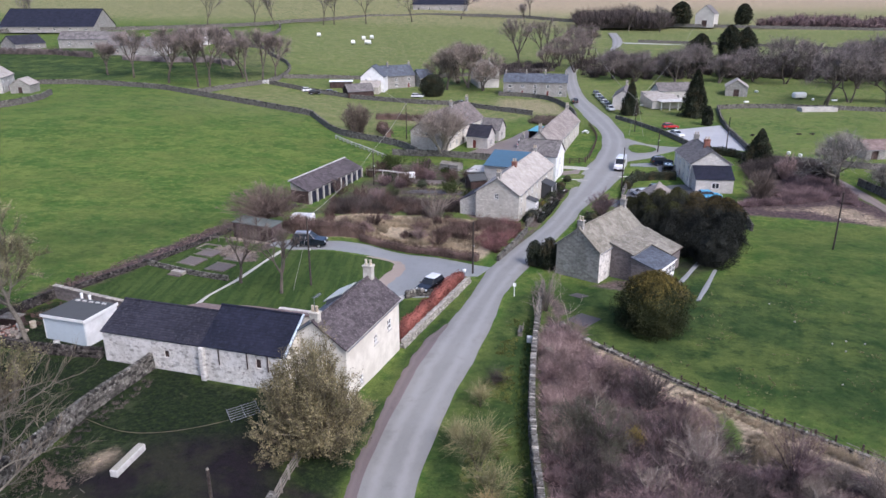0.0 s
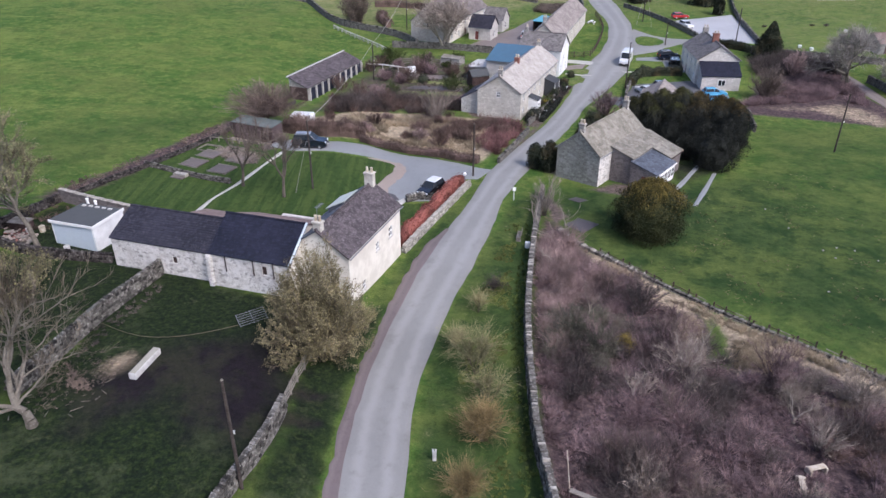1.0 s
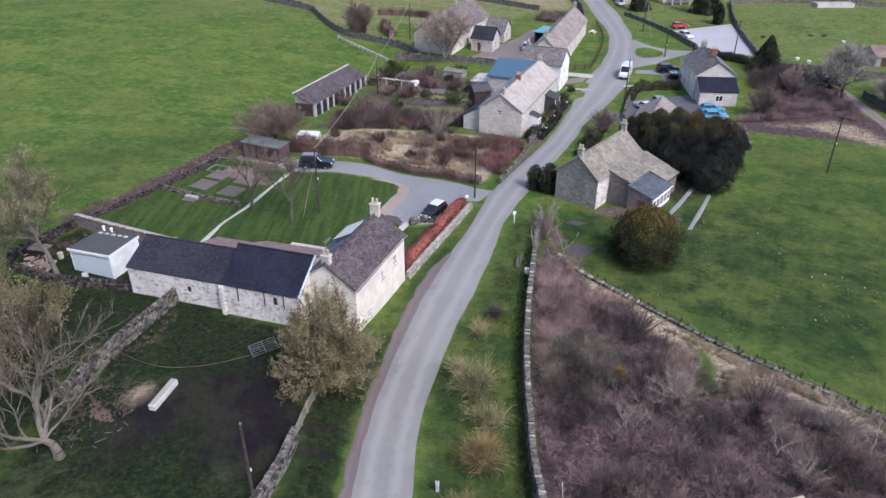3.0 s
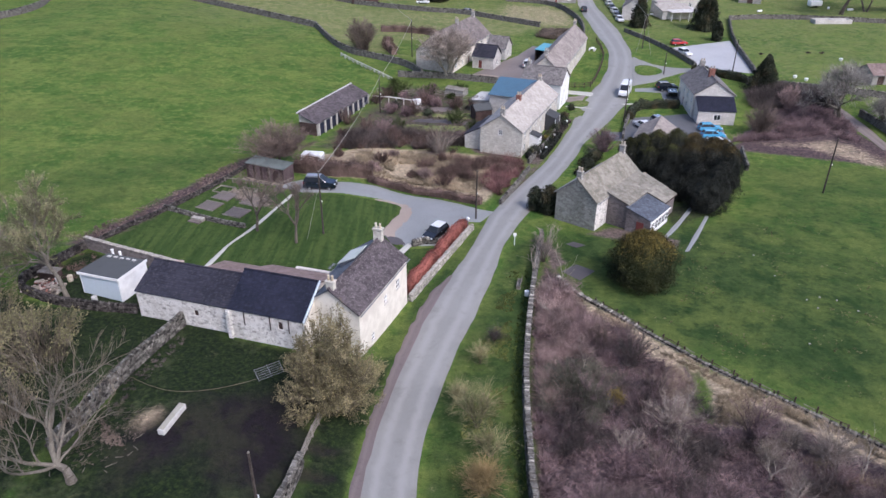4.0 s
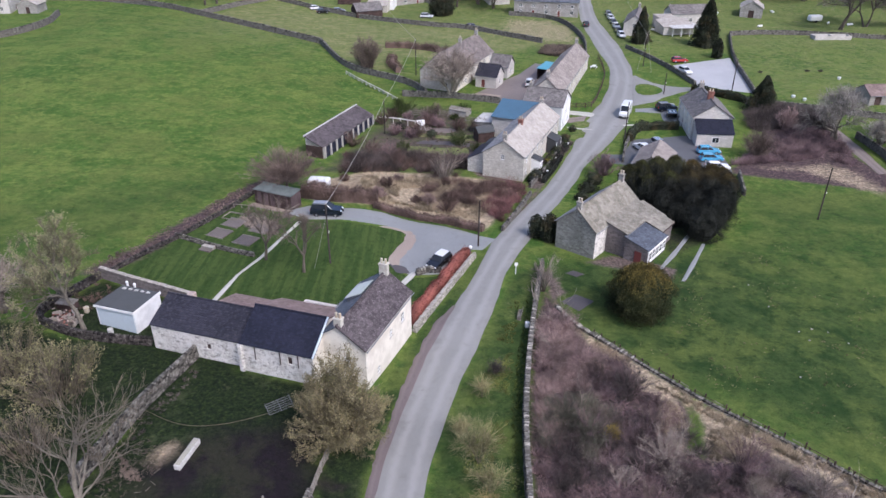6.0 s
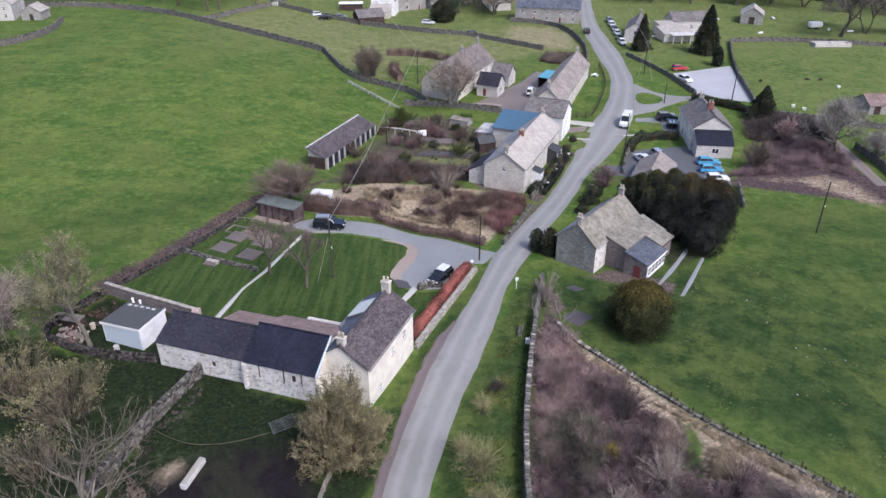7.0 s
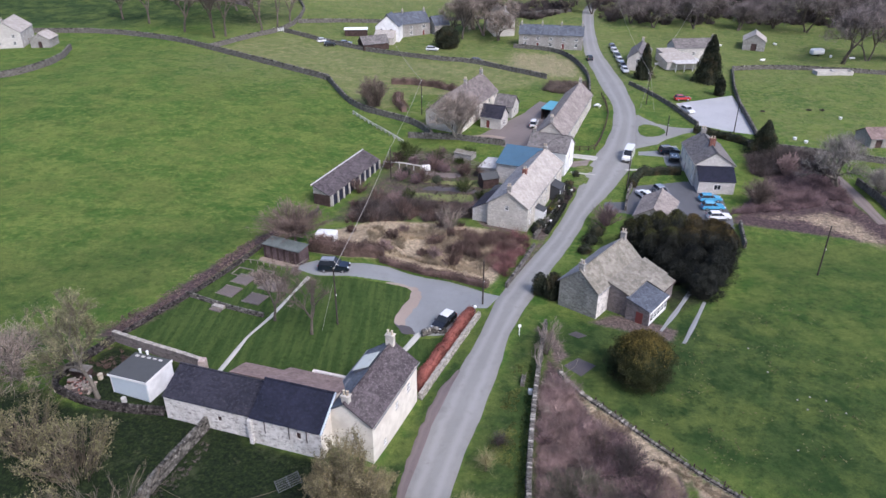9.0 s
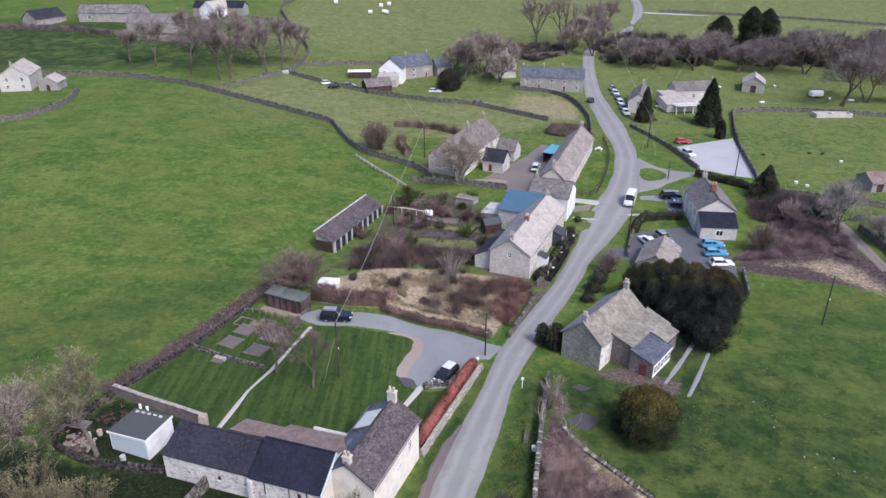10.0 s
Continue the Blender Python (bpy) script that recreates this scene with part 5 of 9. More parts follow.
house("field_barn", "small stone barn beside the field house", (-130.0, 226.4), (-0.1, 0.99), 7.0, 6.0, 2.8, 4.6, STONE, PINK_SLATE, {"near": [(2.4, 0.1, 1.2, 1.9, "barn")]}, (), None, 0.6, category="barn")
r1 = house("far_house", "pale stone house end with a grey slate roof", (57.6, 217.0), (0.3, 0.954), 16.0, 6.0, 3.9, 6.2, PALE_STONE, SLATE_GREY,
           {"near": windows(6.0, 1, 2.6), "left": two_floors(16.0, 4, (1,), 0.8, 2.5)}, [(15.5, 0.8)], None, 0.55)
r2 = house("far_house", "long low pale stone house with grey slates", (70.0, 232.0), (0.985, 0.15), 14.0, 6.5, 3.8, 6.0, PALE_STONE, SLATE_GREY,
           {"right": [(2.0, 1.2, 1.0, 1.2, "window"), (6.0, 1.2, 1.0, 1.2, "window"), (10.0, 1.2, 1.0, 1.2, "window")]}, [(13.6, 0.8)], None, 0.55)
mono(r2, "lean_to", -8.0, 1.6, -12.6, -6.0, (2.3, 2.3, 3.4, 3.4), PALE_STONE, PINK_SLATE, 0.2, 0.5)
mono(r2, "back_room", -6.0, -0.4, -6.0, 1.0, (3.2, 3.2, 3.6, 3.6), PALE_STONE, PINK_SLATE, 0.15, 0.5)
cp = base("open_shelter", pose(66.0, 219.4, ground(66, 219.4) - 0.05, 0, 0, 8), "open fronted shelter with a pale sheet roof", "shelter")
part("roof", boxed(-0.3, 8.6, -2.9, 2.9, 2.7, 2.84, 0.02, m=Matrix.Rotation(0.07, 4, "X")), CONCRETE, cp)
part("back_wall", boxed(0, 8.3, 2.45, 2.6, 0, 2.7), DARK_WOOD, cp)
for x in (0.1, 2.8, 5.5, 8.2):
    part("post", boxed(x - 0.09, x + 0.09, -2.6, -2.42, 0, 2.5), FRAME, cp)
hut = house("field_barn", "small stone field barn with a pinkish roof", (103.0, 243.0), (0.35, 0.94), 9.0, 7.0, 3.4, 5.6, STONE, PINK_SLATE, {"near": [(2.6, 0.1, 1.8, 2.4, "barn")]}, (), None, 0.55, category="barn")
ruin = house("field_barn", "tall grey stone barn on the far hillside", (165.0, 452.0), (0.45, 0.89), 22.0, 11.0, 8.0, 13.0, PALE_STONE, SLATE_GREY, {"near": [(4, 0.2, 3, 4, "barn")]}, (), None, 1.0, category="barn")
for x, y, turn, L, W, e, r, roof, wall, lab in ((-238, 396, 2, 50, 30, 3.2, 12, SLATE_DARK, STONE, "large far farm shed with a dark blue roof"), (-276, 400, 24, 30, 16, 3.5, 6.5, CONCRETE, GREY_WOOD, "far farm shed with a pale sheet roof"),
                                        (-177, 338, 0, 30, 9, 4.2, 7.2, SLATE_GREY, STONE, "long far stone farm range"), (-146, 318, -3, 26, 8, 4.4, 7.6, SLATE_GREY, STONE, "far stone farmhouse among bare trees"),
                                        (-115, 342, 70, 14, 8, 5, 8, PINK_SLATE, WHITE, "far white gabled farm cottage"), (-190, 326, 70, 16, 9, 3.6, 7, SLATE_LOW, STONE, "far gabled farm building with a pinkish roof"), (-128, 352, -2, 24, 9, 4, 6.5, SLATE_DARK, STONE, "far farm byre with a dark blue roof"), (-22, 545, 2, 40, 12, 5, 8.5, SLATE_DARK, STONE, "far dark farm range on the hillside")):
    a = radians(turn)
    house("farm_building", lab, (x, y), (math.cos(a), math.sin(a)), L, W, e, r, wall, roof, {"right": windows(L, max(2, int(L / 8)), 1.2, 1.2, 1.3)}, (), None, 1.2, over=0.3, category="farm building")


# ---- dry-stone walls ----
def stone_mesh(name, sx, sy, sz, seed, material=None):
    r = rng(seed)
    bm = boxed(-sx / 2, sx / 2, -sy / 2, sy / 2, 0, sz, min(sx, sy, sz) * 0.18)
    for v in bm.verts:
        v.co += Vector((r.uniform(-1, 1) * sx, r.uniform(-1, 1) * sy, r.uniform(-1, 1) * sz)) * 0.09
    me = mesh_of(name, bm)
    me.materials.append(material or DRY_STONE)
    return me


COPES = [stone_mesh("cope_stone", 0.13 + 0.05 * k, 0.5, 0.3 + 0.05 * (k % 3), 40 + k) for k in range(5)]
CREAM_COPES = [stone_mesh("cope_stone", 0.13 + 0.05 * k, 0.5, 0.3 + 0.05 * (k % 3), 40 + k, CREAM_STONE) for k in range(5)]


def dry_wall(line, height, label, seed, thick=0.5, near=False, cope_parts=0, stone=0.36, name="stone_wall", lift=0.0, material=None, pale=0.3):
    """A dry-stone wall along a line: a rough core, face stones and a row of upright cope stones."""
    r = rng(seed)
    line = smooth_line(line, 1)
    n = max(2, int(length_of(line) / (1.0 if near else 2.5)))
    pts = resample(line, n)
    top = [height * (1 + 0.12 * noise.noise((x * 0.2, y * 0.2, seed))) for x, y in pts]
    dirs = []
    for i in range(n):
        a, b = Vector(pts[max(0, i - 1)]), Vector(pts[min(n - 1, i + 1)])
        dirs.append((b - a).normalized())
    w = base(name, pose(0, 0, 0), label, "stone wall")
    verts, faces = [], []
    for (x, y), h, d in zip(pts, top, dirs):
        nx_, ny_ = -d.y, d.x
        g0 = ground(x, y) - 0.25 + lift
        for s, z, t in ((-1, 0, 0.62), (-1, h, 0.42), (1, h, 0.42), (1, 0, 0.62)):
            j = r.uniform(-0.04, 0.04)
            verts.append((x + nx_ * s * (thick * t + j), y + ny_ * s * (thick * t + j), g0 + (z + 0.25 if z else 0)))
    for i in range(n - 1):
        for k in range(3):
            faces.append((i * 4 + k, i * 4 + k + 1, i * 4 + k + 5, i * 4 + k + 4))
    faces += [(3, 2, 1, 0), tuple((n - 1) * 4 + k for k in range(4))]
    raw("core", verts, faces, material or DRY_STONE, w)
    total = length_of(pts)
    cum = np.linspace(0, total, n)
    px, py, ph = [p[0] for p in pts], [p[1] for p in pts], top

    def at(s):
        x, y, h = float(np.interp(s, cum, px)), float(np.interp(s, cum, py)), float(np.interp(s, cum, ph))
        d = dirs[min(n - 1, int(s / total * (n - 1) + 0.5))]
        return x, y, h, d

    verts, faces = [], []

    def block(c, ax, out, sx, sy, sz):
        k = len(verts)
        up = Vector((0, 0, 1))
        for a, b, e in ((-1, -1, -1), (1, -1, -1), (1, 1, -1), (-1, 1, -1), (-1, -1, 1), (1, -1, 1), (1, 1, 1), (-1, 1, 1)):
            q = c + ax * (a * sx / 2 * r.uniform(0.8, 1)) + out * (b * sy / 2 * r.uniform(0.8, 1)) + up * (e * sz / 2 * r.uniform(0.75, 1))
            verts.append(tuple(q))
        faces.extend(((k + 4, k + 5, k + 6, k + 7), (k, k + 1, k + 5, k + 4), (k + 1, k + 2, k + 6, k + 5), (k + 2, k + 3, k + 7, k + 6), (k + 3, k, k + 4, k + 7)))

    if near:
        rows = max(3, int(height / 0.24))
        for side in (-1, 1):
            for j in range(rows):
                s = r.random() * 0.3
                while s < total:
                    x, y, h, d = at(s)
                    out = Vector((-d.y, d.x, 0)) * side
                    z = (j + 0.5) / rows
                    off = thick * (0.62 - 0.2 * z) - 0.05 + r.uniform(0, 0.06)
                    sx = stone * r.uniform(0.6, 1.4)
                    c = Vector((x, y, ground(x, y) + lift + z * h)) + out * off
                    block(c, Vector((d.x, d.y, 0)), out, sx, 0.18, height / rows * r.uniform(0.7, 1.05))
                    s += sx * 1.05
    s, count = 0.1, 0
    while s < total:
        x, y, h, d = at(s)
        tilt = r.uniform(-9, 9)
        if count < cope_parts:
            ob = new("cope_stone", (CREAM_COPES if material or r.random() < pale else COPES)[r.randrange(5)])
            ob.parent = w
            ob.matrix_basis = pose(x, y, ground(x, y) + lift + h - 0.05, tilt * 0.4, tilt, math.degrees(math.atan2(d.y, d.x)))
            s += r.uniform(0.17, 0.26)
        else:
            sx = r.uniform(0.15, 0.3) * (1 if near else 2.2)
            block(Vector((x, y, ground(x, y) + lift + h + 0.08)), Vector((d.x, d.y, 0)), Vector((-d.y, d.x, 0)), sx, thick * 0.95, r.uniform(0.2, 0.34))
            s += sx * 1.08
        count += 1
    if verts:
        tagged(raw("walling", verts, faces, material or DRY_STONE, w), kind="stuff")
    return w


dry_wall([(-14.6, 24), (-13.2, 30.8), (-11.9, 35.1), (-11.4, 39)], 1.15, "grey dry-stone wall between the barnyard and the road", 11, 0.45, True, 0, lift=0.1)
dry_wall([(-26.5, 58.3), (-28, 53.5), (-29.4, 48.6), (-30.4, 43), (-31, 39.3)], 1.4, "tall mossy dry-stone wall running from the barn", 12, 0.44, True, 0)
dry_wall([(7.4, 24), (7.0, 31), (6.6, 36.8), (6.8, 41), (7.0, 46), (7.6, 53), (8.9, 62), (10.1, 69.2), (11.6, 77), (12.3, 80.5)], 1.15, "long grey dry-stone wall beside the grass verge", 13, 0.42, True, 240, pale=0.12)
dry_wall([(-4.1, 64.9), (-1, 72.6), (3.3, 83.2)], 0.62, "low pale stone garden wall under the red hedge", 14, 0.4, True, 90, material=CREAM_STONE)
dry_wall([(-4.5, 78.1), (-3.7, 79.0), (-1.2, 78.9)], 0.6, "low heap of stones at the end of the bay", 46, 0.4, True, 12)
gw = base("garden_wall", pose(0, 0, 0), "mortared grey stone garden wall with a pale coping", "stone wall")
gw_line = resample([(-43.2, 72.6), (-38.5, 70.8), (-33, 68.9), (-30.4, 67.9)], 12)
for (ax_, ay_), (bx_, by_) in zip(gw_line, gw_line[1:]):
    long_, turn_ = math.hypot(bx_ - ax_, by_ - ay_), math.atan2(by_ - ay_, bx_ - ax_)
    at_ = Matrix.Translation((ax_, ay_, ground(ax_, ay_))) @ Matrix.Rotation(turn_, 4, "Z")
    part("wall_panel", boxed(-0.02, long_ - 0.02, -0.2, 0.2, -0.5, 1.45, m=at_), WINE_STONE, gw)
    for k_ in range(2):
        part("coping_slab", boxed(k_ * long_ / 2, (k_ + 1) * long_ / 2 - 0.03, -0.26, 0.26, 1.452, 1.55, 0.015, m=at_), CREAM_STONE, gw, "pale coping slab" if k_ == 0 else "")
part("pier", boxed(-30.8, -29.9, 67.2, 68.1, ground(-30, 67.6) - 0.3, ground(-30, 67.6) + 1.75, 0.08), PINK_PIER, gw, "pinkish stone end pier")
dry_wall([(-43.3, 72.6), (-40.0, 80), (-37.8, 84.1), (-34.8, 91.2), (-32.6, 97.5), (-30.6, 105), (-27, 113), (-25.5, 118)], 0.38, "low tumbled dark stone field wall", 16, 0.32, True, 0, material=DARK_WALL)
dry_wall([(-43.3, 72.4), (-45.5, 67), (-46.8, 63), (-41, 60.2), (-36, 59.6), (-32.2, 59.6)], 0.8, "low dark stone wall round the shed corner", 17, 0.42, True, 0, material=DARK_WALL)
dry_wall([(-38.3, 84.6), (-33.6, 82.6), (-30.5, 81.5), (-26.2, 79.8)], 0.45, "low stone edging wall of the vegetable beds", 18, 0.3, True, 0)
dry_wall([(13.0, 70.6), (14.6, 66.8), (16.4, 64.6), (18.9, 61.4), (22.2, 57.4), (25.6, 53.2), (29.7, 49.3), (33.4, 45.6), (38, 41), (52, 30)], 0.05, "broken low stone wall at the edge of the field", 19, 0.45, True, 60)
dry_wall([(-37.1, 200.5), (-51.9, 210.6), (-66.4, 220.1), (-80.2, 228.9), (-98.9, 240.4), (-121.6, 247.9), (-140, 248), (-175, 246), (-230, 250)], 1.4, "long dry-stone wall along the big meadow", 20, 0.7)
dry_wall([(-37.1, 200.5), (-31.2, 186.2), (-26.2, 176.8), (-16.1, 169.9), (-9.5, 165.0), (-6, 158)], 1.3, "dry-stone wall round the house garden", 21, 0.6)
dry_wall([(-175, 176), (-145, 180), (-124.1, 185), (-119, 192.8), (-117.7, 208.6), (-122.8, 225)], 1.5, "dry-stone wall round the field house", 22, 0.7)
dry_wall([(-80.2, 228.9), (-72, 247), (-64, 257), (-60, 272), (-62, 300), (-78, 326)], 1.3, "dry-stone wall beside the far lane", 23, 0.6)
dry_wall([(-62, 258), (-42, 245.7), (-21.6, 235.5), (-6.3, 228.7), (2.8, 227.5), (15, 217.7), (26.2, 208.6)], 1.2, "dry-stone wall across the upper paddock", 24, 0.6)
dry_wall([(19, 246), (30, 243), (36, 236), (38.9, 218), (38.6, 206), (36, 190)], 1.2, "roadside stone wall below the terrace", 25, 0.5)
dry_wall([(84.5, 219.5), (75.7, 191), (70.4, 160.7)], 1.0, "low wall between yard and pasture", 26, 0.5)
dry_wall([(84.5, 219.5), (100, 222), (129.5, 216), (160, 206)], 1.1, "stone wall along the top of the pasture", 27, 0.6)
dry_wall([(66, 154), (80, 150), (92, 145), (104, 141), (140, 128)], 1.1, "stone wall below the pasture", 28, 0.6)
dry_wall([(49.5, 203), (53.5, 192), (56.5, 180), (57.5, 171), (58.5, 167)], 0.9, "low stone garden wall by the road bank", 29, 0.5)
dry_wall([(13.4, 108.6), (17.5, 117.5), (21.5, 128.5)], 0.8, "low stone wall of the front gardens", 31, 0.4)
dry_wall([(7.6, 91.3), (10.0, 97), (13.2, 105.5)], 0.7, "low mossy wall along the waste ground", 32, 0.4)
dry_wall([(-11.4, 157.0), (-1.2, 156.9), (5, 154.8), (10.9, 153.2)], 1.2, "stone yard wall in front of the house", 33, 0.5)
dry_wall([(31.6, 120.5), (33.4, 127.5), (35.2, 132.0)], 0.9, "stone wall round the car park", 35, 0.4)
dry_wall([(-76, 330), (-92, 372), (-88, 400), (-96, 436)], 1.3, "far dry-stone wall up the hill", 36, 0.7)
dry_wall([(-240, 395), (-150, 415), (-96, 436), (-33, 520), (46, 512), (90, 475)], 1.5, "far dry-stone wall along the hill field", 37, 0.9)
dry_wall([(-98, 344), (-86, 341), (-80, 336)], 1.3, "far dry-stone wall by the farm lane", 38, 0.7)
dry_wall([(-60, 272), (-40, 279), (0, 284), (46, 300)], 1.2, "dry-stone wall below the bale field", 39, 0.7)
dry_wall([(80.6, 117), (81.6, 126), (81, 134)], 1.3, "dark stone wall beside the stony track", 43, 0.5)
dry_wall([(82, 126), (92, 116), (112, 103), (140, 90)], 1.0, "dark stone wall below the trees", 44, 0.5)
dry_wall([(48.7, 106), (51, 115)], 0.9, "low stone wall at the field corner", 45, 0.4)
dry_wall([(7.7, 30.5), (9.4, 30.3), (12.4, 30.0), (16, 29.4), (22, 28.2), (30, 26)], 0.75, "low dry-stone cross wall in the scrub", 47, 0.45, True, 40)
dry_wall([(102, 384), (150, 372), (200, 352), (270, 330)], 1.2, "far dry-stone wall beside the lane", 41, 0.8)
dry_wall([(106, 470), (170, 452), (240, 440), (330, 420)], 1.4, "far dry-stone wall on the hillside", 42, 0.9)


# ---- plants ----
class Mesh3:
    """Collects loose triangles and tubes for one mesh."""

    def __init__(self):
        self.v, self.f = [], []

    def tube(self, a, b, ra, rb, sides=5):
        d = (b - a).normalized()
        u = d.orthogonal().normalized()
        w = d.cross(u)
        k = len(self.v)
        for p, r in ((a, ra), (b, rb)):
            for i in range(sides):
                t = 2 * math.pi * i / sides
                self.v.append(p + u * (math.cos(t) * r) + w * (math.sin(t) * r))
        self.f += [(k + i, k + (i + 1) % sides, k + sides + (i + 1) % sides, k + sides + i) for i in range(sides)]

    def strand(self, a, b, w, r):
        d = b - a
        s = d.cross(Vector((r.uniform(-1, 1), r.uniform(-1, 1), r.uniform(-1, 1)))).normalized() * (w / 2)
        k = len(self.v)
        self.v += [a - s, a + s, b]
        self.f.append((k, k + 1, k + 2))

    def leaf(self, c, size, r):
        n = Vector((r.gauss(0, 1), r.gauss(0, 1), r.gauss(0, 1))).normalized()
        u = n.orthogonal().normalized() * size * 0.5
        w = n.cross(u).normalized() * size * r.uniform(0.25, 0.45)
        k = len(self.v)
        self.v += [c - u, c + w, c + u, c - w]
        self.f.append((k, k + 1, k + 2, k + 3))

    def out(self, name, material, parent=None, label="", kind=""):
        return tagged(raw(name, [tuple(p) for p in self.v], self.f, material, parent, label), kind=kind)


def unit(r):
    return Vector((r.gauss(0, 1), r.gauss(0, 1), r.gauss(0, 1))).normalized()


def bare_tree(x, y, h, spread, seed, label, bark=None, twig=None, levels=3, twigs=5, trunk=0.3, name="tree", stems=1, twig_len=1.0, twig_w=0.035, droop=0.0, group="", clear=1, forks=2):
    """A leafless tree: a trunk that forks again and again into a rounded, airy crown that ends in fine twigs."""
    r = rng(seed)
    wood, fine = Mesh3(), Mesh3()
    t = base(name, pose(x, y, ground(x, y) - 0.1), label, "tree", group)
    depth = levels + 2

    def grow(p, d, length, rad, level):
        n = 3 if level > 2 else 2
        for i in range(n):
            d = (d + unit(r) * 0.2 + Vector((0, 0, 0.04 - droop * 0.2))).normalized()
            q = p + d * (length / n)
            wood.tube(p, q, rad * (1 - 0.35 * i / n), rad * (1 - 0.35 * (i + 1) / n), 6 if level > 3 else (4 if level > 2 else 3))
            if level <= 3:
                for _ in range(twigs if level <= 2 else twigs // 2):
                    o = p.lerp(q, r.random())
                    e = o + (d * 0.7 + unit(r) * 0.85 + Vector((0, 0, 0.15 - droop))).normalized() * twig_len * r.uniform(0.35, 1.1)
                    fine.strand(o, e, twig_w * r.uniform(0.6, 1.3), r)
                    f = o.lerp(e, r.uniform(0.3, 0.7))
                    fine.strand(f, f + ((e - o).normalized() + unit(r) * 0.8).normalized() * twig_len * 0.5, twig_w * 0.7, r)
            p = q
        if level <= 1:
            return
        side = d.cross(unit(r)).normalized()
        count = forks + (1 if level >= depth - 1 or r.random() < 0.4 else 0)
        for k in range(count):
            a = r.uniform(0.32, 0.72) * spread
            turned = Matrix.Rotation(2 * math.pi * k / count + r.uniform(-0.5, 0.5), 3, d) @ side
            dd = (d * math.cos(a) + turned * math.sin(a) + Vector((0, 0, 0.1 - droop * 0.5))).normalized()
            grow(p, dd, length * r.uniform(0.66, 0.9), rad * 0.62, level - 1)

    for k in range(stems):
        o = Vector((r.uniform(-1, 1), r.uniform(-1, 1), 0)) * (trunk * 1.5 if stems > 1 else 0)
        lean = Vector((r.uniform(-0.5, 0.5), r.uniform(-0.5, 0.5), 0)) * (spread if stems > 1 else 0.15)
        grow(o - Vector((0, 0, 0.2)), (lean + Vector((0, 0, 1))).normalized(), h * 0.13 * (1 + 0.55 * clear), trunk, depth if stems < 3 else depth - 1)
    grown = h / max(p.z for p in (fine.v or wood.v))
    for m3 in (wood, fine):
        m3.v = [Vector((p.x * grown, p.y * grown, p.z * grown)) for p in m3.v]
    wood.out("trunk", bark or BARK, t)
    fine.out("crown", twig or TWIG, t, kind="stuff")
    return t


def stem_bush(x, y, h, rad, seed, label, stem, tip=None, stems=60, thick=0.035, leaf_from=0.6, leaf_n=3, leaf_size=0.14, side=4, foot=0.3, low=0.3, twig_len=0.8, twig_w=0.03, name="bush", category="bush", group="", bole=0.0, arch=0.22):
    """A bush of many arching stems out of one stool, with side twigs and leafy or yellow tips where it has them."""
    r = rng(seed)
    wood, fine, green = Mesh3(), Mesh3(), Mesh3()
    t = base(name, pose(x, y, ground(x, y) - 0.1), label, category, group)
    for _ in range(stems):
        k, a = math.sqrt(r.random()), r.uniform(0, 2 * math.pi)
        lump = 1 + 0.35 * noise.noise((math.cos(a) * 1.6 + seed, math.sin(a) * 1.6, k * 2))
        out = Vector((math.cos(a), math.sin(a), 0)) * rad * k * lump
        e = out + Vector((0, 0, h * lump * (low + (1 - low) * math.sqrt(max(0, 1 - k * k))) * r.uniform(0.8, 1.02)))
        o = out * foot * r.uniform(0.5, 1.2) + Vector((0, 0, bole))
        c = o.lerp(e, 0.45) + Vector((0, 0, e.z * arch)) + unit(r) * 0.1 * rad
        p, n = o, 7
        for i in range(1, n + 1):
            u = i / n
            q = o * (1 - u) ** 2 + c * (2 * u * (1 - u)) + e * u * u + unit(r) * 0.03 * h
            wood.tube(p, q, thick * (1 - 0.85 * (i - 1) / n), thick * (1 - 0.85 * u), 3)
            if u > 0.3:
                d = (q - p).normalized()
                for _ in range(side):
                    s = p.lerp(q, r.random())
                    f = s + (d * 0.7 + unit(r) * 0.8 + Vector((0, 0, 0.25))).normalized() * twig_len * r.uniform(0.4, 1.2)
                    fine.strand(s, f, twig_w * r.uniform(0.7, 1.3), r)
                    if tip and u > leaf_from * r.uniform(0.85, 1.15):
                        for _ in range(leaf_n):
                            green.leaf(s.lerp(f, r.uniform(0.2, 1.1)) + unit(r) * 0.12, leaf_size * r.uniform(0.6, 1.4), r)
            p = q
    if bole:
        wood.tube(Vector((0, 0, -0.2)), Vector((0, 0, bole * 1.1)), thick * 5, thick * 3.5, 8)
    wood.out("stem_mass", stem, t, kind="stuff")
    fine.out("crown", stem, t, kind="stuff")
    if green.f:
        green.out("foliage", tip, t, kind="stuff")
    return t


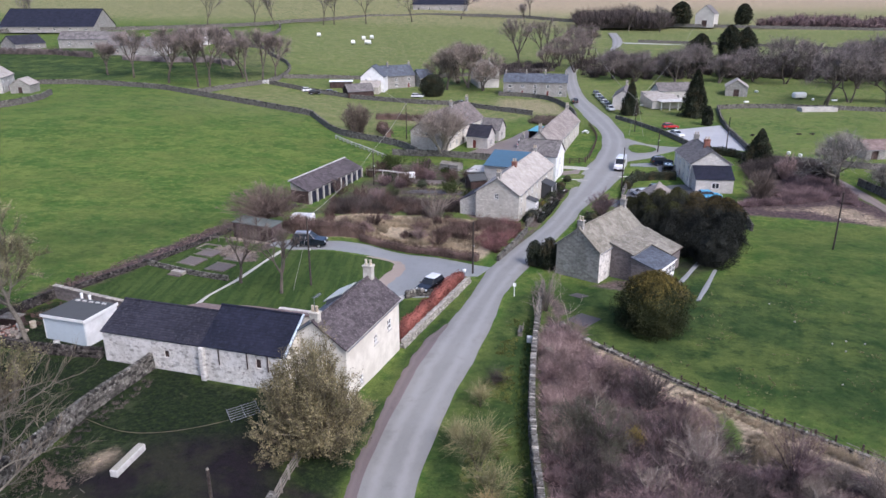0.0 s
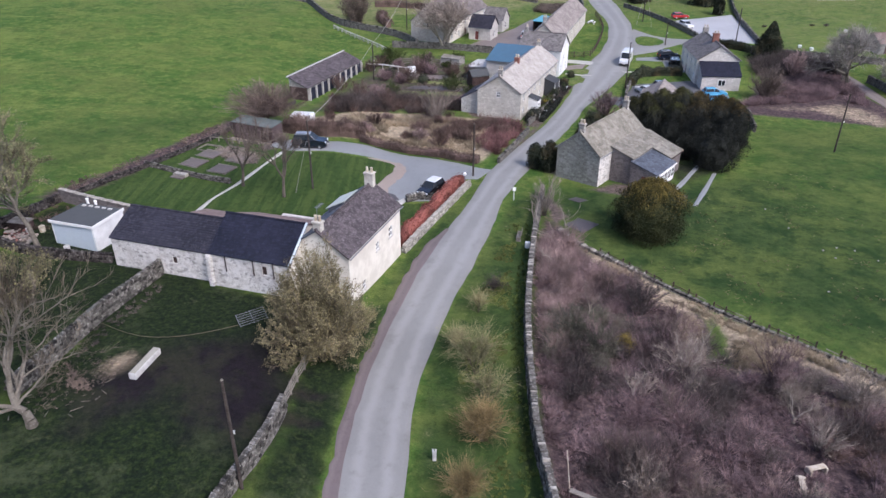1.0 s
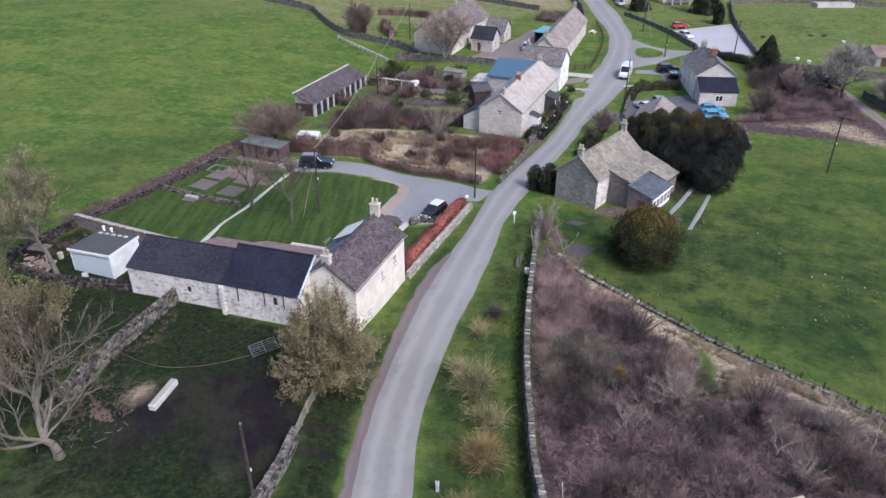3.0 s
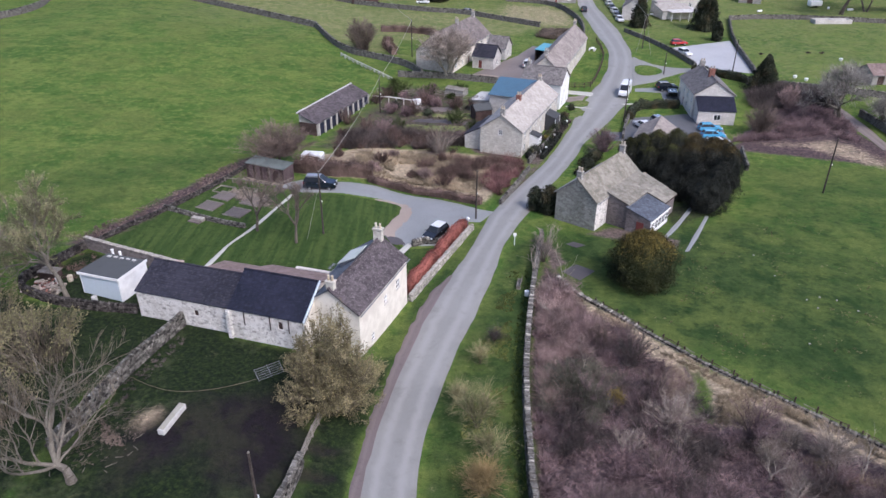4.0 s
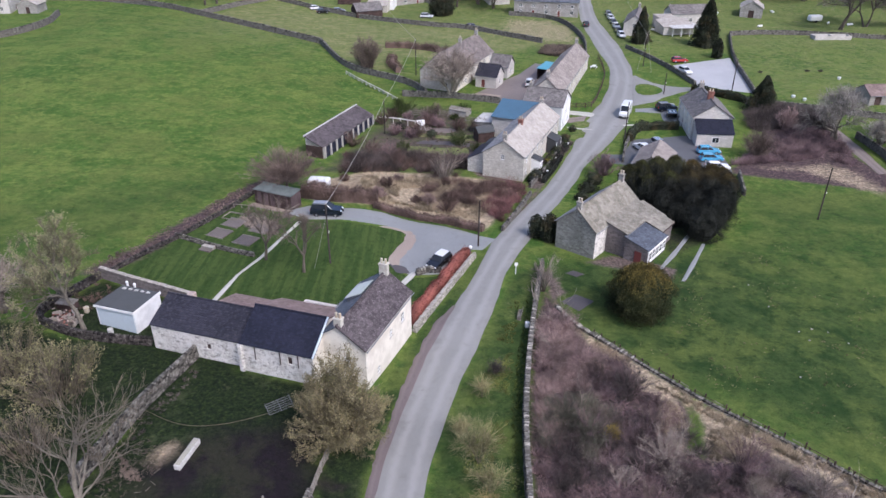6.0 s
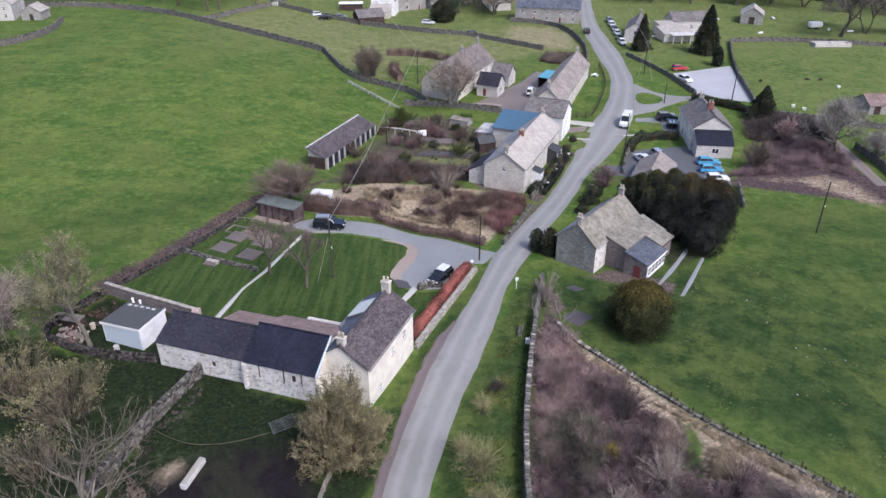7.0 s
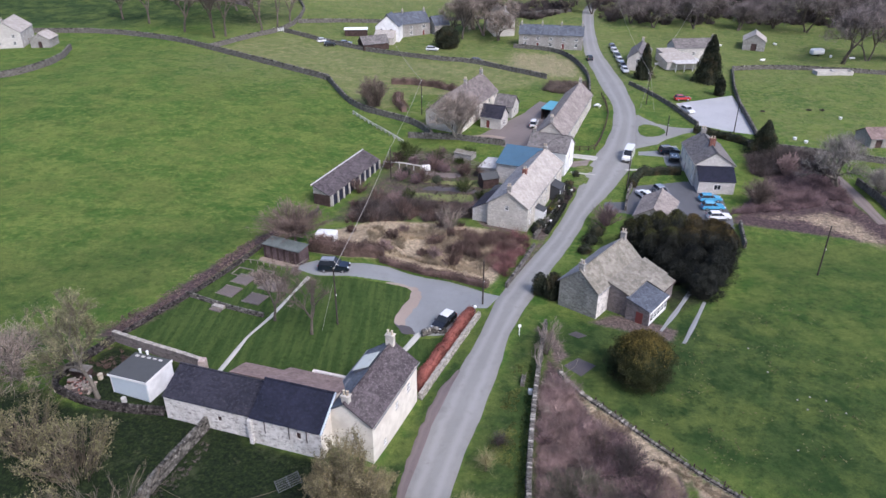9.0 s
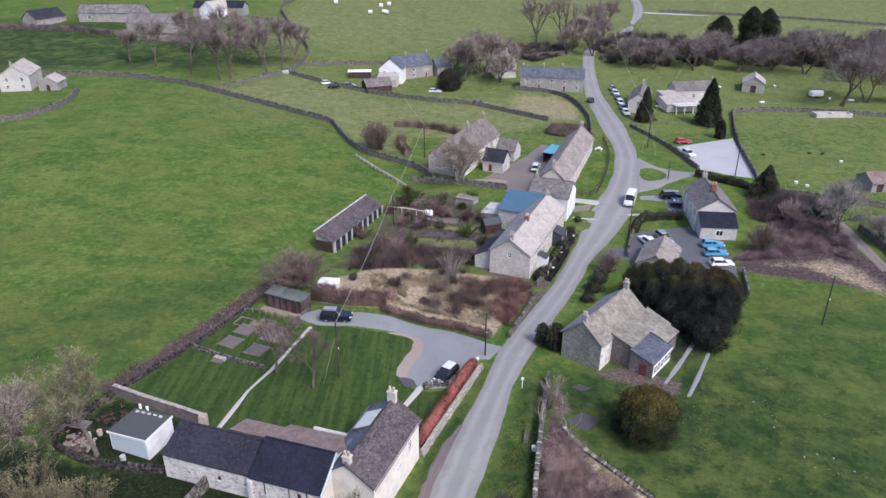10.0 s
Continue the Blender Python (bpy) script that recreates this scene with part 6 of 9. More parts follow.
def gnarled_tree(x, y, limbs, seed, label, bark, twig, tip=None, levels=3, whips=3, group="", leaf_n=3, leaf_size=0.12, crotch=(0, 0, 0.4)):
    """An old tree of bold crooked limbs: each limb is (direction, length, radius)."""
    r = rng(seed)
    t = base("tree", pose(x, y, ground(x, y) - 0.15), label, "tree", group)
    fine, green = Mesh3(), Mesh3()

    def grow(m, p, d, length, rad, level):
        n = 7
        for i in range(n):
            d = (d + unit(r) * 0.38 + Vector((0, 0, 0.07))).normalized()
            q = p + d * (length / n)
            m.tube(p, q, rad * (1 - 0.75 * i / n), rad * (1 - 0.75 * (i + 1) / n), 7 if level > 2 else (5 if level > 1 else 4))
            if level > 1 and i >= 1 and r.random() < 0.75:
                a = r.uniform(0.5, 1.05)
                dd = (d * math.cos(a) + d.cross(unit(r)).normalized() * math.sin(a) + Vector((0, 0, 0.22))).normalized()
                grow(m, p.lerp(q, r.random()), dd, length * r.uniform(0.45, 0.75), rad * (1 - 0.7 * i / n) * 0.6, level - 1)
            if level <= 2 and i >= 2:
                for _ in range(whips):
                    o = p.lerp(q, r.random())
                    e = o + (d * 0.9 + unit(r) * 0.6 + Vector((0, 0, 0.3))).normalized() * r.uniform(0.4, 1.3)
                    fine.strand(o, e, 0.03, r)
                    if tip and level == 1:
                        for _ in range(leaf_n):
                            green.leaf(o.lerp(e, r.uniform(0.4, 1.1)) + unit(r) * 0.1, leaf_size * r.uniform(0.6, 1.4), r)
            p = q

    bole = Mesh3()
    bole.tube(Vector((0, 0, -0.2)), Vector((-0.05, 0.03, 0.7)), limbs[0][2] * 2.1, limbs[0][2] * 1.5, 9)
    if crotch[2] > 1:
        a, z = Vector((-0.05, 0.03, 0.6)), Vector(crotch)
        knee = a.lerp(z, 0.5) + Vector((0.12, 0.1, 0.1))
        bole.tube(a, knee, limbs[0][2] * 1.55, limbs[0][2] * 1.3, 9)
        bole.tube(knee, z, limbs[0][2] * 1.3, limbs[0][2] * 1.1, 9)
    bole.out("trunk", bark, t)
    for d, length, rad in limbs:
        m = Mesh3()
        grow(m, Vector(crotch), Vector(d).normalized(), length, rad, levels)
        m.out("limb", bark, t)
    fine.out("crown", twig, t, kind="stuff")
    if green.f:
        green.out("foliage", tip, t, kind="stuff")
    return t


def evergreen(x, y, h, rad, seed, label, material, shape="dome", leaves=7000, size=0.28, name="tree", z0=0.0, category="tree", group="", tip=None, tip_from=None, rag=0.26):
    """A dense evergreen: a dark inner mass, a short trunk and thousands of needle clumps with an uneven outline."""
    r = rng(seed)
    t = base(name, pose(x, y, ground(x, y) - 0.1 + z0), label, category, group)

    def radius(u, a):
        if shape == "dome":
            k = math.sqrt(max(0.0, 1 - max(0.0, (u - 0.38) / 0.62) ** 2)) * (0.78 + 0.22 * min(1, u / 0.3))
        elif shape == "cone":
            k = (1 - u) ** 0.8 * 0.95 + 0.05
        else:
            k = min(1.0, (1 - u) * 3.2) ** 0.6 * (0.85 + 0.15 * min(1, u / 0.2))
        rough = 1.0 if shape != "dome" or rad < 3.8 else 0.55
        lump = 1 + rough * (0.3 * noise.noise((math.cos(a) * 1.7 + seed, math.sin(a) * 1.7, u * 2.6)) + 0.22 * noise.noise((math.cos(a) * 4 + seed, math.sin(a) * 4, u * 7)))
        return rad * k * lump

    core = bmesh.new()
    rings, segs = 14, 18
    grid = [[core.verts.new((math.cos(a) * radius(u, a) * 0.7, math.sin(a) * radius(u, a) * 0.7, u * h * 0.97)) for a in (2 * math.pi * s / segs for s in range(segs))] for u in (j / rings for j in range(rings + 1))]
    for j in range(rings):
        for s in range(segs):
            core.faces.new((grid[j][s], grid[j][(s + 1) % segs], grid[j + 1][(s + 1) % segs], grid[j + 1][s]))
    bm = bmesh.new()
    rod(bm, (0, 0, -0.2), (0, 0, h * 0.5), rad * 0.09 + 0.05, rad * 0.05, 7)
    part("trunk", bm, BARK, t)
    cr = part("crown", core, material, t)
    lv, tips = Mesh3(), Mesh3()
    for _ in range(leaves):
        u, a = r.random() ** 0.85, r.uniform(0, 2 * math.pi)
        k = radius(u, a) * (r.uniform(0.74, 1.04) + rag * noise.noise((math.cos(a) * rad * 1.1 + seed, math.sin(a) * rad * 1.1, u * h * 1.1)))
        to = tips if tip and u > (tip_from or (0.8 if shape == "dome" else 0.86)) + r.gauss(0, 0.12) else lv
        to.leaf(Vector((math.cos(a) * k, math.sin(a) * k, u * h + r.uniform(-0.3, 0.3))), size * r.uniform(0.5, 1.4), r)
    lv.out("needle_layer", material, cr, kind="stuff")
    if tips.f:
        tips.out("tip_layer", tip, cr, kind="stuff")
    return t


def hedge(line, h, w, material, label, seed, per_m=240, size=0.13, name="hedge", twiggy=False):
    """A clipped or ragged hedge along a line."""
    r = rng(seed)
    t = base(name, pose(0, 0, 0), label, "hedge")
    pts = resample(line, max(3, int(length_of(line) / 0.7)))
    verts, faces = [], []
    n = len(pts)
    for i, (x, y) in enumerate(pts):
        d = (Vector(pts[min(n - 1, i + 1)]) - Vector(pts[max(0, i - 1)])).normalized()
        for s, z in ((-1, -0.1), (-0.9, h * 0.7), (-0.4, h * 0.92), (0.4, h * 0.92), (0.9, h * 0.7), (1, -0.1)):
            k = w / 2 * (0.55 if twiggy else 0.8) * s * (1 + 0.45 * noise.noise((x * 0.6, y * 0.6, z + seed)))
            verts.append((x - d.y * k, y + d.x * k, ground(x, y) + z * (0.92 + 0.4 * noise.noise((x * 0.5, y * 0.5, seed)))))
    for i in range(n - 1):
        for k in range(5):
            faces.append((i * 6 + k, i * 6 + k + 1, i * 6 + k + 7, i * 6 + k + 6))
    faces += [tuple(range(6)), tuple((n - 1) * 6 + k for k in range(6))]
    core = raw("body", verts, faces, material, t)
    lv = Mesh3()
    total = length_of(pts)
    dense = resample(line, 200)
    for _ in range(int(total * per_m)):
        i = r.randrange(199)
        x, y = dense[i][0] + (dense[i + 1][0] - dense[i][0]) * r.random(), dense[i][1] + (dense[i + 1][1] - dense[i][1]) * r.random()
        d = (Vector(dense[i + 1]) - Vector(dense[i])).normalized()
        a = r.uniform(0, math.pi)
        k, z = math.cos(a) * w / 2 * r.uniform(0.85, 1.15), (0.2 + 0.8 * math.sin(a) ** 0.5) * h * r.uniform(0.5, 1.1) * (0.95 + 0.4 * noise.noise((x * 0.5, y * 0.5, seed)))
        q = Vector((x - d.y * k, y + d.x * k, ground(x, y) + z))
        if twiggy:
            lv.strand(q, q + (unit(r) * 0.7 + Vector((0, 0, 0.7))) * h * 0.38, 0.045, r)
        else:
            lv.leaf(q, size * r.uniform(0.6, 1.5), r)
    lv.out("foliage", material, core, kind="stuff")
    return t


def thicket(name, poly, count, height, material, label, seed, strands=40, width=0.03, fan=0.8, gap=-0.28):
    """Ragged growth over a piece of land, all of it one mesh of stems and twigs."""
    r = rng(seed)
    m = Mesh3()
    x0, x1 = min(p[0] for p in poly), max(p[0] for p in poly)
    y0, y1 = min(p[1] for p in poly), max(p[1] for p in poly)
    made = 0
    tries = 0
    while made < count and tries < count * 20:
        tries += 1
        x, y = r.uniform(x0, x1), r.uniform(y0, y1)
        if not contains(poly, x, y) or noise.noise((x * 0.22, y * 0.22, seed)) < gap:
            continue
        made += 1
        h = height * (0.7 + 0.6 * (0.5 + noise.noise((x * 0.15, y * 0.15, seed + 3.0)))) * r.uniform(0.7, 1.2)
        c = Vector((x, y, ground(x, y)))
        for _ in range(strands):
            a = c + Vector((r.gauss(0, 0.25), r.gauss(0, 0.25), 0)) * height * 0.4
            d = Vector((r.gauss(0, fan), r.gauss(0, fan), 1)).normalized()
            e = a + d * h * r.uniform(0.4, 1.1)
            m.strand(a, e, width * r.uniform(0.7, 1.6), r)
            if r.random() < 0.5:
                q = a.lerp(e, r.uniform(0.4, 0.8))
                m.strand(q, q + (d + unit(r) * 0.9).normalized() * h * 0.4, width * 0.8, r)
    ob = m.out(name, material, None, label, "stuff")
    return tagged(ob, "", "undergrowth")


NEAR_SCRUB = [(7.8, 26), (7.5, 36), (8, 46), (9, 56), (10.6, 66), (11.8, 70.4), (14.6, 64), (16.6, 60.4), (19.6, 57), (21.4, 53.8), (22.2, 50), (21, 46), (23.4, 44.4), (27, 44.2), (29.4, 41.4), (36, 38), (46, 29), (46, 24)]
thicket("bramble_scrub", NEAR_SCRUB, 1500, 0.9, TWIG_PURPLE, "dense purple-brown bramble and twig scrub", 51, 26, 0.04)
thicket("bramble_scrub", NEAR_SCRUB, 210, 2.0, TWIG_PURPLE, "arching purple-brown bramble mounds", 511, 110, 0.035, 1.0, gap=0.02)
thicket("bramble_scrub", [(10, 30), (9.6, 46), (13, 55), (18, 56), (21, 50), (26, 42), (30, 38), (30, 28)], 120, 2.3, TWIG_DARK, "taller dark brown twig scrub", 52, 110, 0.035, 0.85, gap=0.04)
thicket("grey_brush", [(8.6, 46), (9.4, 53), (13.4, 54), (16, 50), (13, 45)], 60, 1.8, GREYGREEN, "grey-green brush among the brambles", 521, 100, 0.03, 0.9)
thicket("dry_grass", [(14.4, 66.2), (18.7, 61), (22, 57), (25.4, 52.8), (29.4, 48.9), (33.2, 45.2), (45, 34.5), (44, 33.2), (32.4, 44.2), (28.6, 47.8), (24.6, 51.6), (21.2, 55.6), (15.8, 62.6)], 620, 0.6, REED, "pale dry grass along the broken wall", 53, 26, 0.03, 0.6)
thicket("dry_grass", [(21.2, 53.4), (22.8, 52.2), (22.4, 48.8), (21.2, 46), (20.2, 48), (20.4, 51.6)], 150, 0.8, REED, "pale dry grass beside the scrub path", 531, 28, 0.03, 0.6)
thicket("dry_grass", [(24.8, 49.2), (27, 49.2), (28.2, 46.2), (25.8, 44.4), (23.6, 45.2)], 220, 0.8, REED, "pale dry grass between path and wall", 532, 28, 0.03, 0.6)
thicket("pale_bushes", [(25, 42), (29, 44.5), (36, 40), (44, 32.5), (44, 28), (36, 32), (28, 36)], 150, 1.5, TWIG_PALE, "pale straw-coloured stems in the scrub", 54, 90, 0.028, 0.9, gap=0.0)
thicket("pink_bushes", [(9.6, 28), (9.4, 33), (15, 36), (24, 32.6), (24, 28)], 60, 1.6, TWIG_PINK, "greyish pink twig scrub", 543, 100, 0.026, 0.9)
thicket("dry_grass", [(27, 39), (31, 42.6), (38, 38), (44, 32), (40, 29), (32, 33)], 170, 0.9, REED, "pale dead grass between the brambles", 533, 28, 0.03, 0.7, gap=0.0)
thicket("wine_brambles", [(26, 37), (31, 40), (36, 36), (34, 32), (28, 33)], 50, 1.6, BROWN_HEDGE, "dark wine-brown brambles in the scrub", 541, 100, 0.035, 0.9)
thicket("pink_bushes", [(8.6, 47), (9.4, 58), (13, 56), (12, 46)], 46, 1.6, TWIG_PINK, "pinkish twig scrub beside the wall", 542, 100, 0.028, 0.9)
thicket("pink_bushes", [(9.6, 60), (11.4, 69.6), (14.6, 63), (16.4, 59), (13, 54)], 110, 1.9, TWIG_PINK, "pinkish bare stems beside the wall", 55, 110, 0.028, 0.9)
thicket("verge_grass", [(5.2, 26), (6.7, 26), (6.4, 40), (8.0, 55), (10.4, 72), (9.4, 72), (6.4, 55), (5.0, 40)], 420, 0.35, GRASS, "rank grass at the foot of the roadside wall", 571, 22, 0.03, 0.6)
thicket("verge_grass", [(0, 26), (4.8, 26), (4.6, 40), (6.2, 55), (8.6, 72), (7.4, 72), (3.2, 55), (0.6, 40)], 900, 0.3, VERGE_TUFT, "yellow-green grass tufts on the verge", 572, 20, 0.025, 0.8, gap=0.05)
thicket("field_tufts", [(15, 70), (22, 60), (34, 48), (46, 38), (60, 40), (62, 60), (48, 90), (30, 80)], 500, 0.22, OLIVE, "yellow-olive grass tufts in the field", 573, 16, 0.025, 0.9, gap=0.15)
thicket("waste_reeds", [(-15, 100), (-8, 100), (4, 95), (10, 106), (5, 110), (-6, 113), (-15, 110)], 1500, 0.8, REED, "pale dead grass on waste ground", 59, 26, 0.05, 0.7)
thicket("waste_brambles", [(-5, 104), (6, 99), (11.5, 105.5), (7, 112), (-3, 114.5)], 110, 1.9, BROWN_HEDGE, "reddish brown brambles on waste ground", 60, 110, 0.045, 0.9, gap=0.0)
thicket("garden_brambles", [(-20, 112), (-10, 114), (-2, 116), (4, 117), (3, 122), (-8, 123), (-18, 121)], 300, 2.2, TWIG_DARK, "dark tangle of bushes behind the waste ground", 61, 44, 0.05, gap=-0.1)
thicket("garden_brambles", [(-20, 112), (-10, 114), (-2, 116), (4, 117), (3, 122), (-8, 123), (-18, 121)], 160, 1.8, BROWN_HEDGE, "reddish bramble stems behind the waste ground", 611, 40, 0.05, gap=-0.2)
thicket("garden_weeds", [(-14, 122), (0, 124), (7, 128), (3, 142), (-8, 148), (-13, 138)], 160, 0.6, TWIG, "dead weeds in the cottage gardens", 62, 24, 0.05)
thicket("far_scrub", [(51, 119.6), (57, 125), (63, 131), (72, 140), (77, 136), (76, 124), (73.4, 119.5), (70, 124), (63, 121.6), (57, 120.6)], 1000, 1.5, TWIG_PURPLE, "purple-brown scrub beyond the field", 63, 36, 0.05, gap=-0.25)
thicket("far_scrub", [(61, 136), (64, 147), (72, 151), (80, 146), (78, 138), (72, 141)], 420, 2.6, TWIG_DARK, "dark brown bushes behind the white house", 633, 40, 0.06, gap=-0.3)
thicket("far_scrub", [(83, 114), (100, 102), (140, 82), (140, 77), (100, 94), (84, 106)], 420, 1.2, TWIG_PURPLE, "dark purple scrub along the far wall", 631, 30, 0.06, gap=-0.05)
thicket("beck_woods", [(12, 290), (30, 286), (46, 300), (50, 312), (30, 314), (10, 306)], 260, 2.6, TWIG_DARK, "dark bare undergrowth behind the terrace", 632, 50, 0.14, 0.5)
thicket("field_edge_growth", [(-43, 74), (-39.4, 82), (-35, 93), (-31.5, 104), (-33.6, 105), (-37.6, 94), (-42.2, 83), (-46, 75)], 420, 0.26, TWIG_BROWN, "red-brown dead growth along the field wall", 65, 26, 0.04)
thicket("yard_nettles", [(-30, 43), (-27, 45.4), (-24.5, 43), (-25.4, 40), (-28.4, 37), (-30, 39)], 240, 0.3, TWIG, "dead stalks and litter by the yard tree", 66, 8, 0.014, 1.4)
thicket("yard_litter", [(-30.6, 42.6), (-29.2, 43.7), (-26.3, 41), (-24.6, 38.4), (-27.8, 37.6), (-30, 39)], 110, 0.28, TWIG, "dull dead stalks and twigs under the yard tree", 665, 14, 0.03, 1.4, gap=-0.1)
thicket("wall_growth", [(-29.5, 47), (-27.6, 52), (-26.4, 55.5), (-25.4, 55), (-27, 49), (-28.6, 44)], 46, 0.5, TWIG_DARK, "dead stems at the foot of the yard wall", 67, 24, 0.03)
thicket("corner_growth", [(-46, 66), (-43.6, 71), (-40, 70), (-39.8, 67), (-44, 63)], 34, 0.8, BROWN_HEDGE, "red-brown bushes in the shed corner", 68, 30, 0.03)
thicket("vegetable_patch", [(-31.4, 91.4), (-29.8, 92.6), (-25.4, 90.4), (-24.4, 86.6), (-26.6, 86.4), (-29.4, 88.6)], 200, 0.5, TWIG_PALE, "dead stalks in the vegetable beds", 69, 16, 0.025)
thicket("front_garden_plants", [(13.8, 112), (21.6, 131.5), (23.6, 130), (16, 111)], 320, 0.9, TWIG_DARK, "dark shrubs in the cottage front gardens", 70, 34, 0.05)
thicket("bank_brush", [(24, 196), (36, 188), (37, 204), (27, 205)], 260, 1.6, TWIG, "brown brush on the bank above the cottages", 72, 36, 0.07)
thicket("beck_woods", [(56, 285), (80, 280), (110, 282), (200, 268), (230, 290), (200, 318), (110, 326), (66, 330), (56, 310)], 900, 4.2, TWIG_DARK, "dark bare woodland along the stream", 73, 60, 0.13, 0.7, gap=0.0)
thicket("far_woods", [(84, 452), (130, 445), (150, 470), (120, 490), (86, 485)], 260, 9.0, TWIG_DARK, "dark far wood on the hillside", 74, 70, 0.3, 0.6)
thicket("far_woods", [(190, 455), (330, 430), (360, 450), (220, 478)], 300, 6.0, TWIG_PURPLE, "far bare hedgerow wood on the hill", 75, 50, 0.5, 0.5)

thicket("waste_brambles", [(7.6, 95), (12.4, 105), (13, 109.4), (10, 110), (4.6, 99)], 70, 1.8, TWIG_RED, "reddish brambles behind the roadside wall", 601, 110, 0.04, 0.8, gap=-0.15)

hedge([(-4.75, 66.4), (-1.6, 74.2), (2.2, 83.6)], 1.7, 1.4, RED_HEDGE, "red-brown clipped beech hedge above the garden wall", 81, 420, 0.14)
hedge([(-23.6, 100.2), (-17, 98.6), (-11.5, 98.8)], 2.4, 2.2, BROWN_HEDGE, "tall brown hedge beside the driveway", 82, 300, 0.16, twiggy=True)
hedge([(-12, 97.4), (-6.8, 96.0), (-0.5, 94.0), (4.8, 91.3)], 1.1, 1.7, BROWN_HEDGE, "low brown hedge beside the driveway", 83, 300, 0.16, twiggy=True)
hedge([(56.3, 162.6), (62, 158.6), (67.7, 153.6)], 1.6, 1.6, CONIFER, "dark clipped evergreen hedge by the yard", 84, 200, 0.25)
hedge([(35.2, 131.4), (36.6, 135.2), (38.4, 137.6), (42, 138.2), (46.6, 138.4)], 1.7, 1.7, CONIFER, "dark low hedge by the parking", 85, 200, 0.2)

hedge([(-19, 201), (-13.4, 200.8), (-6.6, 199), (0.1, 193.9)], 1.8, 1.8, BROWN_HEDGE, "dark red-brown hedge at the garden top", 87, 160, 0.2, twiggy=True)
hedge([(-16, 188), (-15.6, 181), (-13.5, 175)], 1.8, 2.6, BROWN_HEDGE, "reddish garden shrubs beside the lawn", 88, 160, 0.2, twiggy=True)

# young trees on the verge and bushes of the scrub
for x, y, h, mat, n_, lab in ((2.9, 37.0, 4.2, RUST, 12, "rust-brown many-stemmed young tree on the verge"), (1.4, 31.4, 4.0, RUST, 8, "brown bare young tree on the grass verge"), (2.6, 44.5, 5.4, SAPLING, 5, "tall thin olive young tree on the verge"), (3.6, 41.2, 4.6, SAPLING, 4, "thin olive young tree on the verge"), (1.0, 48.2, 3.2, SAPLING, 4, "thin olive young tree near the road"), (3.3, 53.6, 3.2, SAPLING, 3, "thin bare young tree on the verge"), (4.8, 57.2, 2.6, TWIG_DARK, 3, "small dark bare sapling on the verge")):
    bare_tree(x, y, h, 0.45, 560 + int(y), lab, STEM_BARK, mat, 2, 4, 0.025, "young_tree", stems=n_, twig_len=1.0, twig_w=0.016, group="young trees on the verge", clear=0)
for x, y, h, rad, mat, lab in ((11.3, 50.2, 2.4, 2.6, GREYGREEN, "low grey-green bush in the scrub"), (13.0, 47.4, 2.0, 2.0, GREYGREEN, "low grey-green bush in the scrub"), (19.4, 45.2, 3.0, 2.6, TWIG_PALE, "pale arching bare bush in the scrub"), (26.1, 43.6, 4.2, 2.5, TWIG_PURPLE, "purple bare thorn tree by the path"), (31.2, 41.2, 3.2, 2.4, TWIG_PALE, "pale straggling bush by the field edge"), (36.5, 38.0, 3.0, 2.2, GREYGREEN, "grey-green straggling bush by the field edge"), (17.9, 53.4, 4.4, 2.6, TWIG_DARK, "dark brown bare thorn tree in the scrub"), (12.9, 64.9, 3.4, 2.0, TWIG_PINK, "pink-stemmed bare bush near the wall"), (10.8, 59.0, 2.6, 1.9, TWIG_PINK, "pink-stemmed bare bush near the wall"), (14.8, 58.4, 2.6, 2.0, TWIG_PINK, "pink-stemmed bare bush near the wall"), (15.2, 47.9, 1.2, 0.8, GORSE, "low bright yellow gorse bush in the scrub")):
    stem_bush(x, y, h, rad, 580 + int(x * 3), lab, mat, None, 70, 0.03, 1, 0, 0.1, 7, 0.12, 0.3, 0.7, 0.022, group="marked bushes of the scrub")
for x, y, h in ((12.4, 66.2, 4.0), (10.4, 69.6, 3.4), (11.0, 61.5, 3.0), (20.6, 45.4, 2.8), (12.6, 51.6, 2.4), (25.6, 39.0, 2.2), (33.0, 39.4, 2.6), (14.6, 42.0, 2.0)):
    gnarled_tree(x, y, [((0.3, 0.1, 1), h, 0.08), ((-0.5, 0.2, 0.8), h * 0.8, 0.06)], 600 + int(x), "pale-limbed dead thorn in the scrub", PALE_BARK, TWIG_PALE, None, 2, 1, "pale thorns")

# trees round the farm
stem_bush(-10.0, 46.4, 9.1, 4.3, 101, "olive-green budding willow beside the farmhouse", STEM, WILLOW, 270, 0.05, 0.12, 10, 0.1, 6, 0.3, 0.02, 0.75, 0.022, "willow", "tree", arch=0.1)
stem_bush(-6.9, 50.6, 2.6, 1.2, 1011, "small olive shrub at the road edge", STEM, OLIVE, 40, 0.02, 0.3, 4, 0.13, 4, 0.3, 0.3, 0.5, 0.02)
gnarled_tree(-28.2, 36.6, [((-0.55, 0.2, 0.8), 7.6, 0.22), ((0.05, 0.3, 1), 6.6, 0.14), ((-1.0, 0.15, 0.3), 7.2, 0.17), ((-0.5, 0.85, 0.7), 7.0, 0.15), ((-0.85, -0.6, 0.4), 6.0, 0.14), ((0.35, 0.55, 0.8), 5.4, 0.1)], 102, "pale gnarled bare tree with crooked limbs over the yard", GREY_BARK, STEM, None, 3, 3, crotch=(-0.9, 0.3, 1.5))
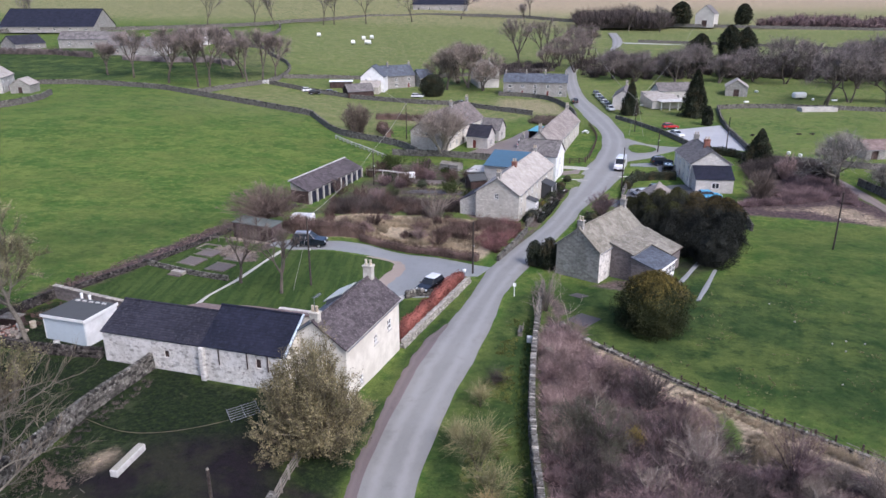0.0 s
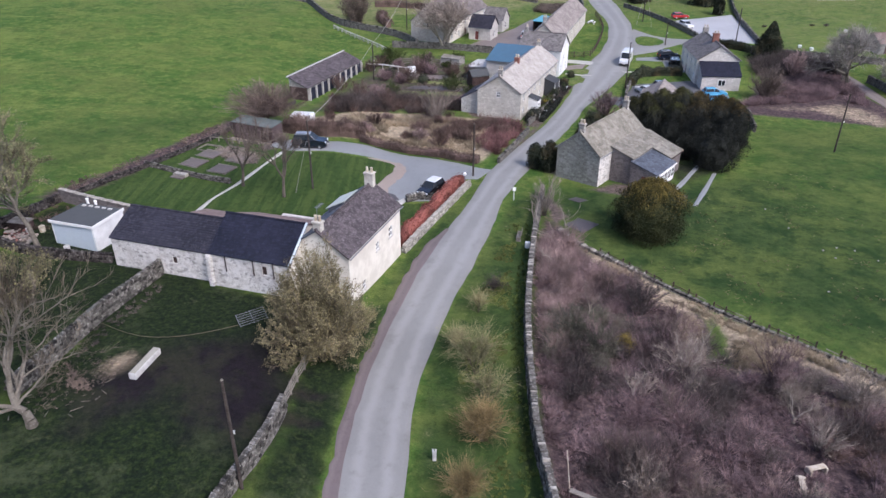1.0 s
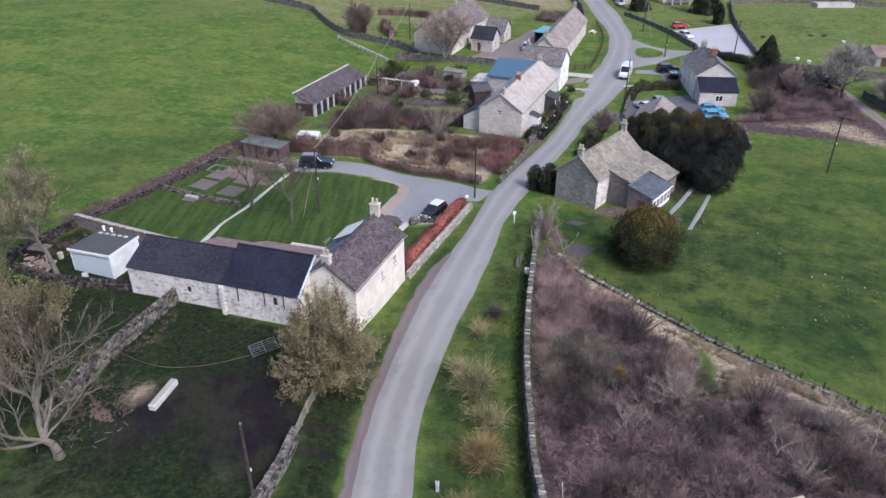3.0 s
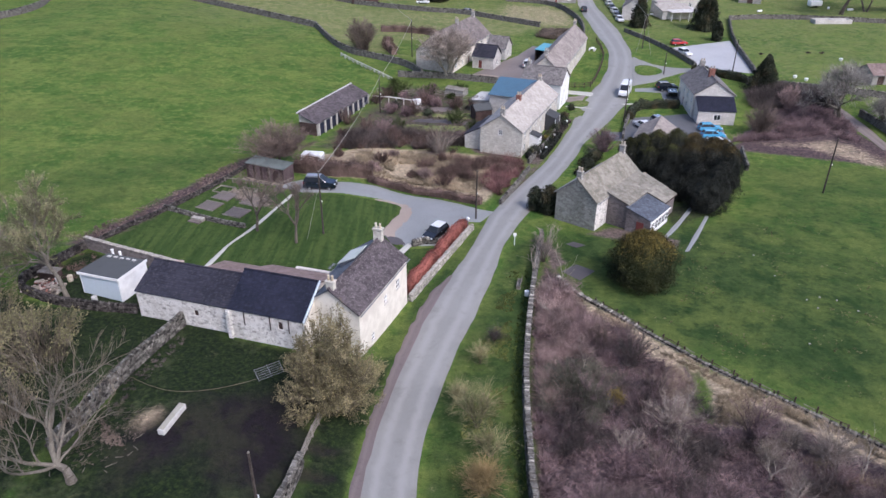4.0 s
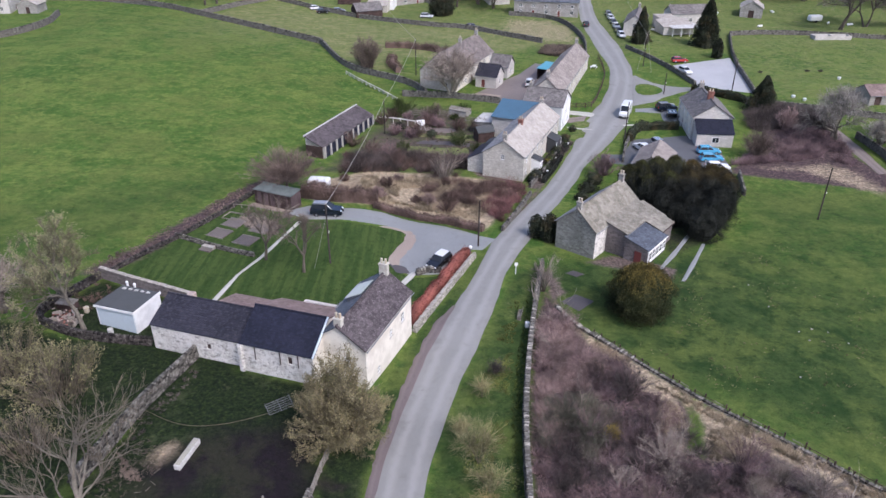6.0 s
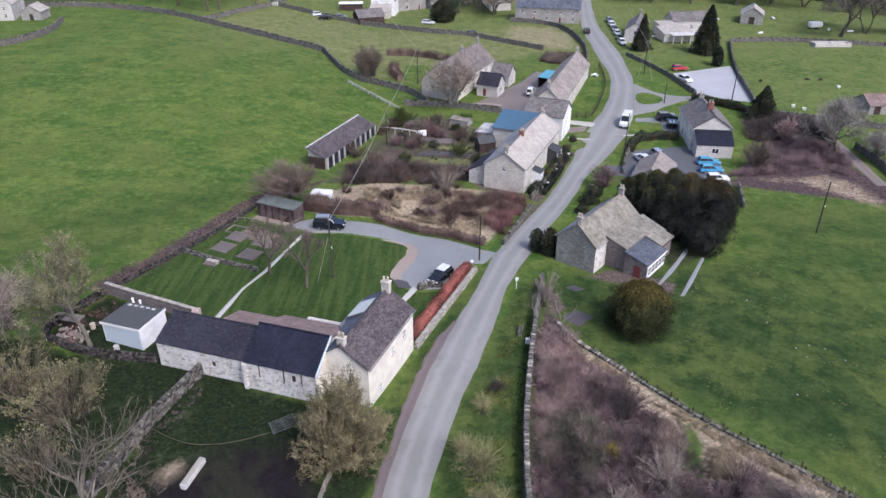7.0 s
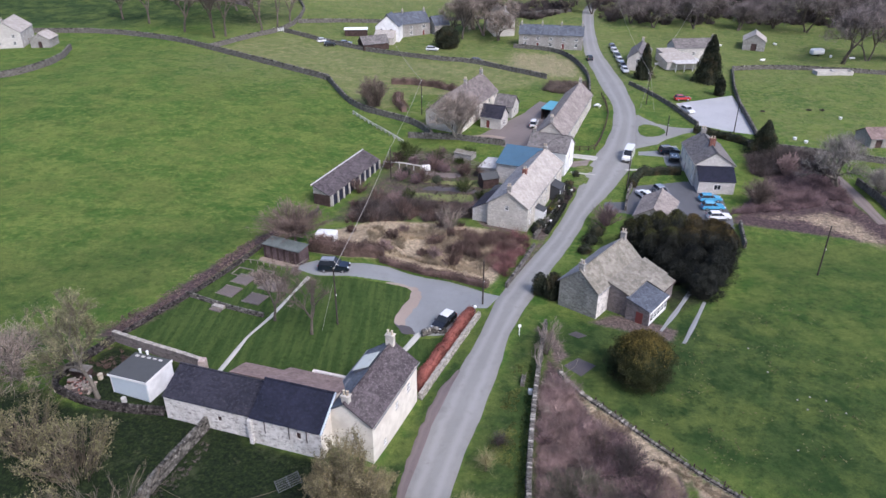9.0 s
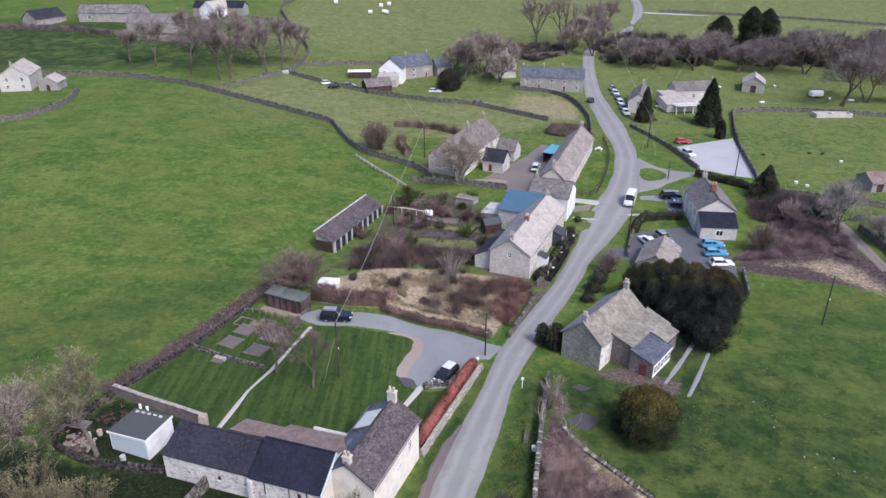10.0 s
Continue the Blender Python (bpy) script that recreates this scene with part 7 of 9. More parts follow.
gnarled_tree(-40.4, 61.6, [((-0.5, 0.1, 1), 6.2, 0.17), ((0.3, 0.35, 1), 5.0, 0.11), ((-1.0, 0.35, 0.75), 6.8, 0.14), ((-0.95, -0.45, 0.75), 6.4, 0.13), ((-0.6, 0.9, 0.8), 5.6, 0.12), ((-0.2, -0.6, 0.9), 4.8, 0.1)], 103, "leaning bare tree with pale olive buds by the shed", GREY_BARK, STEM, BUDS, 3, 8, "", 3, 0.12, crotch=(-1.1, 0.25, 4.0))
stem_bush(-37.6, 50.6, 5.4, 4.8, 104, "olive-tipped willow thicket of brown stems", STEM, OLIVE, 190, 0.045, 0.8, 4, 0.13, 4, 0.5, 0.45, 0.8, 0.025, "willow", "tree")
stem_bush(-43.5, 53.5, 4.8, 3.6, 1041, "olive-tipped willow thicket beside a wall", STEM, OLIVE, 110, 0.045, 0.8, 4, 0.13, 4, 0.5, 0.45, 0.8, 0.025, "willow", "tree")
stem_bush(-36.6, 43.0, 4.6, 3.4, 105, "grey-stemmed willow bush behind the bare tree", STEM, OLIVE, 90, 0.045, 0.85, 3, 0.13, 3, 0.45, 0.4, 0.8, 0.025, "willow", "tree")
bare_tree(-50.5, 64.0, 8.0, 1.2, 106, "bare greyish-brown thorn tree at the field corner", BARK, TWIG_PALE, 3, 6, 0.16, stems=4, clear=0)
bare_tree(-24.4, 79.0, 9.2, 1.0, 107, "bare garden tree beside the path", BARK, TWIG, 3, 8, 0.23, group="garden trees", clear=2, twig_len=1.1, twig_w=0.028)
bare_tree(-18.8, 75.8, 9.2, 1.0, 108, "bare garden tree on the lawn", BARK, TWIG, 3, 8, 0.23, group="garden trees", clear=2, twig_len=1.1, twig_w=0.028)
stem_bush(-26.7, 103.4, 6.6, 6.4, 109, "round-headed bare dull brown tree", TWIG_BROWN, None, 260, 0.05, 1, 0, 0.1, 12, 0.06, 0.4, 0.9, 0.032, "tree", "tree", bole=1.6, arch=0.02)
stem_bush(-1.2, 111.6, 5.6, 3.2, 110, "pale bare bush in the waste ground", TWIG_PALE, None, 60, 0.045, 1, 0, 0.1, 6, 0.15, 0.35, 0.9, 0.03)
bare_tree(-0.2, 157.0, 12.5, 1.0, 111, "wide pale bare tree before the stone house", PALE_BARK, TWIG_PALE, 3, 9, 0.17, stems=5, twig_w=0.04, twig_len=1.4, clear=0)
stem_bush(11.8, 74.4, 5.6, 2.0, 112, "pale bare thorn bush at the wall end", TWIG_PALE, None, 34, 0.035, 1, 0, 0.1, 6, 0.12, 0.35, 0.7, 0.024)
bare_tree(11.6, 62.0, 2.6, 1.2, 117, "pinkish bare bush beside the wall", PALE_BARK, TWIG_PINK, 2, 6, 0.05, stems=6, clear=0)
bare_tree(75.8, 132.2, 12.5, 1.15, 118, "large grey bare tree beside the stony track", GREY_BARK, HAZEL, 3, 7, 0.24, stems=2, twig_len=1.3, twig_w=0.04, group="grey trees by the track", clear=0)
bare_tree(88.5, 134.0, 9.5, 1.2, 1181, "grey bare tree below the pasture", GREY_BARK, HAZEL, 3, 7, 0.2, stems=2, twig_len=1.2, twig_w=0.04, group="grey trees by the track", clear=0)
bare_tree(82.0, 128.0, 7.0, 1.2, 1183, "grey bare tree below the pasture", GREY_BARK, HAZEL, 3, 7, 0.16, stems=2, twig_len=1.1, twig_w=0.04, group="grey trees by the track", clear=0)
stem_bush(68.6, 138.2, 5.0, 2.6, 1182, "pinkish-red bare bush near the dark conifer", TWIG_PINK, None, 80, 0.05, 1, 0, 0.1, 7, 0.3, 0.35, 0.9, 0.05)
stem_bush(57.4, 123.6, 5.8, 3.4, 119, "brown bare bush beside the white house", TWIG, None, 110, 0.06, 1, 0, 0.1, 8, 0.25, 0.35, 0.9, 0.045)
stem_bush(26.9, 114.6, 4.2, 3.0, 120, "grey-mauve bare bush at the roadside", TWIG_PURPLE, None, 80, 0.05, 1, 0, 0.1, 9, 0.2, 0.3, 0.8, 0.035)
stem_bush(-21.9, 179.4, 7.6, 4.2, 121, "big brown upright bare bush in the garden", TWIG, None, 120, 0.07, 1, 0, 0.1, 9, 0.4, 0.45, 1.2, 0.06, "bush", "bush")
r = rng(31)
SCRUB_INNER = [(9.2, 28), (8.8, 40), (10, 54), (12, 64), (15, 60), (20, 54.5), (28, 46), (40, 36), (44, 29)]
placed = 0
while placed < 26:
    x, y = r.uniform(8, 44), r.uniform(28, 64)
    if not contains(SCRUB_INNER, x, y):
        continue
    kind = r.choice(((TWIG_PURPLE, BARK, "purple-brown bare bush in the scrub"), (TWIG_PALE, PALE_BARK, "pale leafless bush in the scrub"), (TWIG, BARK, "brown bare bush in the scrub"), (TWIG_PURPLE, BARK, "purple-brown bare bush in the scrub")))
    hh = r.uniform(1.6, 3.2)
    stem_bush(x, y, hh, hh * r.uniform(0.6, 0.85), 1000 + placed, kind[2], kind[0], None, 30, 0.035, 1, 0, 0.1, 5, 0.25, 0.3, 0.6, 0.025, group="bushes in the scrub")
    placed += 1

for poly, count, kinds, lo, hi in ((GARDENS, 30, ((TWIG_PURPLE, "dark purple bare bush in the cottage gardens"), (BROWN_HEDGE, "reddish brown bush in the cottage gardens"), (GREEN_LEAF, "dull green bush in the cottage gardens")), 1.4, 3.4),
                                   (WASTE, 9, ((BROWN_HEDGE, "reddish bramble mound on the waste ground"), (TWIG_PINK, "pinkish bare bush on the waste ground")), 1.2, 2.4)):
    placed = 0
    while placed < count:
        x, y = r.uniform(-24, 12), r.uniform(92, 152)
        if not contains(poly, x, y):
            continue
        mat, lab = kinds[placed % len(kinds)]
        hh = r.uniform(lo, hi)
        stem_bush(x, y, hh, hh * 0.75, 1100 + placed + count, lab, mat, None, 40, 0.04, 1, 0, 0.1, 8, 0.3, 0.35, 0.6, 0.045, group="bushes of the gardens")
        placed += 1
# evergreens
evergreen(22.7, 69.6, 6.4, 3.9, 131, "large rounded golden-tipped yew on the lawn", YEW, "dome", 46000, 0.115, tip=YEW_TIP)
CYPRESSES = ((28.6, 104.2, 6.0, 1.9, "column"), (30.7, 104.6, 6.6, 2.2, "column"), (33.2, 104.9, 7.1, 2.5, "column"), (36.0, 105.0, 7.3, 2.7, "column"), (38.8, 104.6, 6.7, 2.8, "column"), (41.6, 103.8, 6.3, 2.7, "column"), (42.9, 102.8, 6.2, 2.3, "column"),
             (43.0, 100.2, 6.0, 2.3, "column"), (41.0, 97.0, 5.4, 2.3, "column"), (40.6, 100.6, 6.3, 2.8, "column"), (37.4, 101.2, 6.2, 2.8, "column"), (34.2, 101.2, 5.9, 2.6, "column"), (31.2, 101.6, 5.4, 2.0, "column"),
             (36.6, 90.2, 4.7, 2.9, "dome"), (39.4, 94.0, 5.0, 2.6, "dome"), (36.6, 96.4, 4.9, 2.7, "dome"), (33.6, 94.6, 3.4, 1.9, "dome"), (32.6, 97.6, 4.4, 2.0, "column"))
for i, (x, y, h, rad, sh) in enumerate(CYPRESSES):
    evergreen(x, y, h, rad, 132 + i, "dark overgrown cypress behind the stone cottage", CYPRESS, sh, 17000, 0.12, group="cypresses behind the cottage", tip=(BRONZE if x > 36 else OLIVE_TIP) if y > 100 else None, tip_from=0.86 if y > 103 else 0.93, rag=0.55)
evergreen(14.2, 88.6, 4.2, 1.5, 141, "dark clipped yew bush by the road", CONIFER, "column", 2500, 0.2)
evergreen(12.4, 89.8, 3.4, 1.1, 142, "dark clipped yew bush at the road edge", CONIFER, "column", 1800, 0.2)
for i, (x, y, h, rad) in enumerate(((22.9, 107.4, 1.7, 1.5), (24.6, 110.8, 1.8, 1.6), (21.4, 103.6, 1.4, 1.2))):
    evergreen(x, y, h, rad, 1501 + i, "dark low evergreen shrub behind the cottage", CONIFER, "dome", 2400, 0.13, "shrub", 0.0, "shrub", "shrubs behind the cottage")
evergreen(72.8, 206.3, 13.4, 4.2, 143, "tall dark conifer above the yard", CONIFER, "cone", 18000, 0.3)
evergreen(55.0, 209.5, 10.2, 2.8, 144, "dark conifer beside the stone house", CONIFER, "cone", 12000, 0.28)
evergreen(72.0, 193.0, 5.0, 1.5, 145, "small dark column conifer", CONIFER, "column", 1800, 0.4)
evergreen(106.5, 303, 14.5, 4.6, 146, "tall dark far conifer", CONIFER, "column", 14000, 0.42)
evergreen(119.5, 306, 17.5, 4.4, 147, "tall dark far conifer in a pair", CONIFER, "column", 14000, 0.42)
evergreen(126.5, 307, 16.5, 4.2, 148, "tall dark far conifer in a pair", CONIFER, "column", 14000, 0.42)
evergreen(68.0, 150.0, 7.5, 3.6, 149, "dark ragged conifer by the pasture corner", CONIFER, "cone", 10000, 0.26)
evergreen(-3.6, 246.0, 7.0, 4.2, 150, "dark round evergreen by the far houses", CONIFER, "dome", 12000, 0.28)
evergreen(148, 462, 14, 6, 151, "dark far conifer beside the hill barn", CONIFER, "dome", 3000, 1.0)
evergreen(190, 470, 12, 5, 152, "dark far conifer on the hill", CONIFER, "dome", 2500, 1.0)

for i, (x, y, h, rad) in enumerate(((15.4, 113.6, 1.3, 0.8), (17.2, 116.2, 1.1, 0.7), (18.4, 121.0, 1.5, 0.9), (19.6, 124.2, 1.2, 0.8), (22.0, 131.0, 1.4, 0.8), (24.6, 136.6, 1.2, 0.8), (6.0, 121.5, 1.6, 1.0), (-4.0, 133.0, 1.5, 1.2), (1.6, 138.4, 1.3, 1.0), (-10.6, 136.4, 1.6, 1.1))):
    evergreen(x, y, h, rad, 160 + i, "small dark evergreen shrub in a cottage garden", CONIFER, "dome", 900, 0.13, "shrub", 0.0, "shrub", "garden shrubs")

hedge([(-226, 326), (-200, 322), (-170, 320), (-150, 312)], 2.6, 3.0, TWIG_DARK, "dark rough hedge below the far farm", 861, 60, 0.4, twiggy=True)
hedge([(-134, 306), (-112, 300), (-96, 300), (-84, 292)], 2.4, 3.4, TWIG_HAZE_GREY, "grey scrubby hedge below the far farm", 862, 60, 0.4, twiggy=True)
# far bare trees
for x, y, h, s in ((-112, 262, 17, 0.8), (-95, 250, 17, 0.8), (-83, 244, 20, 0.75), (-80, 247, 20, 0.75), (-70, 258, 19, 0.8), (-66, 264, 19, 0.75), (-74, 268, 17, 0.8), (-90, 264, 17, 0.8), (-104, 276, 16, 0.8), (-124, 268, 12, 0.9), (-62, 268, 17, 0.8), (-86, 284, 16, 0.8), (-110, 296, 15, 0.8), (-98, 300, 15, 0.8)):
    bare_tree(x, y, h * 1.1, s * 0.8, 200 + int(-x), "tall bare tree in the far field wood", BARK, TWIG_HAZED, 3, 8, 0.34, twig_len=2.4, twig_w=0.07, clear=1, forks=2, stems=1, group="bare trees by the far farm")
for x, y, h in ((1, 258, 16), (9, 262, 17), (13, 268, 16), (6, 272, 17), (14, 256, 12), (-3, 266, 12)):
    bare_tree(x, y, h, 1.0, 230 + int(x) + int(y), "bare pale brown tree among the far houses", BARK, TWIG_PALE, 3, 8, 0.3, twig_len=1.8, twig_w=0.07, stems=2, clear=1, group="bare trees by the far houses")
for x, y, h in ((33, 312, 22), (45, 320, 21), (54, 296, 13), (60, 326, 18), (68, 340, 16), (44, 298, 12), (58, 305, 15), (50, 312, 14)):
    bare_tree(x, y, h, 0.75, 260 + int(x), "tall slim bare tree above the road bend", BARK, TWIG_HAZED, 3, 5, 0.3, twig_len=1.9, twig_w=0.07, stems=2, group="bare trees above the bend")
for x, y, h in ((128, 270, 19), (150, 260, 20), (160, 266, 21), (142, 278, 16), (172, 258, 19), (182, 270, 18), (196, 258, 17), (168, 280, 18), (112, 286, 10), (136, 288, 12), (90, 290, 9), (100, 296, 10), (78, 292, 9), (122, 228, 20), (132, 232, 21), (142, 228, 15), (74, 276, 13), (88, 274, 14), (104, 272, 12), (118, 276, 15), (66, 282, 13), (96, 284, 15), (154, 276, 17), (186, 262, 17)):
    bare_tree(x, y, h, 1.1, 280 + int(x), "large purple-brown bare tree beyond the pasture", BARK, TWIG_HAZE_GREY, 3, 7, 0.26, twig_len=2.3, twig_w=0.075, stems=2, group="bare trees beyond the pasture")
for x, y, h in ((-110, 433, 21), (-98, 432, 19), (-72, 446, 23), (-66, 449, 21), (-48, 462, 23), (-20, 480, 23), (12, 498, 20), (-132, 414, 24), (-242, 440, 18), (60, 512, 18), (52, 470, 14), (110, 438, 16), (126, 430, 16)):
    bare_tree(x, y, h, 0.7, 300 + int(x + y), "far slim bare tree along a field edge", BARK, TWIG_HAZE_GREY, 3, 4, 0.4, twig_len=2.2, twig_w=0.1, group="far field trees", clear=2)


def by_row(u, d):
    """A point in front of the cottage row: u metres along it, d metres out."""
    return 12.4 + 0.37 * u + 0.929 * d, 111.4 + 0.929 * u - 0.37 * d


rr = rng(909)
for k in range(26):
    x, y = by_row(0.4 + k * 0.86, rr.uniform(0.9, 3.2))
    hh = rr.uniform(0.8, 1.9)
    evergreen(x, y, hh, hh * rr.uniform(0.5, 0.75), 1900 + k, "dark clipped shrub in the cottage front gardens", (CYPRESS, CONIFER, CYPRESS, GREEN_LEAF)[k % 4], "dome", 700, 0.12, "shrub", 0.0, "shrub", "front garden shrubs")
stem_bush(*by_row(9.6, 2.0), 1.2, 0.8, 1950, "yellow flowering bush in a front garden", GORSE, GORSE, 24, 0.02, 0.3, 3, 0.1, 3, 0.3, 0.3, 0.3, 0.02)
hedge([by_row(0.6, 3.5), by_row(7, 3.6), by_row(13, 3.5)], 1.0, 0.8, CYPRESS, "dark clipped hedge before the cottages", 1960, 260, 0.12)
for u, d in ((3.0, 2.4), (5.2, 3.0), (12.0, 2.6), (18.4, 2.4), (20.0, 3.0), (21.6, 1.6)):
    x, y = by_row(u, d)
    pot = base("plant_pot", pose(x, y, ground(x, y)), "pale glazed pot beside a front path", "plant pot", "front garden pots")
    m = bmesh.new()
    rod(m, (0, 0, 0), (0, 0, 0.5), 0.2, 0.3, 10)
    rod(m, (0, 0, 0.5), (0, 0, 0.57), 0.33, 0.33, 10)
    part("bowl", m, FRAME, pot)


# ---- poles and cables ----
def telegraph_pole(x, y, h, label, seed, arm=True, z=None):
    t = base("telegraph_pole", pose(x, y, (ground(x, y) if z is None else z) - 0.05, 0, 0, seed * 37 % 90), label, "pole", "telegraph poles")
    bm = bmesh.new()
    rod(bm, (0, 0, 0), (0, 0, h), 0.13, 0.09, 8)
    part("pole", bm, POLE_WOOD, t)
    if arm:
        part("crossarm", boxed(-0.06, 0.06, -0.55, 0.55, h - 0.45, h - 0.33), POLE_WOOD, t)
        for y0 in (-0.45, 0.45):
            b = bmesh.new()
            rod(b, (0, y0, h - 0.33), (0, y0, h - 0.15), 0.04, 0.05, 6)
            part("insulator", b, FRAME, t)
    b = bmesh.new()
    rod(b, (0, 0, h), (0, 0, h + 0.1), 0.1, 0.05, 6)
    part("cap", b, GREY_WOOD, t)
    part("plate", boxed(0.1, 0.16, -0.14, 0.14, h * 0.52, h * 0.52 + 0.25), FRAME, t)
    return t


def cable(a, b, sag, label="thin overhead cable between poles"):
    m = Mesh3()
    a, b = Vector(a), Vector(b)
    pts = [a.lerp(b, i / 16) - Vector((0, 0, sag * 4 * (i / 16) * (1 - i / 16))) for i in range(17)]
    for p in pts:
        m.v += [p + Vector(o) * 0.038 for o in ((1, 0, 0), (0, 0, 1), (-1, 0, 0), (0, 0, -1))]
    m.f += [(i * 4 + k, i * 4 + (k + 1) % 4, i * 4 + 4 + (k + 1) % 4, i * 4 + 4 + k) for i in range(16) for k in range(4)]
    return tagged(m.out("overhead_cable", WIRE, None, label), "", "cable")


POLES = {"lawn": (-15.8, 78.3, 8.6), "drive": (3.9, 86.4, 7.2), "field": (56.6, 96.6, 8.6), "van": (33.8, 130.0, 8.4), "garden": (-9.0, 173.5, 9.0), "byre": (-13.4, 133.5, 7.0), "yard": (-12.5, 31.4, 8.6), "bend": (49.2, 160.0, 5.0), "grass": (50.0, 184.0, 8.5), "park": (66.0, 163.0, 7.5), "hill": (62.5, 300.0, 9.0)}
for i, (k, (x, y, h)) in enumerate(POLES.items()):
    telegraph_pole(x, y, h, "brown timber telegraph pole with a small crossarm", i + 1, k in ("hill", "grass", "garden"))


def top_of(k):
    x, y, h = POLES[k]
    return (x, y, ground(x, y) + h - 0.2)


cable(top_of("lawn"), top_of("byre"), 0.8)
cable(top_of("byre"), top_of("garden"), 0.7)
cable(top_of("garden"), (-28, 262, 9), 1.5)
cable(top_of("grass"), top_of("hill"), 2.0)
cable(top_of("grass"), (120, 350, 24), 3.0)
bm = bmesh.new()
rod(bm, (-17.6, 76.8, ground(-17.6, 76.8)), (-16.0, 78.1, ground(-16, 78) + 6.2), 0.02, 0.02, 4)
tagged(part("stay_wire", bm, WIRE, None, "taut stay wire of the lawn pole"), "", "cable")


for x, y in ((47.4, 179.6), (50.6, 177.6)):
    bm = bmesh.new()
    rod(bm, (x, y, ground(x, y)), (50.0, 184.0, ground(50, 184) + 8.2), 0.03, 0.03, 4)
    tagged(part("stay_wire", bm, WIRE, None, "taut stay wire of the grass bank pole"), "", "cable")


# ---- cars ----
def car(x, y, toward, label, paint, length=4.4, width=1.8, height=1.5, style="hatch", roof=None, z=None, group=""):
    """A car or van: body, cabin glass, roof, wheels, lights. Local x is forward."""
    turn = math.degrees(math.atan2(toward[1], toward[0]))
    t = base("van" if style == "van" else "car", pose(x, y, (ground(x, y) if z is None else z) + 0.1, 0, 0, turn), label, "van" if style == "van" else "car", group)
    L, W, H = length / 2, width / 2, height
    waist = H * 0.6 if style != "van" else H * 0.52

    def loft(profile, half_low, half_top, z_low, z_top):
        b = bmesh.new()
        sides = []
        for s in (-1, 1):
            sides.append([b.verts.new((px, s * (half_low + (half_top - half_low) * (pz - z_low) / max(0.01, z_top - z_low)), pz)) for px, pz in profile])
        b.faces.new(sides[0])
        b.faces.new(sides[1][::-1])
        n = len(profile)
        for i in range(n):
            b.faces.new((sides[0][i], sides[1][i], sides[1][(i + 1) % n], sides[0][(i + 1) % n]))
        bmesh.ops.recalc_face_normals(b, faces=b.faces[:])
        bmesh.ops.bevel(b, geom=b.edges[:], offset=0.05, segments=2, affect="EDGES")
        return b

    bonnet = waist * (0.93 if style != "van" else 0.95)
    body = part("body", loft([(-L, 0.28), (L - 0.05, 0.28), (L, bonnet * 0.75), (L - 0.15, bonnet * 0.93), (L * (0.42 if style != "van" else 0.7), waist), (-L + 0.05, waist), (-L, waist * 0.8)], W, W * 0.95, 0.28, waist), paint, t)
    if style == "van":
        cab = [(-L + 0.02, waist - 0.02), (L * 0.7, waist - 0.02), (L * 0.42, H), (-L + 0.06, H)]
        part("cargo_body", loft(cab, W * 0.95, W * 0.86, waist, H), paint, t)
        part("windscreen", sheet([(L * 0.69, -W * 0.82, waist + 0.06), (L * 0.69, W * 0.82, waist + 0.06), (L * 0.46, W * 0.76, H - 0.16), (L * 0.46, -W * 0.76, H - 0.16)], 0.03), GLASS, t)
        for s in (-1, 1):
            part("side_window", boxed(L * 0.1, L * 0.5, s * W * 0.94 - 0.02, s * W * 0.94 + 0.02, waist + 0.1, H - 0.35, 0.015), GLASS, t)
    else:
        rear = {"hatch": -L + 0.1, "estate": -L + 0.06, "suv": -L + 0.05}[style]
        cab = [(rear, waist - 0.02), (L * 0.42, waist - 0.02), (L * 0.08, H - 0.06), (rear + 0.35, H - 0.06)]
        part("glasshouse", loft(cab, W * 0.93, W * 0.74, waist, H - 0.06), GLASS, t)
        part("roof", boxed(rear + 0.38, L * 0.05, -W * 0.73, W * 0.73, H - 0.1, H, 0.035), roof or paint, t)
        for s in (-1, 1):
            for x0, x1 in ((L * 0.41, L * 0.07), (-L * 0.15, -L * 0.17), (rear + 0.03, rear + 0.36)):
                b = bmesh.new()
                rod(b, (x0, s * W * 0.925, waist), (x1, s * W * 0.745, H - 0.06), 0.035, 0.035, 5)
                part("pillar", b, paint, t)
            if style == "suv":
                part("roof_rail", boxed(rear + 0.5, -L * 0.02, s * W * 0.66 - 0.025, s * W * 0.66 + 0.025, H + 0.004, H + 0.07, 0.01), RUBBER, t)
            part("sill", boxed(-L * 0.45, L * 0.45, s * (W - 0.01) - 0.03, s * (W - 0.01) + 0.03, 0.24, 0.34, 0.015), RUBBER, t)
            part("door_handle", boxed(-L * 0.12, -L * 0.05, s * W * 0.97 - 0.03, s * W * 0.97 + 0.03, waist * 0.86, waist * 0.9), ALLOY, t)
            part("mirror", boxed(L * 0.32, L * 0.4, s * (W + 0.06) - 0.07, s * (W + 0.06) + 0.07, waist - 0.02, waist + 0.12, 0.02), paint, t)
    for fx in (L * 0.62, -L * 0.6):
        for s in (-1, 1):
            b = bmesh.new()
            rod(b, (fx, s * (W - 0.2), 0.22), (fx, s * (W + 0.01), 0.22), 0.32, 0.32, 14)
            wheel = part("wheel", b, RUBBER, t)
            b = bmesh.new()
            rod(b, (fx, s * (W - 0.05), 0.22), (fx, s * (W + 0.025), 0.22), 0.2, 0.19, 10)
            part("rim", b, ALLOY, wheel)
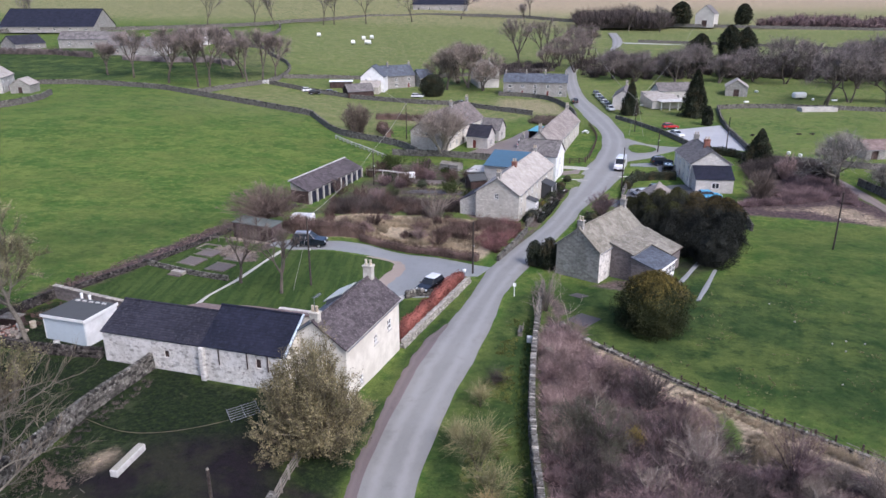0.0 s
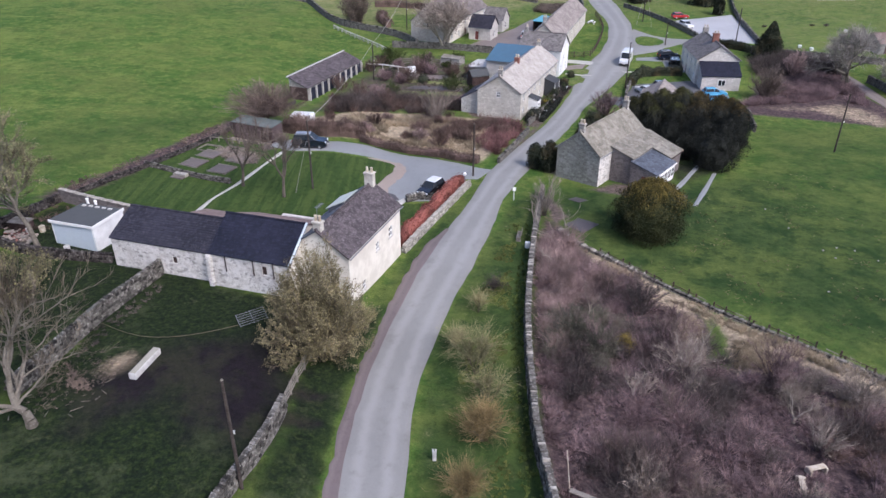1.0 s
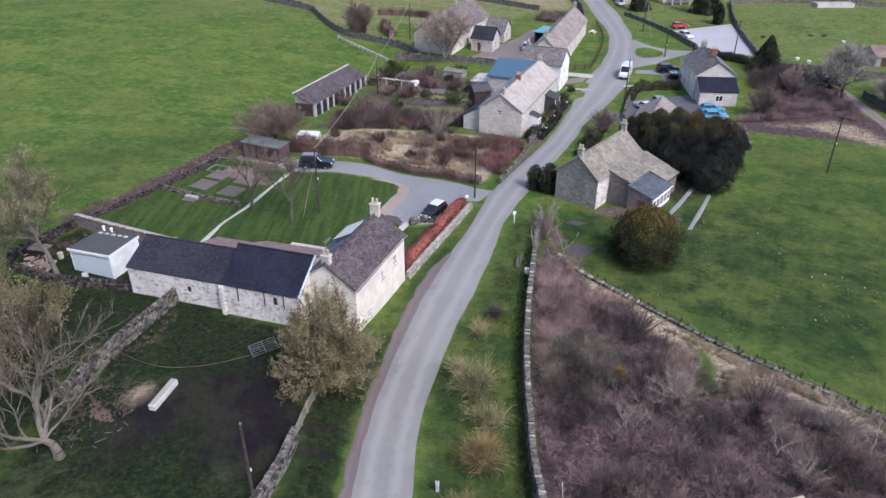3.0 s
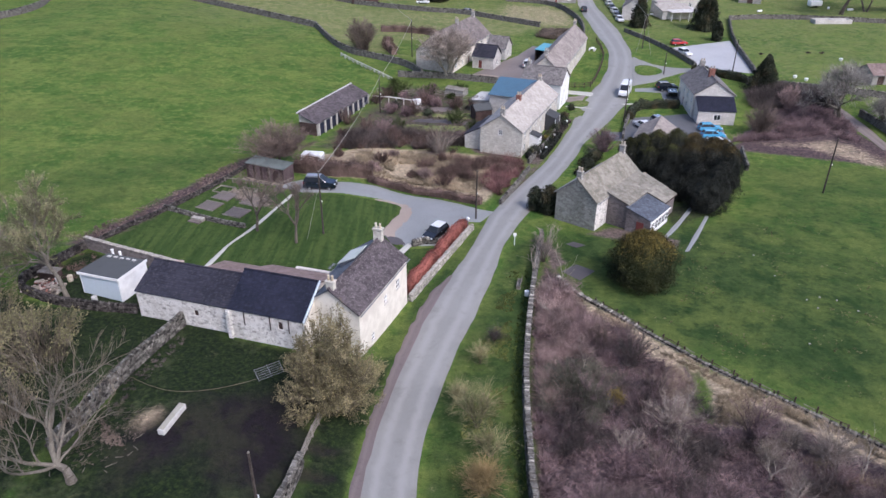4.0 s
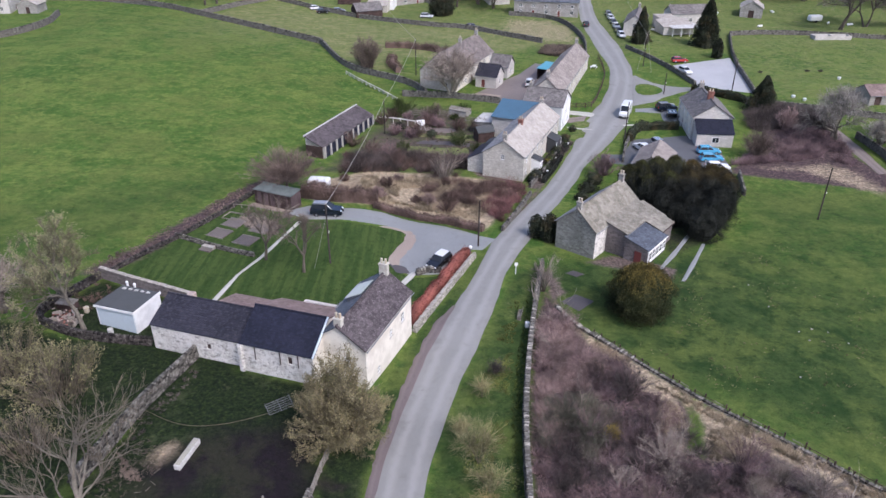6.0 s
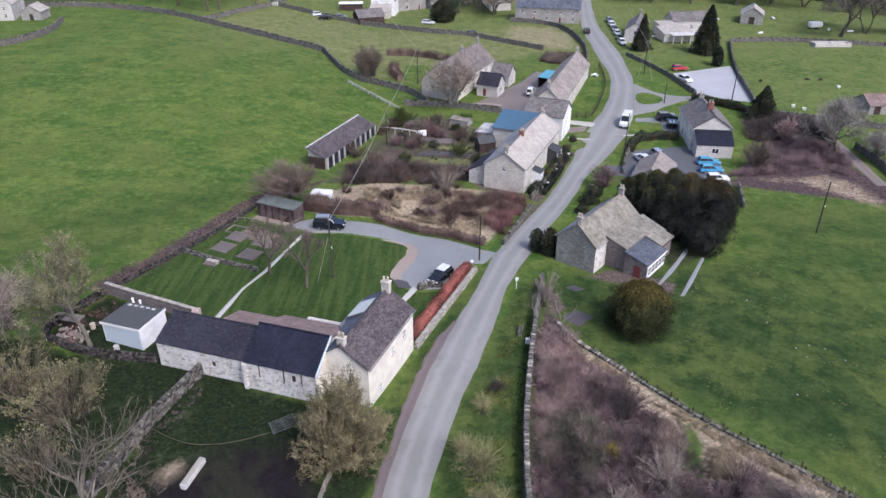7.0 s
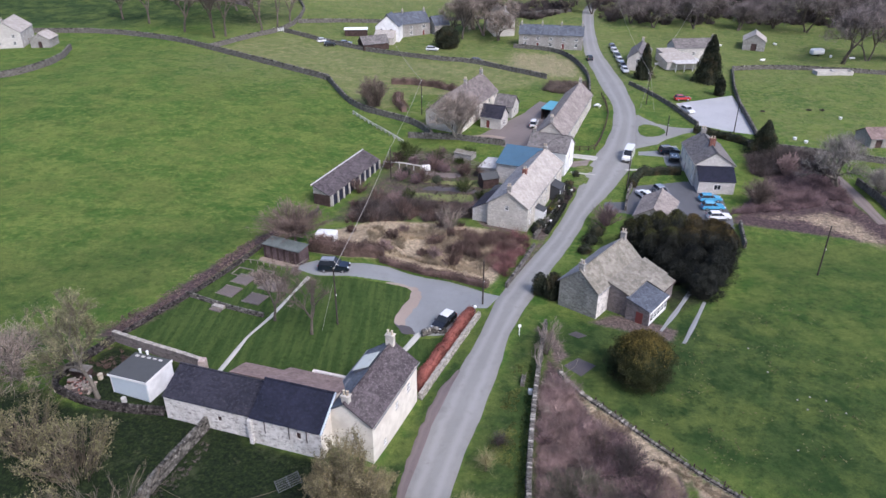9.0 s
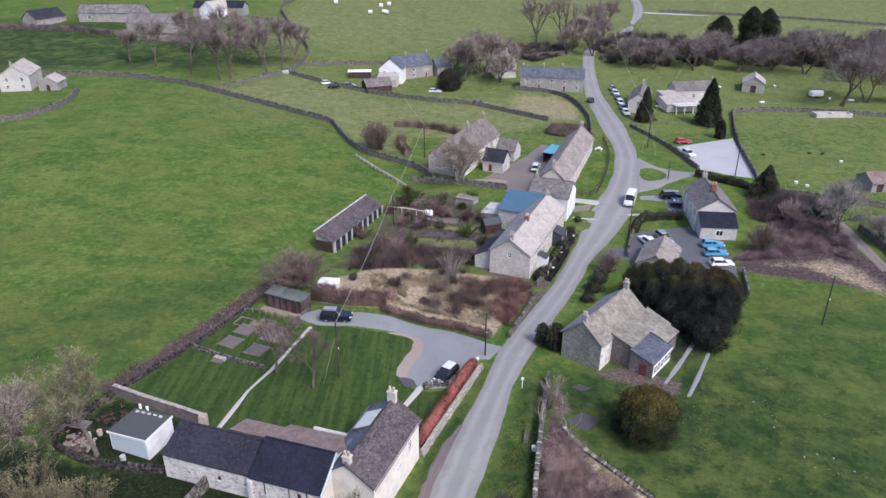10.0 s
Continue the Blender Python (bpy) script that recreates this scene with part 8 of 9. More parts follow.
    for s in (-1, 1):
        part("headlight", boxed(L - 0.16, L + 0.01, s * W * 0.72 - 0.17, s * W * 0.72 + 0.17, bonnet * 0.7, bonnet * 0.88, 0.03), LAMP_CLEAR, t)
        part("tail_light", boxed(-L - 0.02, -L + 0.06, s * W * 0.82 - 0.1, s * W * 0.82 + 0.1, waist * 0.7, waist * 0.98, 0.02), LAMP_RED, t)
    part("bumper", boxed(L - 0.12, L + 0.05, -W * 0.92, W * 0.92, 0.3, 0.5, 0.04), RUBBER if style != "hatch" else paint, t)
    part("bumper", boxed(-L - 0.05, -L + 0.12, -W * 0.92, W * 0.92, 0.3, 0.52, 0.04), RUBBER if style != "hatch" else paint, t)
    part("number_plate", boxed(L + 0.045, L + 0.06, -0.26, 0.26, 0.4, 0.51), FRAME, t)
    part("number_plate", boxed(-L - 0.06, -L - 0.045, -0.26, 0.26, 0.56, 0.67), CATKIN, t)
    return t


def sheet(points, thick):
    b = bmesh.new()
    f = b.faces.new([b.verts.new(p) for p in points])
    b.normal_update()
    n = f.normal.copy()
    r_ = bmesh.ops.extrude_face_region(b, geom=[f])
    bmesh.ops.translate(b, verts=[v for v in r_["geom"] if isinstance(v, bmesh.types.BMVert)], vec=n * thick)
    bmesh.ops.recalc_face_normals(b, faces=b.faces[:])
    return b


def paint_of(name, colour, metal=0.2):
    n = Nodes(name, 0.25, metal)
    n.bsdf.inputs["Coat Weight"].default_value = 0.6
    n.bsdf.inputs["Specular IOR Level"].default_value = 0.5
    return n.done(n.mix(n.math("MULTIPLY", n.ramp(n.noise(2.5, 4), 0.45, 0.8), 0.25), colour, tuple(v * 0.7 + 0.02 for v in colour)))


ROOF_P = paint_of("mid_grey_car_paint", (0.3, 0.31, 0.33), 0.3)
GREY_P = paint_of("grey_car_paint", (0.62, 0.62, 0.63), 0.0)
NAVY, BLACK_P, WHITE_P, SILVER, BLUE_P, RED_P = (paint_of("navy_paint", (0.012, 0.017, 0.03)), paint_of("black_paint", (0.012, 0.012, 0.015)), paint_of("white_car_paint", (0.72, 0.72, 0.72), 0.0),
                                                  paint_of("silver_paint", (0.45, 0.46, 0.48), 0.6), paint_of("sky_blue_paint", (0.09, 0.36, 0.58), 0.1), paint_of("red_car_paint", (0.42, 0.03, 0.03), 0.1))
car(-18.6, 93.3, (1, -0.06), "dark blue off-road car with a silvery roof on the drive", NAVY, 4.7, 1.9, 1.95, "suv", ROOF_P)
car(-1.6, 80.9, (-0.5, -0.86), "black hatchback with a pale roof parked in the bay", BLACK_P, 4.3, 1.8, 1.5, "hatch", GREY_P)
car(37.4, 146.2, (-0.36, -0.93), "white high-roofed van standing on the road", WHITE_P, 5.8, 2.0, 2.5, "van")
car(47.0, 149.2, (1, 0.15), "dark blue people carrier with a pale roof beside the white house", NAVY, 4.5, 1.85, 1.85, "suv", ROOF_P)
car(48.8, 125.4, (1, 0.0), "bright blue car in the car park", BLUE_P, 4.2, 1.75, 1.45, "hatch", group="parked cars")
car(48.2, 121.8, (1, 0.0), "bright blue car next to another blue one", BLUE_P, 4.2, 1.75, 1.45, "hatch", group="parked cars")
car(48.0, 117.6, (1, 0.05), "white car at the end of the parked row", WHITE_P, 4.2, 1.75, 1.45, "hatch", group="parked cars")
car(36.6, 126.6, (-0.3, 0.95), "white estate car by the car park wall", WHITE_P, 4.5, 1.8, 1.5, "estate")
car(40.2, 128.2, (0.25, -0.97), "silver estate car parked beside a white one", SILVER, 4.5, 1.8, 1.5, "estate")
for i, (x, y) in enumerate(((52.6, 246), (52.3, 240), (52.0, 234), (51.7, 228), (51.3, 222), (50.9, 216.5))):
    car(x, y, (0.05, -1), ("white" if i % 2 else "silver") + " car parked at the far roadside", WHITE_P if i % 2 else SILVER, 4.2, 1.75, 1.5, "hatch", group="cars along the far road")
for x, y, a, mat, lab in ((-43.5, 243.5, 0.3, BLACK_P, "dark car parked by the far barn"), (-38.5, 246.5, 0.2, SILVER, "silver car parked by the far barn"), (-46.5, 248, 0.5, WHITE_P, "white car parked by the far barn"), (-8.6, 241.4, -0.2, WHITE_P, "white car parked under the garden wall"), (6.2, 226.4, -0.4, SILVER, "silver car standing in the upper paddock")):
    car(x, y, (1, a), lab, mat, 4.2, 1.75, 1.45, "hatch", group="cars by the far houses")
car(42.6, 231, (0.05, 1), "dark car standing at the far road edge", NAVY, 4.2, 1.75, 1.5, "hatch")
car(18.6, 165.8, (0.2, 0.98), "white pickup in the brown earth yard", WHITE_P, 4.8, 1.8, 1.75, "suv")
car(60.5, 188.0, (1, 0.1), "red car parked by the gravel yard", RED_P, 4.2, 1.75, 1.45, "hatch")
car(59.0, 177.5, (0.3, -0.95), "white car behind the low wall", WHITE_P, 4.2, 1.75, 1.45, "hatch")

# ---- loose things ----
tr = base("water_trough", pose(-22.9, 43.3, ground(-23, 43), 0, 0, 78), "long pale concrete water trough in the mud", "trough")
bm = boxed(-1.7, 1.7, -0.3, 0.3, 0, 0.55, 0.04)
part("body", bm, CONCRETE, tr)
part("lid", boxed(-1.6, 1.6, -0.24, 0.24, 0.55, 0.59, 0.01), PAVING, tr, "pale flat trough cover")
gate = base("metal_gate", pose(-16.9, 48.6, ground(-17, 48.6), -60, 0, 35), "grey metal field gate leaning on its side", "gate")
for i in range(6):
    b = bmesh.new()
    rod(b, (0, 0, 0.1 + i * 0.22), (2.4, 0, 0.1 + i * 0.22), 0.018, 0.018, 5)
    part("rail", b, LEAD, gate)
for x in (0, 1.2, 2.4):
    b = bmesh.new()
    rod(b, (x, 0, 0), (x, 0, 1.3), 0.022, 0.022, 5)
    part("upright", b, LEAD, gate)
hose = Mesh3()
hp = resample(smooth_line([(-28.8, 49.1), (-26.3, 47.7), (-24, 47.0), (-21.4, 47.2), (-19.0, 48.0), (-17.2, 48.9)]), 40)
for (ax_, ay_), (bx_, by_) in zip(hp, hp[1:]):
    hose.tube(Vector((ax_, ay_, ground(ax_, ay_) + 0.05)), Vector((bx_, by_, ground(bx_, by_) + 0.05)), 0.022, 0.022, 5)
tagged(hose.out("hose", STEM_BARK, None, "thin dull hose lying across the muddy yard"), "", "hose")
fence = base("timber_fence", pose(0, 0, 0), "grey weathered timber rail fence at the yard edge", "fence")
for i, (x, y) in enumerate(resample([(-11.4, 39.2), (-11.1, 42), (-10.4, 46), (-10.2, 48.5)], 7)):
    part("post", boxed(x - 0.06, x + 0.06, y - 0.06, y + 0.06, ground(x, y) - 0.1, ground(x, y) + 1.2), GREY_WOOD, fence)
fp = resample([(-11.4, 39.2), (-11.1, 42), (-10.4, 46), (-10.2, 48.5)], 7)
for a, b in zip(fp, fp[1:]):
    for z in (0.25, 0.55, 0.85, 1.1):
        bm = bmesh.new()
        rod(bm, (*a, ground(*a) + z), (*b, ground(*b) + z), 0.05, 0.05, 4)
        part("rail", bm, GREY_WOOD, fence)
wf = base("white_rail_fence", pose(0, 0, 0), "pale timber rail fence at the meadow corner", "fence")
fp = resample([(-26.2, 172.0), (-12.3, 153.1)], 13)
for x, y in fp:
    part("post", boxed(x - 0.1, x + 0.1, y - 0.1, y + 0.1, ground(x, y) - 0.1, ground(x, y) + 0.9), CONCRETE, wf)
for a, b in zip(fp, fp[1:]):
    for z, k in ((0.35, 0.06), (0.8, 0.11)):
        bm = bmesh.new()
        rod(bm, (*a, ground(*a) + z), (*b, ground(*b) + z), k, k, 4)
        part("rail", bm, CONCRETE, wf)
bf = base("timber_fence", pose(0, 0, 0), "pale timber fence running from the byre", "fence")
fp = resample([(-15.4, 139.5), (-11.5, 139.3), (-7.5, 138)], 6)
for x, y in fp:
    part("post", boxed(x - 0.07, x + 0.07, y - 0.07, y + 0.07, ground(x, y) - 0.1, ground(x, y) + 1.4), PALE_STONE, bf)
for a, b in zip(fp, fp[1:]):
    bm = bmesh.new()
    rod(bm, (*a, ground(*a) + 1.3), (*b, ground(*b) + 1.3), 0.12, 0.12, 4)
    part("rail", bm, PALE_STONE, bf)
tank = base("oil_tank", pose(-6.4, 138.0, ground(-6, 138), 0, 0, 10), "white box tank on legs in the garden", "tank")
part("body", boxed(-0.8, 0.8, -0.5, 0.5, 0.5, 1.5, 0.06), FRAME, tank)
for x in (-0.7, 0.7):
    for y in (-0.45, 0.45):
        part("leg", boxed(x - 0.07, x + 0.07, y - 0.07, y + 0.07, 0, 0.5), CONCRETE, tank)
cv = base("caravan", pose(-21.4, 103.2, ground(-21.4, 103.2) - 0.05, 0, 0, -8), "white caravan behind the brown hedge", "caravan")
part("body", boxed(-1.7, 1.7, -1.0, 1.0, 0.4, 2.1, 0.18), WHITE_P, cv)
part("window", boxed(-1.2, 1.2, -1.03, -0.99, 1.1, 1.6, 0.01), GLASS, cv)
for s in (-1, 1):
    b = bmesh.new()
    rod(b, (0, s * 0.8, 0.32), (0, s * 1.0, 0.32), 0.32, 0.32, 12)
    part("wheel", b, RUBBER, cv)
sign = base("road_sign", pose(8.6, 78.6, ground(8.6, 78.6)), "small white road marker post on the verge", "sign")
b = bmesh.new()
rod(b, (0, 0, 0), (0, 0, 1.5), 0.05, 0.05, 6)
part("post", b, FRAME, sign)
part("board", boxed(-0.2, 0.2, -0.04, 0.02, 1.3, 1.75, 0.01), FRAME, sign)
bench = base("bench", pose(8.6, 68.4, ground(8.6, 68.4), 0, 0, 78), "grey weathered wooden bench against the wall", "bench")
for k in range(3):
    part("slat", boxed(-0.9, 0.9, 0.1 + k * 0.15, 0.22 + k * 0.15, 0.42, 0.46), GREY_WOOD, bench)
for k in range(2):
    part("back_slat", boxed(-0.9, 0.9, 0.02, 0.06, 0.58 + k * 0.18, 0.7 + k * 0.18), GREY_WOOD, bench)
for x in (-0.8, 0.8):
    part("leg", boxed(x - 0.06, x + 0.06, 0.02, 0.5, 0, 0.42), GREY_WOOD, bench)
box_ = base("cable_box", pose(9.0, 66.2, ground(9, 66.2)), "small white utility box by the wall", "box")
part("body", boxed(-0.25, 0.25, -0.2, 0.2, 0, 0.7, 0.03), FRAME, box_)
pb = base("marker_stone", pose(-0.5, 35.1, ground(-0.5, 35.1)), "small pale notched stone marker on the verge", "marker")
part("body", boxed(-0.13, 0.13, -0.11, 0.11, 0, 0.8, 0.04), CONCRETE, pb)
part("cap", boxed(-0.15, -0.03, -0.12, 0.12, 0.8, 0.95, 0.02), CONCRETE, pb)
part("cap", boxed(0.03, 0.15, -0.12, 0.12, 0.8, 0.95, 0.02), CONCRETE, pb)
for x, y, a in ((23.4, 32.8, 74), (25.0, 34.2, 14)):
    lg = base("garden_bench", pose(x, y, ground(x, y), 0, 0, a), "small white bench in the scrub clearing", "bench", "white benches")
    part("seat", boxed(-0.65, 0.65, -0.2, 0.2, 0.4, 0.48, 0.02), POT, lg)
    for s in (-0.6, 0.6):
        part("leg", boxed(s - 0.06, s + 0.06, -0.3, 0.3, 0, 0.4), POT, lg)
ball = base("ball_lamp", pose(2.7, 83.0, ground(2.7, 83), 0, 0, 0), "white globe lamp on the garden wall end", "lamp")
b = bmesh.new()
bmesh.ops.create_uvsphere(b, u_segments=12, v_segments=8, radius=0.24, matrix=Matrix.Translation((0, 0, 1.7)))
part("globe", b, FRAME, ball)
b = bmesh.new()
rod(b, (0, 0, 0), (0, 0, 1.5), 0.06, 0.05, 6)
part("stem", b, LEAD, ball)
for i, (x, y) in enumerate(((-41.6, 65.0), (-37.2, 61.1), (-42.6, 64.4))):
    t = base("barrel", pose(x, y, ground(x, y)), "small pale round drum in the shed corner", "drum", "drums by the shed")
    b = bmesh.new()
    rod(b, (0, 0, 0), (0, 0, 0.6), 0.3, 0.3, 10)
    rod(b, (0, 0, 0.6), (0, 0, 0.66), 0.32, 0.3, 10)
    part("body", b, CONCRETE if i else POT, t)
hutch = base("hutch", pose(-44.0, 65.6, ground(-44, 65.6), 0, 0, -12), "low timber hutch with a pale flat lid", "hutch")
part("body", boxed(-1.0, 1.0, -0.6, 0.6, 0, 0.8), DARK_WOOD, hutch)
part("lid", boxed(-1.1, 1.1, -0.7, 0.7, 0.8, 0.9), GREY_WOOD, hutch)
r = rng(77)
for i in range(16):
    x, y = -43.3 + r.uniform(-1.6, 2.4), 62.9 + r.uniform(-0.9, 1.6)
    t = base("log", pose(x, y, ground(x, y) + 0.12, 0, 90, r.uniform(0, 180)), "cut brown log on the wood pile", "log", "cut logs")
    b = bmesh.new()
    rod(b, (0, 0, -0.35), (0, 0, 0.35), 0.15, 0.14, 8)
    part("wood", b, PALE_BARK, t)
for i in range(46):
    x, y = -43.7 + r.gauss(0, 0.75), 63.9 + r.gauss(0, 0.8)
    t = base("brick", pose(x, y, ground(x, y) + r.uniform(0, 0.35) * max(0.0, 1 - math.hypot(x + 43.7, y - 63.9) / 1.6), r.uniform(-25, 25), r.uniform(-25, 25), r.uniform(0, 180)), "loose pinkish brick on the rubble heap", "brick", "rubble heap bricks")
    part("block", boxed(-0.17, 0.17, -0.1, 0.1, 0, 0.12, 0.015), PINK_PIER if i % 3 else BRICK_RED, t)
for i in range(12):
    x, y = -28.2 + r.uniform(-2.6, 3.6), 40.5 + r.uniform(-4.5, 3.0)
    t = base("branch", pose(x, y, ground(x, y) + 0.08, 0, 88, r.uniform(0, 180)), "pale fallen branch in the yard", "branch", "fallen branches")
    b = bmesh.new()
    rod(b, (0, 0, -0.4), (0.12, 0, r.uniform(0.1, 0.6)), 0.04, 0.015, 5)
    part("wood", b, GREY_BARK, t)
for i in range(8):
    x, y = r.gauss(40, 3.5), r.gauss(67, 4)
    t = base("stone", pose(x, y, ground(x, y) - 0.03, r.uniform(-20, 20), 0, r.uniform(0, 180)), "pale loose stone lying in the grass", "stone", "loose stones in the field")
    b = boxed(-0.1, 0.1, -0.08, 0.08, 0, 0.11, 0.03)
    part("lump", b, STONE, t)
for i, (x, y) in enumerate(((-45.5, 371.5), (-39.0, 375), (-37.6, 374.2), (-38.3, 396), (-42, 390), (-66, 392))):
    t = base("bale", pose(x, y, ground(x, y)), "white wrapped round bale on the far field", "bale", "wrapped bales")
    b = bmesh.new()
    rod(b, (-0.9, 0, 0.9), (0.9, 0, 0.9), 0.95, 0.95, 14)
    part("wrap", b, FLEECE, t)
for i, (x, y) in enumerate(((63, 225), (98, 231), (122, 236), (110, 252), (84, 246), (90, 250), (128, 234))):
    t = base("feed_trough", pose(x, y, ground(x, y), 0, 0, i * 31), "small white feed trough in the paddock", "trough", "paddock troughs")
    part("body", boxed(-0.9, 0.9, -0.35, 0.35, 0.15, 0.65, 0.06), FLEECE, t)
for x, y, hh in ((78.4, 178.3, 0.5), (91.0, 180.0, 0.35), (94.2, 179.6, 0.6)):
    stem_bush(x, y, hh, 0.7, int(x * 7), "small dark tuft in the pasture", TWIG_DARK, None, 24, 0.04, 1, 0, 0.1, 3, 0.4, 0.5, 0.3, 0.05, "rush_tuft", "rush", "dark tufts in the pasture")
for x, y in ((95.8, 173.0), (78.5, 158.4), (80.2, 156.4)):
    t = base("feed_tub", pose(x, y, ground(x, y)), "small white feed tub in the pasture", "tub", "pasture tubs")
    b = bmesh.new()
    rod(b, (0, 0, 0), (0, 0, 0.55), 0.35, 0.45, 10)
    part("tub", b, FLEECE, t)
wt = base("covered_trailer", pose(118.5, 238.5, ground(118, 238), 0, 0, 10), "white covered trailer in the upper paddock", "trailer")
part("body", boxed(-2.2, 2.2, -1.1, 1.1, 0.5, 2.3, 0.35), FLEECE, wt)
for s in (-1, 1):
    b = bmesh.new()
    rod(b, (0, s * 0.9, 0.35), (0, s * 1.1, 0.35), 0.35, 0.35, 12)
    part("wheel", b, RUBBER, wt)
for x, y, a in ((-32.7, 86.2, 20), (-28.5, 84.4, 22), (-31.6, 89.7, 18), (-27.2, 88.1, 20)):
    t = base("vegetable_bed", pose(x, y, ground(x, y), 0, 0, -22), "dark dug vegetable bed with timber edging", "garden bed", "vegetable beds")
    part("soil", boxed(-1.4, 1.4, -1.2, 1.2, 0, 0.14, 0.02), EARTH, t)
    for s in (-1, 1):
        part("edging", boxed(-1.46, 1.46, s * 1.23 - 0.04, s * 1.23 + 0.04, 0, 0.2), GREY_WOOD, t)
for x, y, w_ in ((-32.3, 91.9, 2.6), (-29.0, 91.6, 2.4)):
    t = base("cold_frame", pose(x, y, ground(x, y), 0, 0, -20), "thin weathered timber bed frame on the vegetable plot", "garden frame", "bed frames")
    for s_ in (-1, 1):
        part("side_board", boxed(-w_ / 2, w_ / 2, s_ * 1.1 - 0.03, s_ * 1.1 + 0.03, 0, 0.22), GREY_WOOD, t)
        part("end_board", boxed(s_ * w_ / 2 - 0.03, s_ * w_ / 2 + 0.03, -1.06, 1.06, 0, 0.22), GREY_WOOD, t)
step_ = base("garden_steps", pose(-32.9, 81.6, ground(-32.9, 81.6), 0, 0, -20), "pale concrete steps through the bed wall", "steps")
part("step", boxed(-0.9, 0.9, -0.9, -0.2, 0, 0.2, 0.02), EARTH, step_)
part("step", boxed(-0.9, 0.9, -0.2, 0.5, 0, 0.4, 0.02), CREAM_STONE, step_)
gt = base("far_gate", pose(-64.0, 257.5, ground(-64, 257), 0, 0, 20), "white painted field gate in the far wall", "gate")
for z in (0.3, 0.6, 0.9, 1.2):
    part("rail", boxed(-1.7, 1.7, -0.04, 0.04, z, z + 0.12), FRAME, gt)
for x in (-1.7, 1.7):
    part("post", boxed(x - 0.12, x + 0.12, -0.12, 0.12, 0, 1.5), FRAME, gt)

post_fence = base("post_and_rail_fence", pose(0, 0, 0), "dark old post and rail fence along the field edge", "fence")
fp = resample([(16.6, 64.9), (19.1, 61.7), (22.4, 57.7), (25.8, 53.5), (29.9, 49.6), (33.6, 45.9), (38, 41.3)], 34)
for i, (x, y) in enumerate((px_ + 0.3 * math.sin(k * 3.1), py_ + 0.3 * math.cos(k * 1.7)) for k, (px_, py_) in enumerate(fp)):
    part("post", boxed(x - 0.055, x + 0.055, y - 0.055, y + 0.055, ground(x, y) - 0.1, ground(x, y) + 0.5 + 0.25 * math.sin(i * 2.3)), DARK_WOOD, post_fence)
for i, (a, b) in enumerate(zip(fp, fp[1:])):
    if i % 5 != 3:
        bm = bmesh.new()
        rod(bm, (*a, ground(*a) + 0.42), (*b, ground(*b) + 0.36), 0.045, 0.04, 4)
        part("rail", bm, GREY_WOOD if i % 4 == 0 else DARK_WOOD, post_fence)


def rail_fence(line, gap, h, rails, material, label, thick=0.06, name="timber_fence"):
    t = base(name, pose(0, 0, 0), label, "fence")
    pts = resample(line, max(3, int(length_of(line) / gap) + 1))
    for x, y in pts:
        part("post", boxed(x - thick, x + thick, y - thick, y + thick, ground(x, y) - 0.1, ground(x, y) + h + 0.1), material, t)
    for p, q in zip(pts, pts[1:]):
        for k in range(rails):
            z = h * (k + 1) / rails - 0.05
            m = bmesh.new()
            rod(m, (*p, ground(*p) + z), (*q, ground(*q) + z), thick * 0.7, thick * 0.7, 4)
            part("rail", m, material, t)
    return t


rail_fence([(25.4, 150.4), (30.7, 150.6), (32.9, 155.9), (35.6, 164.5), (38.2, 174.4), (39.2, 184), (39.4, 191)], 2.0, 1.1, 3, DARK_WOOD, "dark weathered rail fence round the cottage lawn", 0.08)
rail_fence([(-15, 145), (-9.6, 144.0), (-3.6, 145.9), (4.7, 140.6)], 2.0, 1.2, 3, GREY_WOOD, "grey rail fence along the cottage gardens", 0.07)


def shed(x, y, turn, L, W, h0, h1, wall, roof, label, name="garden_shed", door=None):
    """A small hut: gabled roof on boarded walls, with a door."""
    t = base(name, pose(x, y, ground(x, y) - 0.05, 0, 0, turn), label, "shed")
    m = bmesh.new()
    box(m, -L / 2, L / 2, -W / 2, W / 2, 0, h0)
    for s in (-1, 1):
        f = m.faces.new([m.verts.new(p) for p in ((s * L / 2, -W / 2, h0), (s * L / 2, W / 2, h0), (s * L / 2, 0, h1))])
    part("wall", m, wall, t)
    for s in (-1, 1):
        a, b_ = (0.0, h1 + 0.03), (s * (W / 2 + 0.15), h0 - 0.12)
        part("roof", sheet([(-L / 2 - 0.12, a[0], a[1]), (L / 2 + 0.12, a[0], a[1]), (L / 2 + 0.12, b_[0], b_[1]), (-L / 2 - 0.12, b_[0], b_[1])], 0.06), roof, t)
    part("door", boxed(-L / 2 - 0.04, -L / 2, -0.4, 0.4, 0.05, min(1.85, h0)), door or DARK_WOOD, t)
    return t


shed(6.4, 131.6, 20, 3.4, 2.6, 2.1, 2.9, DARK_WOOD, GREY_FELT, "dark timber shed behind the cottage row")
shed(-8.4, 133.8, 30, 1.1, 0.9, 1.0, 1.3, BLUE_PANEL, GREY_FELT, "small pale blue hut in the gardens")

